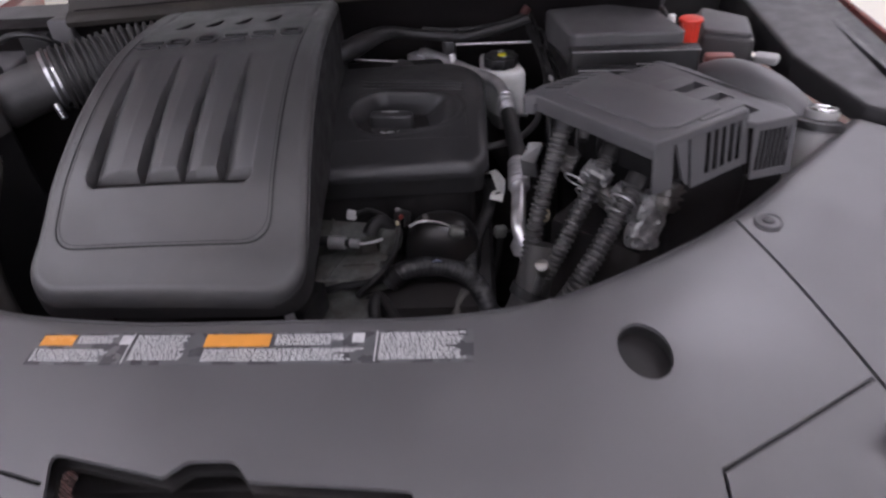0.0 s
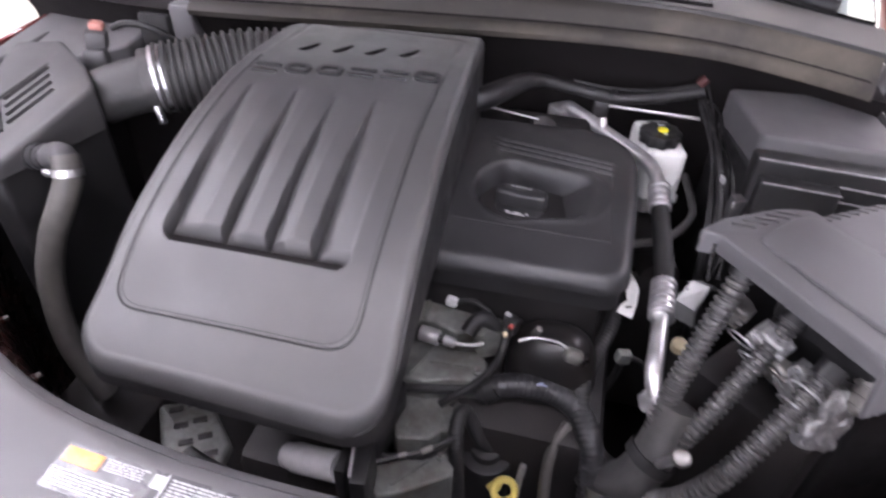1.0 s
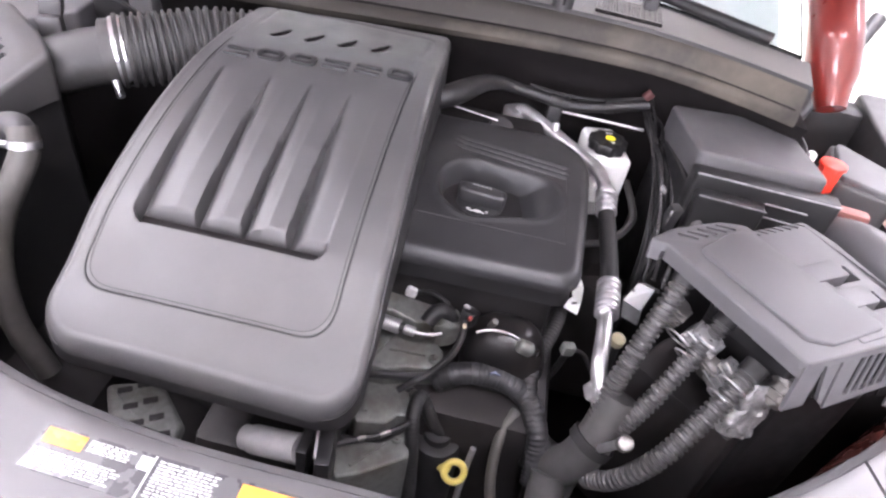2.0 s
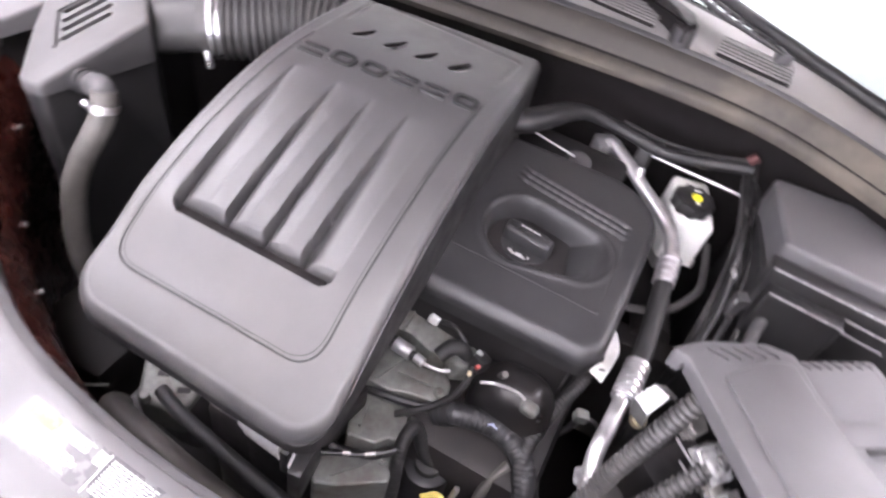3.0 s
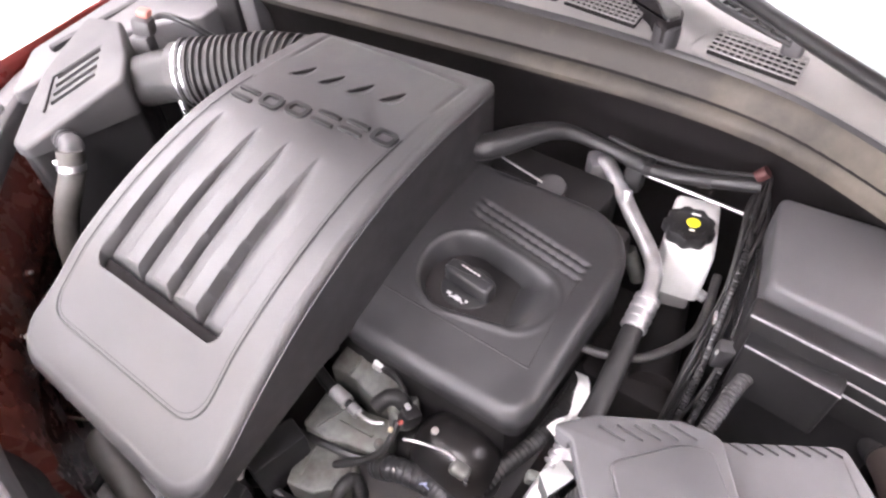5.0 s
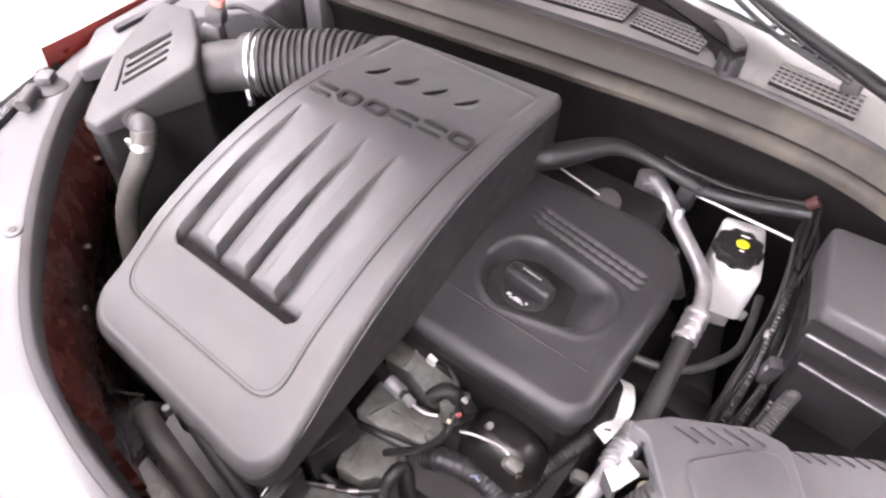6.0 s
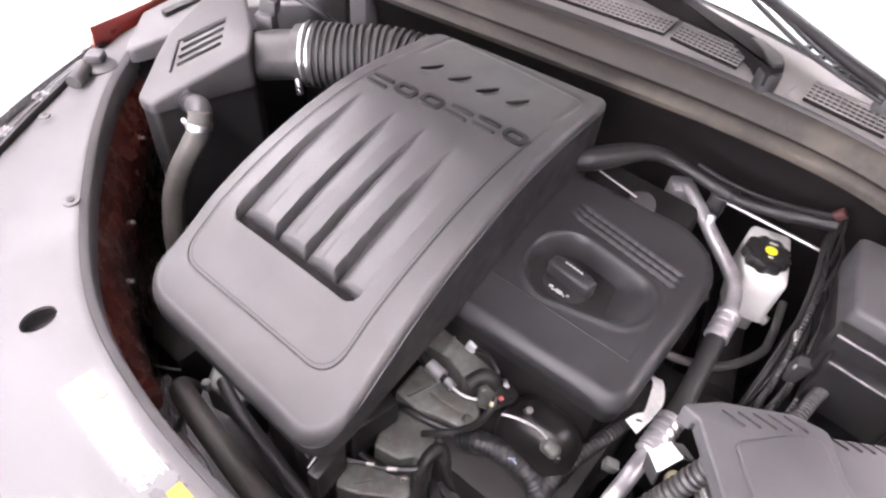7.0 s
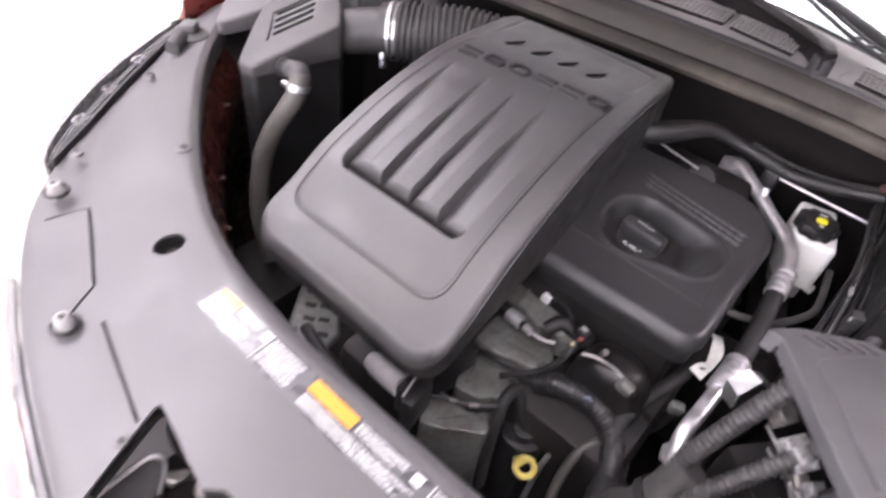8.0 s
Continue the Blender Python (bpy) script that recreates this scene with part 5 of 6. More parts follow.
part("pipe", tube([(0.075, 0.700, 0.925), (0.080, 0.695, 0.958), (0.098, 0.678, 0.962), (0.150, 0.625, 0.958), (0.196, 0.578, 0.955), (0.212, 0.545, 0.950), (0.217, 0.502, 0.942)], 0.0093, n=16), M_PIPE, ac, "dull bare aluminium pipe")
part("ferrule", tube([(0.2155, 0.528, 0.947), (0.218, 0.488, 0.939)], 0.0128, n=20, step=0.001, rfun=lambda s, u: 1.0 + 0.10 * (1 if (s / 0.011) % 1 < 0.55 else -1)), M_PIPE, ac, "crimped bright ferrule")
part("hose", tube([(0.218, 0.492, 0.940), (0.223, 0.44, 0.929), (0.226, 0.40, 0.921), (0.226, 0.362, 0.917)], 0.0113, n=18), M_RUBBER, ac)
part("hose_mark", band((0.2262, 0.372, 0.918), (0.05, -0.98, -0.1), 0.0114, 0.003, 0.0012), M_PIPE, ac, "thin bright ring")
part("ferrule", tube([(0.226, 0.374, 0.918), (0.224, 0.326, 0.912)], 0.0132, n=20, step=0.001, rfun=lambda s, u: 1.0 + 0.10 * (1 if (s / 0.0095) % 1 < 0.55 else -1)), M_PIPE, ac, "crimped bright ferrule")
part("lower_pipe", tube([(0.224, 0.335, 0.913), (0.221, 0.29, 0.907), (0.219, 0.255, 0.898), (0.226, 0.235, 0.875), (0.235, 0.23, 0.82), (0.24, 0.24, 0.6)], 0.0090, n=16), M_PIPE, ac, "bare aluminium pipe")
part("fitting", box(0.058, 0.092, 0.680, 0.715, 0.925, 0.960, 0.006, rot=(0, 0, 35)), M_PIPE, ac)
part("valve_cap", disc((0.136, 0.637, 0.964), (-0.2, 0.4, 1), 0.0062, 0.013, n=16), M_PIPE, ac)

gp = thing("grey_plug", (0.20, 0.334, 0.80), "small grey plug and lead beside the aluminium line", "connector")
part("body", box(0.191, 0.208, 0.328, 0.341, 0.826, 0.842, 0.003, rot=(0, 10, 20)), M_CAST, gp)
part("lead", tube([(0.205, 0.335, 0.834), (0.222, 0.338, 0.826), (0.240, 0.332, 0.80)], 0.0028, n=8), M_WIRE, gp)
part("foot", tube([(0.200, 0.334, 0.83), (0.196, 0.345, 0.78), (0.186, 0.36, 0.72)], 0.0045, n=10), M_RUBBER, gp)
cp = thing("cream_plug", (0.262, 0.37, 0.78), "small cream plastic plug on a dark hose", "plug")
part("cap", disc((0.262, 0.368, 0.832), (0, -0.3, 1), 0.0095, 0.012, n=20, bevel=0.003), M_TAN, cp)
part("hose", tube([(0.262, 0.369, 0.834), (0.264, 0.374, 0.79), (0.27, 0.385, 0.70)], 0.008, n=12), M_RUBBER, cp)

res = thing("brake_fluid_reservoir", (0.22, 0.63, 0.86), "milky white brake fluid reservoir with a black cap", "reservoir")
part("tank", prism(rounded([(0.178, 0.696), (0.229, 0.708), (0.247, 0.645), (0.255, 0.611), (0.206, 0.601), (0.192, 0.625)], 0.010), 0.880, 0.955, 0.008, 3), M_WHITE, res)
part("lower_tank", prism(rounded([(0.185, 0.69), (0.222, 0.70), (0.240, 0.640), (0.246, 0.618), (0.210, 0.607), (0.198, 0.63)], 0.008), 0.852, 0.884, 0.004), M_TANK, res)
part("neck", disc((0.214, 0.634, 0.953), (0, 0, 1), 0.022, 0.008), M_WHITE, res)
cap = bmesh.new()
K = 96
rows = []
for (rr, z, lob) in ((0.026, 0.957, 1), (0.0275, 0.959, 1), (0.0275, 0.970, 1), (0.0262, 0.9725, 1), (0.020, 0.9735, 0.3), (0.0185, 0.9725, 0.0), (0.001, 0.9722, 0)):
    rows.append([cap.verts.new((0.214 + (rr + lob * 0.0016 * math.cos(9 * a)) * math.cos(a), 0.634 + (rr + lob * 0.0016 * math.cos(9 * a)) * math.sin(a), z)) for a in [2 * math.pi * i / K for i in range(K)]])
for p, q in zip(rows, rows[1:]):
    for i in range(K):
        cap.faces.new((p[i], p[(i + 1) % K], q[(i + 1) % K], q[i]))
cap.faces.new(rows[0][::-1])
cap.faces.new(rows[-1])
capo = part("cap", cap, M_BLACK, res, "black lobed screw cap")
part("badge", disc((0.2165, 0.6365, 0.9720), (0, 0, 1), 0.0075, 0.0012, bevel=0.0003), M_YMARK, capo, "yellow round badge")
for (dx, dy, w) in ((-0.002, 0.0135, 0.010), (0.003, -0.0125, 0.006)):
    part("print", box(0.2165 + dx - w / 2, 0.2165 + dx + w / 2, 0.6365 + dy - 0.0010, 0.6365 + dy + 0.0010, 0.9725, 0.9736, 0, rot=(0, 0, 15)), M_PRINT, capo, "pale printed bar")
part("nipple", disc((0.240, 0.638, 0.868), (1, -0.2, 0), 0.007, 0.02, n=14), M_WHITE, res)

rod = thing("brace_rod", (0.2, 0.67, 0.97), "thin bright steel brace rod with a black end", "rod")
part("bar", tube([(0.136, 0.672, 0.981), (0.266, 0.676, 0.977)], 0.0022, n=10), M_PIPE, rod)
part("end_boot", box(0.118, 0.140, 0.662, 0.682, 0.955, 0.99, 0.004), M_BLACK, rod)

mc = thing("master_cylinder", (0.22, 0.6, 0.76), "dark brake master cylinder below the reservoir", "cylinder")
part("body", tube([(0.20, 0.72, 0.81), (0.25, 0.53, 0.80)], 0.028, n=20), M_DARK, mc)
part("port", disc((0.175, 0.64, 0.84), (-0.5, 0, 1), 0.010, 0.05, n=14), M_CAST, mc)
part("bracket", box(0.15, 0.30, 0.50, 0.54, 0.55, 0.80, 0.008), M_DARK, mc)

hz = thing("vacuum_hose", (0.1, 0.65, 1.0), "black hose and wires along the firewall", "hose")
part("hose", tube([(-0.055, 0.580, 1.000), (-0.022, 0.578, 1.014), (0.028, 0.648, 1.014), (0.085, 0.668, 1.002), (0.147, 0.668, 0.995), (0.20, 0.676, 1.000), (0.262, 0.688, 1.012)], 0.0080, n=14, rfun=lambda s, u: 1.0 + 1.0 * (1 - sstep(0.12, 0.50, u))), M_BLACK, hz)
part("wire", tube([(0.085, 0.680, 1.008), (0.14, 0.682, 1.002), (0.20, 0.690, 1.004), (0.262, 0.698, 1.018)], 0.0030, n=8), M_RUBBER, hz)
part("tape", tube([(0.118, 0.668, 0.998), (0.136, 0.668, 0.996)], 0.0094, n=12), M_RUBBER, hz, "black tape round the hose")
part("tape", tube([(0.200, 0.676, 1.000), (0.214, 0.6785, 1.002)], 0.0096, n=12), M_RUBBER, hz, "black tape round the hose")
part("thin_pipe", tube([(-0.05, 0.602, 0.995), (-0.02, 0.594, 0.993), (0.05, 0.583, 0.99)], 0.0013, n=8), M_PIPE, hz)
part("red_tape", tube([(0.254, 0.6900, 1.020), (0.262, 0.6925, 1.030)], 0.0070, n=12), mat("faded_red_tape", (0.055, 0.014, 0.013), 0.7), hz, "faded red tape")
part("clip", box(0.138, 0.148, 0.660, 0.680, 0.988, 1.004, 0.003), M_BLACK, hz)
pl = thing("rear_bracket", (0.04, 0.6, 0.93), "dark bracket and grey tab behind the valve cover", "bracket")
part("tab", disc((0.055, 0.598, 0.968), (0.2, -0.2, 1), 0.018, 0.012, n=20, bevel=0.004), M_BOX, pl)
part("plate", box(-0.05, 0.12, 0.60, 0.66, 0.84, 0.965, 0.008), M_DARK, pl)

lm = thing("wiring_loom", (0.28, 0.58, 0.8), "loom of thin black wires beside the battery box", "wiring")
rl = random.Random(7)
for k in range(7):
    ox, oy = rl.uniform(-0.013, 0.013), rl.uniform(-0.012, 0.012)
    wob = rl.uniform(-0.005, 0.005)
    part("wire", tube([(0.266 + ox * 0.4, 0.705, 1.005 + oy), (0.272 + ox * 0.7 + wob, 0.66 + oy, 1.0), (0.281 + ox * 0.7 - wob, 0.60 + oy, 0.975), (0.291 + ox * 0.7 + wob, 0.54, 0.95 + oy), (0.290 + ox, 0.49 + oy, 0.90), (0.28, 0.46, 0.78)], rl.uniform(0.0012, 0.0034), n=7, step=0.012), M_WIRE, lm)
for gx, gy, gz in ((0.0, 0.0, 0.0), (0.017, 0.004, -0.006), (0.030, -0.012, -0.012)):
    part("sleeve", tube([(0.277 + gx * 0.5, 0.640 + gy, 0.985 + gz), (0.283 + gx, 0.585 + gy, 0.980 + gz), (0.287 + gx, 0.545 + gy, 0.965 + gz), (0.292 + gx, 0.505 + gy, 0.930 + gz), (0.294 + gx * 0.8, 0.47 + gy, 0.86)], 0.0050, n=12, step=0.0014, rfun=corrugated(0.005, 0.10)), M_GLOSS, lm, "shiny corrugated sleeve")
part("drop_sleeve", tube([(0.338, 0.505, 0.960), (0.3285, 0.475, 0.955), (0.3235, 0.440, 0.948), (0.318, 0.41, 0.93)], 0.0075, n=12, step=0.0012, rfun=corrugated(0.004, 0.10)), M_BOX, lm, "dusty corrugated sleeve")
part("sleeve_end", tube([(0.340, 0.511, 0.962), (0.336, 0.498, 0.958)], 0.0090, n=12), M_BLACK, lm)
part("connector", box(0.296, 0.312, 0.50, 0.515, 0.925, 0.965, 0.003, rot=(10, 0, 20)), M_BOX, lm)
part("white_clip", box(0.2820, 0.2850, 0.514, 0.526, 0.972, 0.980, 0.001, rot=(0, 0, 15)), M_TANK, lm)
part("white_clip", box(0.2990, 0.3020, 0.494, 0.508, 0.955, 0.962, 0.001, rot=(20, 0, -20)), M_TANK, lm)

p2 = thing("heater_pipe", (0.25, 0.55, 0.85), "dark bent pipe below the reservoir", "pipe")
part("pipe", tube([(0.262, 0.64, 0.905), (0.270, 0.585, 0.9), (0.268, 0.545, 0.898), (0.238, 0.495, 0.895), (0.20, 0.475, 0.893), (0.165, 0.468, 0.885), (0.15, 0.47, 0.80)], 0.0052, n=12), M_COND, p2)

# ---- battery box and the far corner ----
bat = thing("battery_box", (0.37, 0.57, 0.7), "black plastic battery cover with ribbed front", "battery cover")
part("lid", prism(rounded([(0.284, 0.656), (0.312, 0.532), (0.474, 0.521), (0.460, 0.600), (0.452, 0.650), (0.40, 0.668)], 0.012), 0.99, 1.036, 0.006, 3), M_FUSE, bat)
part("body", prism(rounded([(0.285, 0.66), (0.308, 0.515), (0.46, 0.505), (0.46, 0.655)], 0.01), 0.62, 0.995, 0.004), M_BLACK, bat)
part("front_ledge", prism(rounded([(0.306, 0.53), (0.309, 0.504), (0.488, 0.494), (0.490, 0.52)], 0.006), 0.945, 1.020, 0.004), M_BLACK, bat)
part("step", prism(rounded([(0.316, 0.510), (0.316, 0.485), (0.400, 0.479), (0.402, 0.504)], 0.005), 0.93, 1.000, 0.004), M_BLACK, bat)
# ridges whose edge highlights are put in as thin paler tubes
for zz in (1.002, 0.982):
    part("ridge_glint", tube([(0.40, 0.495 + (1.0 - zz) * 0.1, zz), (0.452, 0.491 + (1.0 - zz) * 0.1, zz - 0.001)], 0.0013, n=8), M_EDGE, bat)
part("ridge_glint", tube([(0.310, 0.503, 1.020), (0.486, 0.493, 1.019)], 0.0012, n=8), M_EDGE, bat)
part("ridge_glint", tube([(0.317, 0.4845, 1.0), (0.400, 0.479, 0.999)], 0.0011, n=8), M_EDGE, bat)

red = thing("terminal_cover", (0.494, 0.585, 0.98), "bright red plastic cover on the positive terminal", "terminal cover")
part("body", disc((0.494, 0.580, 0.995), (0, 0, 1), 0.0145, 0.036, n=6, bevel=0.003), M_REDPL, red)
part("rim", disc((0.494, 0.580, 1.030), (0, 0, 1), 0.0175, 0.005, n=20, bevel=0.002), M_REDPL, red)
wc = thing("terminal_clip", (0.455, 0.592, 0.99), "small white plastic clip beside the red cap", "clip")
part("body", box(0.466, 0.476, 0.592, 0.605, 0.985, 1.035, 0.003), M_WHITE, wc)
part("wire", tube([(0.470, 0.605, 1.02), (0.462, 0.645, 1.03), (0.45, 0.70, 1.0)], 0.006, n=8), M_BLACK, wc)
rb = thing("cable_cover", (0.53, 0.54, 0.97), "faded red cable cover", "cable cover")
part("body", box(0.510, 0.552, 0.532, 0.552, 0.975, 0.993, 0.005, rot=(0, 0, -8)), mat("faded_red_plastic", (0.26, 0.10, 0.085), 0.55), rb)
tray = thing("corner_box", (0.56, 0.62, 0.95), "flat grey plastic box in the bay corner", "box")
part("body", prism(rounded([(0.518, 0.595), (0.588, 0.560), (0.610, 0.650), (0.545, 0.72)], 0.01), 0.93, 1.002, 0.005), M_BOX, tray)
part("lid", prism(rounded([(0.522, 0.60), (0.585, 0.566), (0.604, 0.648), (0.547, 0.71)], 0.01), 1.0, 1.010, 0.004), M_FUSE, tray)
tank = thing("coolant_tank", (0.56, 0.43, 0.85), "dusty grey coolant tank with a chrome-rimmed neck", "tank")
part("body", tube([(0.512, 0.530, 0.960), (0.533, 0.480, 0.978), (0.562, 0.420, 0.978), (0.596, 0.380, 0.955)], 0.029, n=20, rfun=lambda s, u: 0.55 + 0.45 * math.sin(math.pi * (0.12 + 0.8 * u)) ** 0.5), M_SHIELD, tank)
part("neck", disc((0.586, 0.333, 0.90), (0.15, 0.25, 1), 0.034, 0.070, n=28, rtop=0.026, bevel=0.003), M_TANK, tank, "pale filler neck")
part("neck_collar", disc((0.594, 0.349, 0.966), (0.15, 0.25, 1), 0.030, 0.010, n=28, bevel=0.003), M_BLACK, tank, "black collar")
part("neck_cap", disc((0.602, 0.360, 0.974), (0.1, 0.2, 1), 0.019, 0.010, n=24), M_TANK, tank)
part("neck_ring", ring((0.604, 0.362, 0.985), (0.1, 0.2, 1), 0.015, 0.0022, n=28), M_CHROME, tank)
part("tab", box(0.572, 0.606, 0.505, 0.530, 0.985, 0.998, 0.005, rot=(0, 0, -30)), M_TANK, tank, "pale plastic tab")
part("foot", box(0.50, 0.62, 0.32, 0.52, 0.34, 0.92, 0.02), M_DARK, tank)

bn = thing("brown_hose", (0.47, 0.46, 0.93), "faded brown rubber hose with a dark end beside the fuse box", "hose")
part("hose", tube([(0.462, 0.500, 0.925), (0.474, 0.470, 0.936), (0.492, 0.430, 0.940), (0.515, 0.395, 0.930), (0.535, 0.37, 0.90)], 0.0165, n=18), M_BROWN, bn)
part("end_ring", tube([(0.457, 0.512, 0.920), (0.464, 0.496, 0.927)], 0.0185, n=18), M_RUBBER, bn, "dark rubber end")

# ---- fuse box ----
fz = thing("fuse_box", (0.36, 0.28, 0.8), "grey plastic fuse box cover with rows of vent slots", "fuse box")
E1, E2 = Vector((0.366, 0.190)), Vector((0.452, 0.246))
top = part("lid", prism(rounded([(0.222, 0.300), (0.240, 0.298), (0.343, 0.175), (0.367, 0.189), (0.457, 0.242), (0.352, 0.328), (0.328, 0.362), (0.300, 0.358), (0.246, 0.326)], [0.004, 0.006, 0.008, 0.004, 0.006, 0.010, 0.010, 0.020, 0.014]), 1.031, 1.041, 0.0025, 3), M_FUSE, fz)
deck = part("raised_deck", prism(rounded([(0.270, 0.297), (0.348, 0.203), (0.372, 0.204), (0.430, 0.243), (0.350, 0.318), (0.326, 0.348), (0.306, 0.338)], 0.010), 1.039, 1.0442, 0.0022, 3), M_FUSE, fz)
HOLES = ((0.424, 0.330), (0.443, 0.299), (0.459, 0.268))
pu, pw = Vector((0.84, 0.545)), Vector((-0.545, 0.84))
for hx, hy in HOLES:
    h = Vector((hx, hy))
    part("raised_pad", prism(rounded([tuple(h - pu * 0.078 - pw * 0.0115), tuple(h - pu * 0.0135 - pw * 0.0115), tuple(h - pu * 0.0135 + pw * 0.0115), tuple(h - pu * 0.078 + pw * 0.0115)], 0.003), 1.026, 1.0424, 0.0012, 2), M_FUSE, fz)
et = (E2 - E1).normalized()
en = Vector((et.y, -et.x))


def leaning_panel(a, c, z0, z1, thick, lean):
    """A panel from a to c whose foot stands out from its top by lean."""
    d = (c - a).normalized()
    o = Vector((d.y, -d.x))
    b = bmesh.new()
    vs = [b.verts.new((*(p + o * (lean if z == z0 else 0.0) - o * k), z)) for p in (a, c) for z in (z0, z1) for k in (0.0, thick)]
    for f in ((0, 1, 3, 2), (4, 6, 7, 5), (0, 4, 5, 1), (2, 3, 7, 6), (0, 2, 6, 4), (1, 5, 7, 3)):
        b.faces.new([vs[i] for i in f])
    return b


def vented(name, a, c, z0, z1, lean, first, step, count, width):
    """A leaning panel with upright slots, backed by a black sheet for their shade."""
    d = (c - a).normalized()
    o = Vector((d.y, -d.x))
    p = part(name, leaning_panel(a, c, z0, z1, 0.0018, lean), M_FUSE, fz)
    lo, hi = z0 + (z1 - z0) * 0.14, z0 + (z1 - z0) * 0.88
    for k in range(count):
        q = a.lerp(c, first + step * k) + d * 0.004
        f = q + o * lean * (z1 - lo) / (z1 - z0) - d * 0.004
        g = q + o * lean * (z1 - hi) / (z1 - z0)
        w = bmesh.new()
        slab(w, Vector((f.x, f.y, lo)), Vector((g.x - f.x, g.y - f.y, hi - lo)), Vector((d.x, d.y, 0)) * width, Vector((o.x, o.y, 0)) * 0.03)
        cut(p, w)
    # black sheet added behind the slots so that they look shaded
    part("shade_backing", leaning_panel(a - o * 0.011, c - o * 0.011, z0, z1 - 0.002, 0.002, lean), M_WALLDK, fz, "black sheet added for the shade inside the slots")
    return p


vented("front_panel", E1 + et * 0.022, E2 + et * 0.006, 0.978, 1.037, 0.012, 0.27, 0.135, 5, 0.0080)
flap = bmesh.new()
fa, fb, fc = E1 + et * 0.001, E1 + et * 0.019, E1 + et * 0.013
for dz in (0.0, 0.0035):
    o = Vector((-en.x, -en.y, 0)) * dz
    for c in ((fa.x, fa.y, 1.036), (fb.x, fb.y, 1.036), (fb.x + en.x * 0.010, fb.y + en.y * 0.010, 0.982), (fc.x + en.x * 0.008, fc.y + en.y * 0.008, 0.988)):
        flap.verts.new(Vector(c) + o)
flap.verts.ensure_lookup_table()
for f in ((0, 1, 2, 3), (7, 6, 5, 4), (0, 4, 5, 1), (1, 5, 6, 2), (2, 6, 7, 3), (3, 7, 4, 0)):
    flap.faces.new([flap.verts[i] for i in f])
part("corner_flap", flap, M_FUSE, fz)
part("left_skirt", leaning_panel(Vector((0.241, 0.2985)), Vector((0.343, 0.1765)), 1.022, 1.034, 0.0035, 0.0), M_FUSE, fz)
part("corner_panel", leaning_panel(Vector((0.344, 0.1765)), Vector((0.3655, 0.1895)), 0.984, 1.036, 0.0035, 0.006), M_FUSE, fz)
part("tip_flap", prism(rounded([(0.2235, 0.3010), (0.2380, 0.2990), (0.246, 0.312), (0.238, 0.316)], 0.003), 1.018, 1.033, 0.001), M_FUSE, fz)
# square openings along the step and vent slots at the back


def openings():
    b = bmesh.new()
    for p in HOLES:
        box(p[0] - 0.0135, p[0] + 0.0135, p[1] - 0.0105, p[1] + 0.0105, 1.000, 1.07, 0, rot=(0, 0, 33), bm=b)
    for k in range(5):
        p = Vector((0.262, 0.318)).lerp(Vector((0.304, 0.3485)), k / 4)
        box(p.x - 0.0105, p.x + 0.0105, p.y - 0.0021, p.y + 0.0017, 1.0385, 1.06, 0, rot=(0, 0, -3), bm=b)
    return b


cut(top, openings())
# lower section beside the main lid
S2 = [(0.440, 0.252), (0.464, 0.240), (0.513, 0.254), (0.508, 0.272), (0.470, 0.320), (0.432, 0.385), (0.404, 0.413), (0.322, 0.360)]
side = part("side_lid", prism(rounded(S2, [0.006, 0.006, 0.006, 0.008, 0.02, 0.010, 0.010, 0.004]), 1.018, 1.030, 0.0025, 3, zfun=lambda x, y: 1.030 - 0.16 * max(0.0, 0.272 - y + 0.3 * (x - 0.45))), M_FUSE, fz)
cut(side, openings())
vented("side_front_panel", Vector((0.463, 0.2405)), Vector((0.512, 0.2545)), 0.962, 1.0215, 0.012, 0.12, 0.110, 7, 0.0046)
part("side_end_panel", leaning_panel(Vector((0.510, 0.262)), Vector((0.432, 0.384)), 0.972, 1.024, 0.004, 0.004), M_FUSE, fz)
for k in range(7):
    p = Vector((0.340, 0.366)).lerp(Vector((0.396, 0.403)), k / 6)
    cut(side, box(p.x - 0.0085, p.x + 0.0085, p.y - 0.0013, p.y + 0.0013, 1.0275, 1.05, 0, rot=(0, 0, -3)))
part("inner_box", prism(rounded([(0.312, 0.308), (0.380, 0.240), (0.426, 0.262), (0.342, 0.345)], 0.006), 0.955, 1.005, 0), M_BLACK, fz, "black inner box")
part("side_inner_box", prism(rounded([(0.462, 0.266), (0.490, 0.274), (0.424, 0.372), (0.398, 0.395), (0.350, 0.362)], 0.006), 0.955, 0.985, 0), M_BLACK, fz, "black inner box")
part("base", prism(rounded([(0.33, 0.315), (0.396, 0.246), (0.488, 0.276), (0.476, 0.310), (0.41, 0.395), (0.34, 0.37)], 0.01), 0.60, 0.972, 0.004), M_BLACK, fz, "black lower box")

# bright sockets under the cover
fz.location += Vector((0.0, -0.008, 0.012))

so = thing("fuse_sockets", (0.31, 0.27, 0.85), "bright metal cable sockets below the fuse cover", "connector")


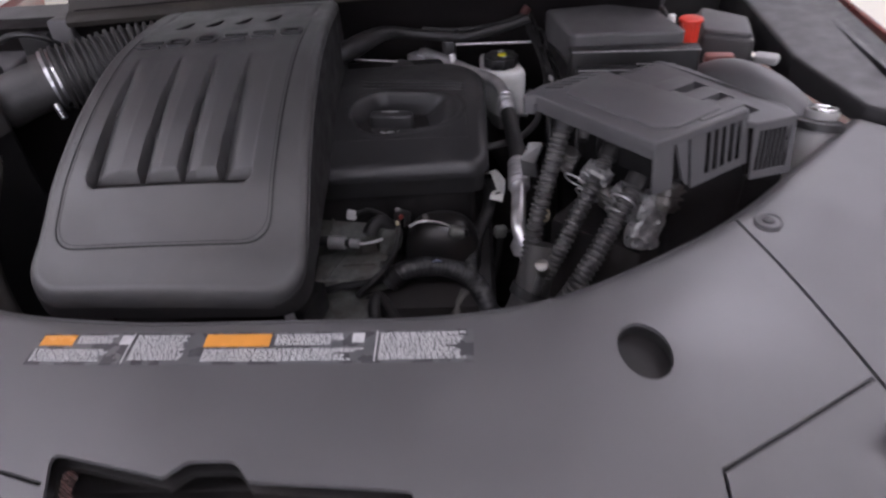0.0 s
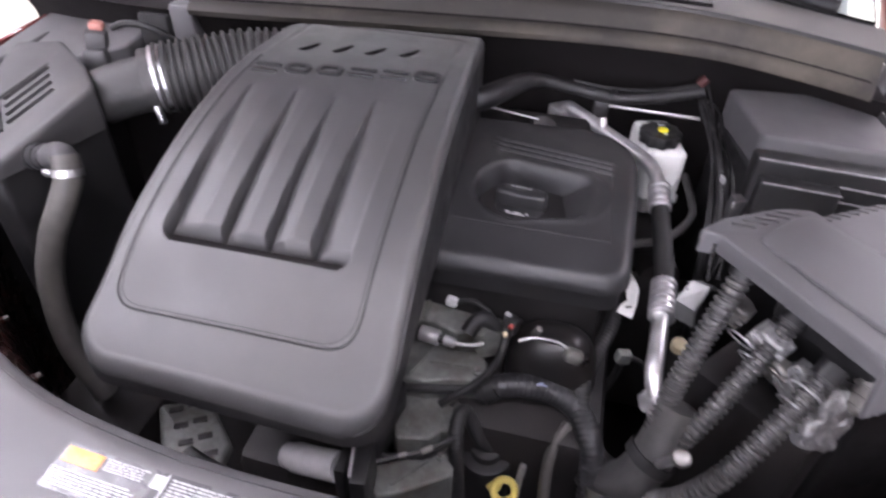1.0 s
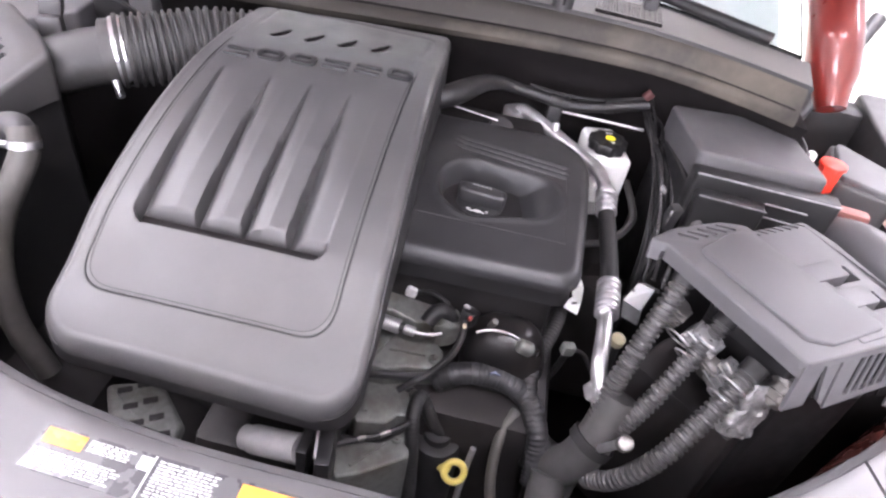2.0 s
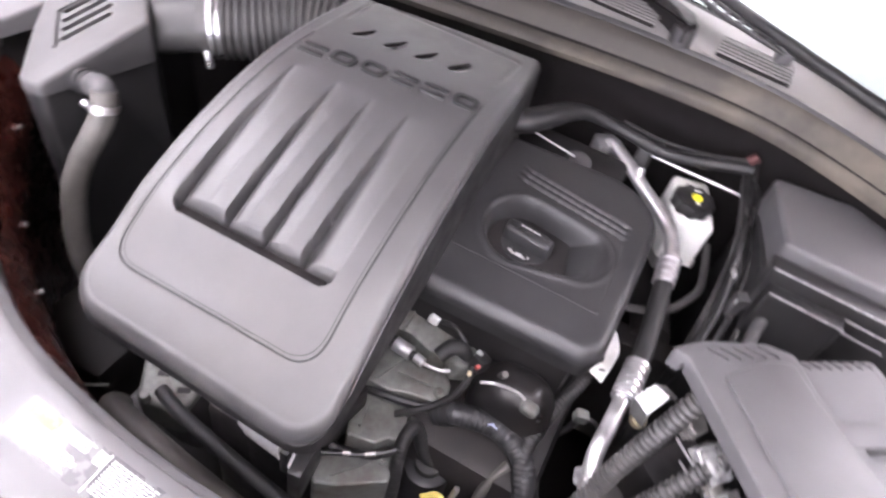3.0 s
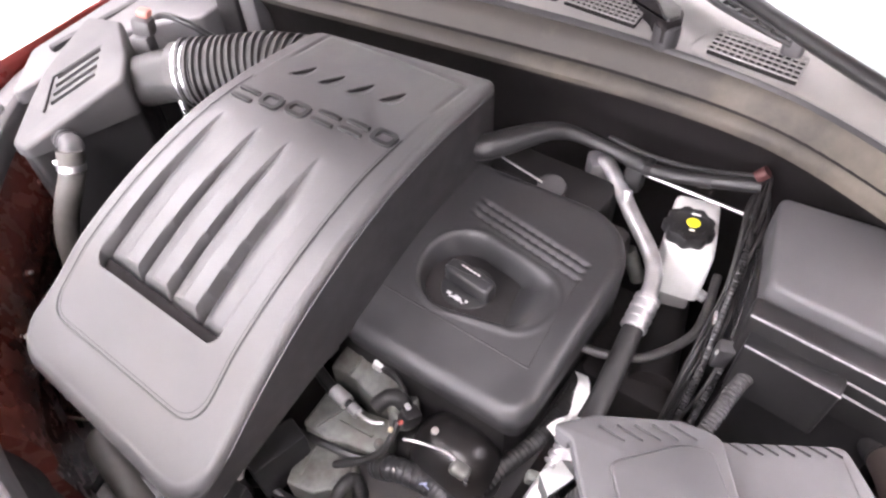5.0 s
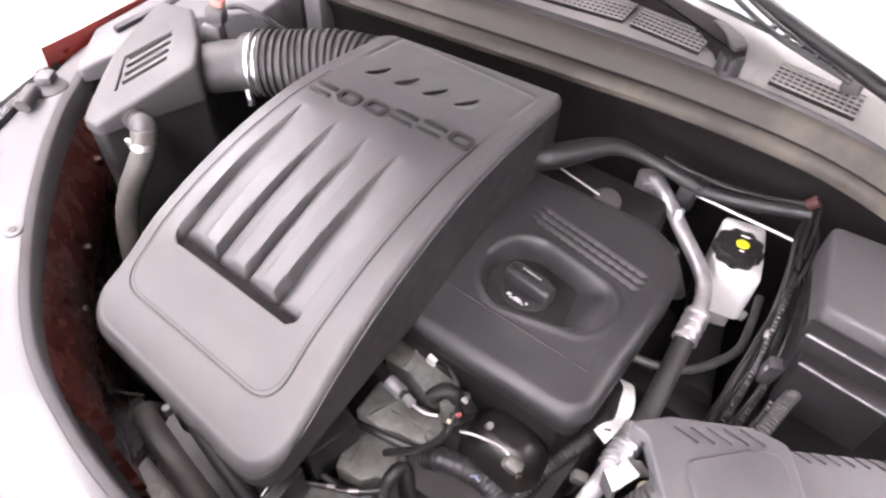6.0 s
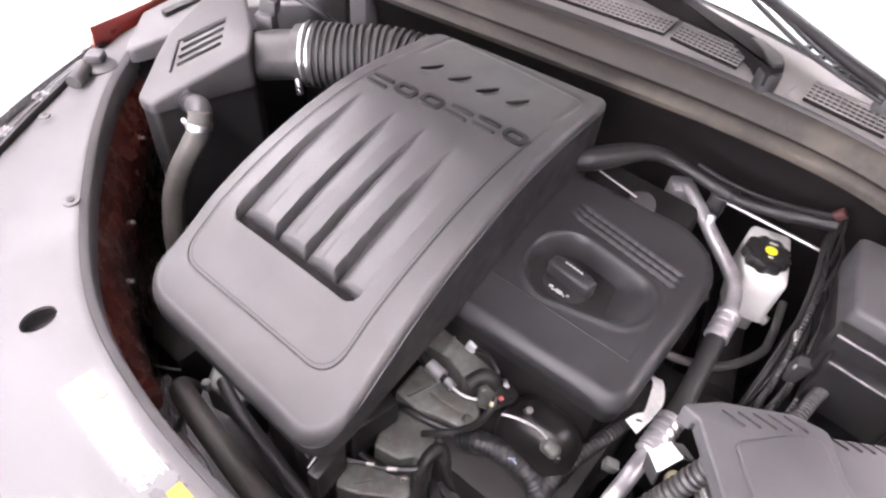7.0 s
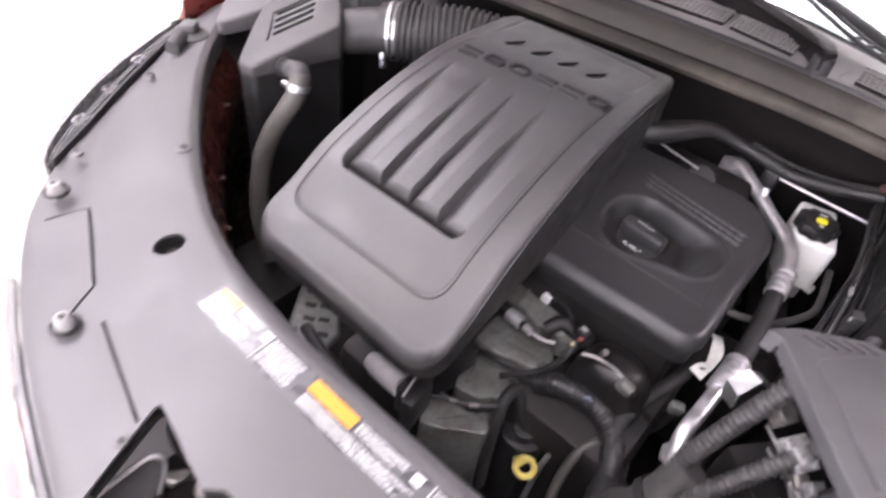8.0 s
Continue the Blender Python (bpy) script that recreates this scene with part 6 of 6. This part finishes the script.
def socket(c, size, rot, material, label, ribs=True):
    """A dented metal cable socket with raised ribs."""
    w, d, h = size
    p = part("socket", lumpy(c[0] - w, c[0] + w, c[1] - d, c[1] + d, c[2] - h, c[2] + h, 0.0040 if not ribs else 0.0028, 110 if not ribs else 75, rot=rot, cuts=13), material, so, label, smooth=ribs)
    m = Euler([radians(a) for a in rot]).to_matrix()
    for k in (-0.55, 0.0, 0.55) if ribs else ():
        o = Vector(c) + m @ Vector((0, 0, h * k))
        part("rib", box(o.x - w * 1.08, o.x + w * 1.08, o.y - d * 1.1, o.y + d * 1.1, o.z - 0.0016, o.z + 0.0016, 0.0006, rot=rot), material, p)


b = bmesh.new()
for quad in (((0.224, 0.289, 0.972), (0.234, 0.300, 0.986), (0.250, 0.292, 0.988), (0.240, 0.275, 0.974)), ((0.234, 0.300, 0.986), (0.244, 0.307, 0.982), (0.258, 0.300, 0.982), (0.250, 0.292, 0.988)), ((0.224, 0.289, 0.972), (0.240, 0.275, 0.974), (0.242, 0.272, 0.958), (0.227, 0.284, 0.955))):
    b.faces.new([b.verts.new(c) for c in quad])
bmesh.ops.remove_doubles(b, verts=b.verts[:], dist=0.0001)
bmesh.ops.solidify(b, geom=b.faces[:], thickness=0.003)
part("folded_bracket", b, M_SHEET, so, "folded bright metal bracket", smooth=False)
socket((0.366, 0.232, 0.916), (0.022, 0.011, 0.035), (-14, 22, 22), M_FOIL, "crumpled bright metal socket", False)
socket((0.312, 0.277, 0.950), (0.016, 0.010, 0.022), (25, 20, -35), M_FOIL, "dented bright metal socket")
socket((0.278, 0.296, 0.966), (0.013, 0.009, 0.016), (15, 20, -30), M_STEELDK, "dull metal socket")
socket((0.340, 0.250, 0.934), (0.015, 0.010, 0.022), (10, 25, -40), M_FOIL, "dented bright metal socket")
socket((0.326, 0.264, 0.930), (0.012, 0.008, 0.018), (25, 10, -45), M_STEELDK, "dull metal socket")
socket((0.388, 0.236, 0.946), (0.014, 0.009, 0.018), (-10, 25, 30), M_STEELDK, "dull metal socket")
for c, ax in (((0.288, 0.276, 0.948), (0.55, 0.6, 0.6)), ((0.300, 0.262, 0.936), (0.55, 0.6, 0.6)), ((0.334, 0.222, 0.952), (0.55, 0.6, 0.6)), ((0.326, 0.213, 0.940), (0.55, 0.6, 0.6))):
    part("clip", ring(c, ax, 0.0145, 0.0012, n=24, k=6), M_PIPE, so, "thin metal clip")
part("frame", box(0.27, 0.40, 0.24, 0.32, 0.62, 0.885, 0.01, rot=(0, 0, -40)), M_DARK, so)

# ribbed cable conduits
T0 = (0.230, 0.212, 0.83)


def conduit(pts, r, label):
    t = thing("cable_conduit", pts[-1], label, "conduit", "cable conduits")
    part("ribbed_tube", tube(pts, r, n=16, step=0.0014, rfun=corrugated(0.0066, 0.14)), M_COND, t)
    a, c = Vector(pts[0]), Vector(pts[1])
    part("end_collar", tube([a, a.lerp(c, 0.22)], r * 1.12, n=16), M_BLACK, t)
    return t


c1 = conduit([(0.276, 0.300, 1.020), (0.256, 0.270, 0.965), (0.237, 0.240, 0.905), (0.228, 0.222, 0.86)], 0.0112, "ribbed dusty black cable conduit")
c2 = conduit([(0.330, 0.288, 0.985), (0.300, 0.255, 0.940), (0.268, 0.222, 0.890), (0.245, 0.208, 0.85)], 0.0104, "ribbed dusty black cable conduit")
c3 = conduit([(0.352, 0.236, 0.975), (0.318, 0.200, 0.930), (0.282, 0.170, 0.880), (0.255, 0.170, 0.83), (0.235, 0.19, 0.79)], 0.0112, "ribbed dusty black cable conduit")
trunk = thing("cable_bundle", (0.21, 0.22, 0.70), "thick taped black cable bundle", "cable")
part("sleeve", tube([(0.245, 0.235, 0.885), (0.236, 0.216, 0.845), (0.222, 0.205, 0.80), (0.205, 0.215, 0.765), (0.18, 0.245, 0.745), (0.17, 0.28, 0.73)], 0.024, n=18, rfun=lambda s, u: 0.85 + 0.25 * u), M_COND, trunk)
part("tape", band((0.231, 0.211, 0.828), (-0.4, -0.35, -0.8), 0.0235, 0.012, 0.002), M_RUBBER, trunk)
part("branch", tube([(0.205, 0.215, 0.765), (0.17, 0.235, 0.80), (0.158, 0.27, 0.825), (0.165, 0.31, 0.84), (0.184, 0.38, 0.842), (0.186, 0.45, 0.842)], 0.0095, n=14, step=0.0016, rfun=corrugated(0.006, 0.06)), M_RUBBER, trunk)
part("branch", tube([(0.18, 0.245, 0.745), (0.13, 0.24, 0.73), (0.085, 0.235, 0.745), (0.060, 0.222, 0.775), (0.038, 0.228, 0.812), (0.034, 0.204, 0.808), (0.042, 0.18, 0.76), (0.05, 0.17, 0.66)], 0.0085, n=12, step=0.0016, rfun=corrugated(0.005, 0.05)), M_RUBBER, trunk)
part("drop", tube([(0.20, 0.20, 0.77), (0.20, 0.14, 0.70), (0.21, 0.10, 0.60)], 0.022, n=16), M_COND, trunk)
sb = thing("cable_lug", (0.248, 0.175, 0.88), "bright metal cable lug between the conduits", "connector")
part("lug", disc((0.240, 0.160, 0.905), (-0.2, -0.6, 0.9), 0.008, 0.022, n=16, bevel=0.004), M_STEELDK, sb)
part("stem", tube([(0.240, 0.160, 0.908), (0.236, 0.196, 0.84)], 0.005, n=8), M_PIPE, sb)
part("clamp", lumpy(0.212, 0.232, 0.232, 0.250, 0.868, 0.888, 0.004, 90, rot=(20, 10, 35), cuts=6), M_PIPE, sb, "bright cable clamp")
wb = thing("washer_bottle", (0.23, 0.11, 0.62), "pale plastic bottle low behind the shield", "bottle")
part("body", box(0.20, 0.27, 0.085, 0.13, 0.60, 0.76, 0.016, 3, rot=(0, 20, 20)), M_TANK, wb)

# ---- small things on the block ----
ff = thing("fuel_fitting", (-0.01, 0.295, 0.84), "bright metal fuel line fitting and bent pipe", "pipe")
part("stub", tube([(-0.0690, 0.2895, 0.868), (-0.0600, 0.2875, 0.868)], 0.0062, n=12), M_FOIL, ff)
part("body", tube([(-0.0600, 0.2875, 0.868), (-0.044, 0.2830, 0.867), (-0.028, 0.2790, 0.866)], 0.0072, n=12), M_BLACK, ff, "black plastic coupling body")
part("coupling", tube([(-0.0270, 0.2790, 0.866), (-0.0050, 0.2765, 0.866)], 0.0088, n=14), M_PIPE, ff)
part("collar", tube([(-0.0050, 0.2765, 0.866), (0.0015, 0.2755, 0.866)], 0.0050, n=12), M_BLACK, ff)
part("collar", tube([(0.0015, 0.2755, 0.866), (0.0130, 0.2735, 0.866)], 0.0060, n=12), M_PIPE, ff)
part("pipe", tube([(0.012, 0.2735, 0.866), (0.022, 0.2725, 0.867), (0.034, 0.274, 0.868), (0.044, 0.280, 0.868)], 0.0020, n=10), M_PIPE, ff)
part("rubber_hose", tube([(0.024, 0.292, 0.866), (0.032, 0.304, 0.876), (0.044, 0.310, 0.874), (0.054, 0.308, 0.858)], 0.0095, n=14), M_RUBBER, ff)
wcn = thing("white_connector", (-0.003, 0.329, 0.868), "small off-white electrical connector", "connector")
part("shell", box(-0.010, 0.004, 0.324, 0.334, 0.868, 0.882, 0.003, rot=(0, 20, 10)), M_PRINT, wcn)
part("wire", tube([(0.002, 0.328, 0.876), (0.022, 0.328, 0.882), (0.045, 0.318, 0.878)], 0.003, n=8), M_BLACK, wcn)
cn = thing("coil_connector", (0.07, 0.283, 0.87), "dark plug with red and yellow locks on a cable", "connector")
part("plug", box(0.062, 0.080, 0.284, 0.304, 0.880, 0.900, 0.004, rot=(-20, 0, -25)), M_BLACK, cn)
part("red_lock", box(0.0690, 0.0745, 0.2765, 0.2825, 0.899, 0.905, 0.002, rot=(0, 20, -25)), mat("dull_red_plastic", (0.30, 0.055, 0.045), 0.45), cn, "red locking tab")
part("yellow_lock", box(0.0655, 0.0700, 0.2655, 0.2705, 0.898, 0.903, 0.0015, rot=(0, 0, 20)), M_TAN, cn, "yellow locking tab")
part("clip", box(0.062, 0.070, 0.295, 0.301, 0.898, 0.903, 0.002, rot=(0, 0, -25)), M_TANK, cn)
part("cable", tube([(0.066, 0.281, 0.896), (0.068, 0.268, 0.886), (0.062, 0.256, 0.866), (0.046, 0.247, 0.842), (0.030, 0.236, 0.832), (0.01, 0.228, 0.815)], 0.0042, n=10), M_RUBBER, cn)
hs = thing("heat_shield", (0.11, 0.285, 0.78), "shiny dark metal heat shield with a bright rim", "heat shield")
dome = bmesh.new()
bmesh.ops.create_uvsphere(dome, u_segments=32, v_segments=16, radius=1)
for v in dome.verts:
    v.co = Vector((0.120 + 0.052 * math.copysign(abs(v.co.x) ** 0.75, v.co.x), 0.306 + 0.038 * math.copysign(abs(v.co.y) ** 0.75, v.co.y), 0.822 + 0.062 * v.co.z))
part("dome", dome, mat("sooty_black_metal", (0.014, 0.013, 0.013), 0.36, 0.2, vary=0.3, scale=40, stain=0.3, stain_color=(0.07, 0.05, 0.04)), hs)
part("rim", tube([(0.082, 0.270, 0.893), (0.094, 0.273, 0.898), (0.110, 0.281, 0.892), (0.124, 0.287, 0.884), (0.136, 0.287, 0.877)], 0.0017, n=10), M_PIPE, hs, "bright rolled rim")
part("tab", box(0.130, 0.152, 0.276, 0.292, 0.864, 0.880, 0.006, 3, rot=(0, 22, 8)), M_CAST, hs)
part("stud", disc((0.097, 0.300, 0.876), (0.3, -0.2, 1), 0.0045, 0.015, n=6, bevel=0.001), M_STEELDK, hs)
part("stud", disc((0.154, 0.276, 0.872), (0, 0, 1), 0.003, 0.010, n=6, bevel=0.001), M_CHROME, hs)
part("stud", disc((0.158, 0.364, 0.84), (0.2, -0.3, 1), 0.0045, 0.012, n=10, bevel=0.001), M_PIPE, hs)
part("stud", disc((0.156, 0.342, 0.84), (0.2, -0.3, 1), 0.005, 0.010, n=10, bevel=0.001), M_PIPE, hs)
tg = thing("paper_tag", (0.19, 0.42, 0.83), "crumpled white paper tag on a cable", "tag")
b = bmesh.new()
pts = [(0.184, 0.464, 0.852), (0.192, 0.452, 0.862), (0.199, 0.436, 0.864), (0.203, 0.420, 0.860), (0.203, 0.404, 0.858), (0.199, 0.390, 0.862), (0.195, 0.378, 0.858)]
rows = []
for i, p in enumerate(smooth_path(pts, 0.004)):
    w = Vector((0.0074 - 0.0015 * math.sin(i * 0.5), 0.001 - 0.004 * (i > 14), 0.0024 * math.sin(i * 0.55)))
    rows.append([b.verts.new(p - w), b.verts.new(p + w), b.verts.new(p + w - Vector((0, 0, 0.0012))), b.verts.new(p - w - Vector((0, 0, 0.0012)))])
for p, q in zip(rows, rows[1:]):
    for k in range(4):
        b.faces.new((p[k], q[k], q[(k + 1) % 4], p[(k + 1) % 4]))
part("strip", b, M_TAPE, tg)
part("mark", box(0.195, 0.202, 0.3870, 0.3888, 0.8625, 0.8640, 0, rot=(0, 0, 25)), M_BLACK, tg)
ds = thing("dipstick", (0.094, 0.19, 0.546), "yellow ring-handled oil dipstick", "dipstick")
part("loop", ring((0.094, 0.191, 0.738), (0.144, -0.75, 0.646), 0.0120, 0.0044, n=28), M_YELLOW, ds)
part("neck", tube([(0.084, 0.197, 0.732), (0.078, 0.203, 0.728)], 0.0085, n=14), M_YELLOW, ds)
part("stem", tube([(0.087, 0.205, 0.728), (0.079, 0.215, 0.696), (0.074, 0.225, 0.556)], 0.0045, n=10), M_YELLOW, ds)
part("guide", tube([(0.11, 0.212, 0.761), (0.107, 0.205, 0.716), (0.104, 0.2, 0.556)], 0.0038, n=8), M_PIPE, ds)
of = thing("oil_filter_housing", (0.066, 0.226, 0.56), "round black oil filter housing", "housing")
part("body", disc((0.066, 0.226, 0.56), (0, 0, 1), 0.031, 0.190, n=32, bevel=0.008), M_BLACK, of)
part("cap", disc((0.066, 0.226, 0.748), (0, 0, 1), 0.018, 0.012, n=24, bevel=0.004), M_RUBBER, of)
part("nut", disc((0.066, 0.226, 0.758), (0, 0, 1), 0.007, 0.008, n=6, bevel=0.001), M_BLACK, of)
bh = thing("breather_hose", (0.17, 0.21, 0.7), "smooth shiny black rubber hose across the castings", "hose")
part("hose", tube([(0.050, 0.254, 0.815), (0.066, 0.256, 0.830), (0.095, 0.264, 0.832), (0.128, 0.268, 0.826), (0.160, 0.258, 0.812), (0.178, 0.230, 0.79), (0.185, 0.20, 0.74)], 0.0135, n=18, step=0.0016, rfun=corrugated(0.006, 0.035)), M_VALVE, bh)
part("paint_mark", box(0.108, 0.116, 0.258, 0.2598, 0.8450, 0.8466, 0, rot=(0, 0, 40)), M_BLUE, bh, "small pale blue paint tick")
part("paint_mark", box(0.112, 0.120, 0.2575, 0.2590, 0.8448, 0.8464, 0, rot=(0, 0, -10)), M_BLUE, bh, "small pale blue paint tick")
part("cuff", tube([(0.056, 0.255, 0.821), (0.068, 0.2565, 0.831)], 0.0148, n=18), M_RUBBER, bh)
lp = thing("cable_loop", (0.13, 0.2, 0.7), "looped black cable low beside the engine", "cable")
part("cable", tube([(0.150, 0.25, 0.80), (0.137, 0.225, 0.785), (0.137, 0.195, 0.74), (0.15, 0.17, 0.68), (0.15, 0.15, 0.6)], 0.0065, n=10), M_HOSE, lp)

al = thing("alternator", (-0.26, 0.16, 0.6), "grey finned alternator below the engine cover", "alternator")
part("body", disc((-0.265, 0.140, 0.655), (0, 1, 0), 0.056, 0.10, n=32, bevel=0.012), M_DARK, al)
shell = part("shell", prism(rounded([(-0.292, 0.120), (-0.232, 0.134), (-0.236, 0.180), (-0.292, 0.232), (-0.355, 0.208)], 0.010), 0.66, 0.716, 0.008, 3), M_CAST, al, "dusty grey cast shell")
for i in range(2):
    for k in range(4):
        c = Vector((-0.262, 0.146)).lerp(Vector((-0.318, 0.205)), k / 3) + Vector((0.018, 0.014)) * i + Vector((-0.008, 0.0))
        # slots put in as dark blocks for the shade inside them
        part("slot", box(c.x - 0.0085, c.x + 0.0085, c.y - 0.0042, c.y + 0.0042, 0.708, 0.7172, 0.001, rot=(0, 0, 30)), M_DARK, shell, "dark block for the shade in a vent slot")

sw = thing("sensor_cylinder", (-0.11, 0.155, 0.74), "pale grey cylinder below the engine cover", "sensor")
part("body", tube([(-0.145, 0.156, 0.762), (-0.108, 0.148, 0.776), (-0.074, 0.141, 0.790)], 0.0165, n=20, rfun=lambda s, u: 0.85 if u < 0.12 else 1.0), M_PALE, sw)
part("clip", box(-0.074, -0.062, 0.122, 0.160, 0.765, 0.815, 0.003), M_BLACK, sw)
part("bracket", box(-0.15, -0.07, 0.15, 0.20, 0.62, 0.765, 0.006), M_DARK, sw)
part("lead", tube([(-0.075, 0.16, 0.775), (-0.055, 0.17, 0.785), (-0.03, 0.175, 0.775), (0.0, 0.182, 0.778), (0.035, 0.20, 0.80)], 0.0055, n=10), M_BLACK, sw)
ra = thing("radiator_hose", (-0.2, 0.09, 0.7), "thick dusty radiator hose behind the shield", "hose")
part("hose", tube([(-0.312, 0.108, 0.695), (-0.298, 0.094, 0.732), (-0.268, 0.086, 0.745), (-0.18, 0.074, 0.748), (-0.10, 0.066, 0.75), (0.0, 0.062, 0.74)], 0.0165, n=20), M_HOSE, ra)
part("thin_hose", tube([(-0.255, 0.132, 0.755), (-0.20, 0.117, 0.760), (-0.07, 0.099, 0.765), (0.03, 0.090, 0.765)], 0.0090, n=12), M_RUBBER, ra)
part("clip", disc((-0.255, 0.11, 0.765), (0, 0, 1), 0.006, 0.014, n=12), M_CAST, ra)
# pale block added in place of the lit floor showing through a gap
fl = thing("floor_glimpse", (-0.27, 0.055, 0.64), "pale block standing in for lit floor seen through a gap", "pad")
part("strap", box(-0.278, -0.268, 0.030, 0.085, 0.696, 0.7035, 0.002, rot=(0, 0, 25)), M_BLACK, fl, "black strap")
part("pad", prism(rounded([(-0.266, 0.041), (-0.194, 0.032), (-0.18, 0.052), (-0.211, 0.06), (-0.269, 0.064)], 0.004), 0.640, 0.70, 0.004), M_TAPE, fl)
cd = thing("hose_bracket", (-0.40, 0.13, 0.7), "small dark clips and a rod at the bay's side", "bracket")
part("rod", tube([(-0.352, 0.086, 0.745), (-0.333, 0.094, 0.748), (-0.312, 0.106, 0.750)], 0.0022, n=8), M_CAST, cd)
part("stud", disc((-0.352, 0.075, 0.75), (-0.3, 0.2, 1), 0.011, 0.03, n=16, bevel=0.004), M_BOX, cd)
part("shelf", box(-0.50, -0.36, 0.12, 0.30, 0.60, 0.70, 0.01), M_DARK, cd)

wbr = thing("metal_bracket", (-0.04, 0.15, 0.80), "bent bright metal bracket below the cover's corner", "bracket")
part("plate", lumpy(-0.063, -0.048, 0.148, 0.164, 0.844, 0.850, 0.003, 60, rot=(10, 20, 28)), M_PIPE, wbr)
part("edge", tube([(-0.046, 0.102, 0.846), (-0.052, 0.130, 0.848), (-0.056, 0.152, 0.848)], 0.0014, n=8), M_PIPE, wbr)
part("leg", box(-0.050, -0.034, 0.100, 0.150, 0.78, 0.840, 0.003, rot=(0, 0, 8)), M_BLACK, wbr, "black clip body")
adj = thing("headlamp_adjuster", (-0.69, 0.26, 0.96), "grey plastic headlamp adjuster clip in the shield", "clip")
part("well", disc((-0.695, 0.285, 0.962), (0, 0, 1), 0.026, 0.010, n=24, bevel=0.004), M_BLACK, adj)
part("knob", tube([(-0.668, 0.232, 0.975), (-0.690, 0.262, 0.980)], 0.011, n=12), M_BOX, adj)
part("tab", box(-0.724, -0.700, 0.278, 0.304, 0.968, 0.984, 0.004, rot=(0, 0, 40)), M_SHIELD, adj)
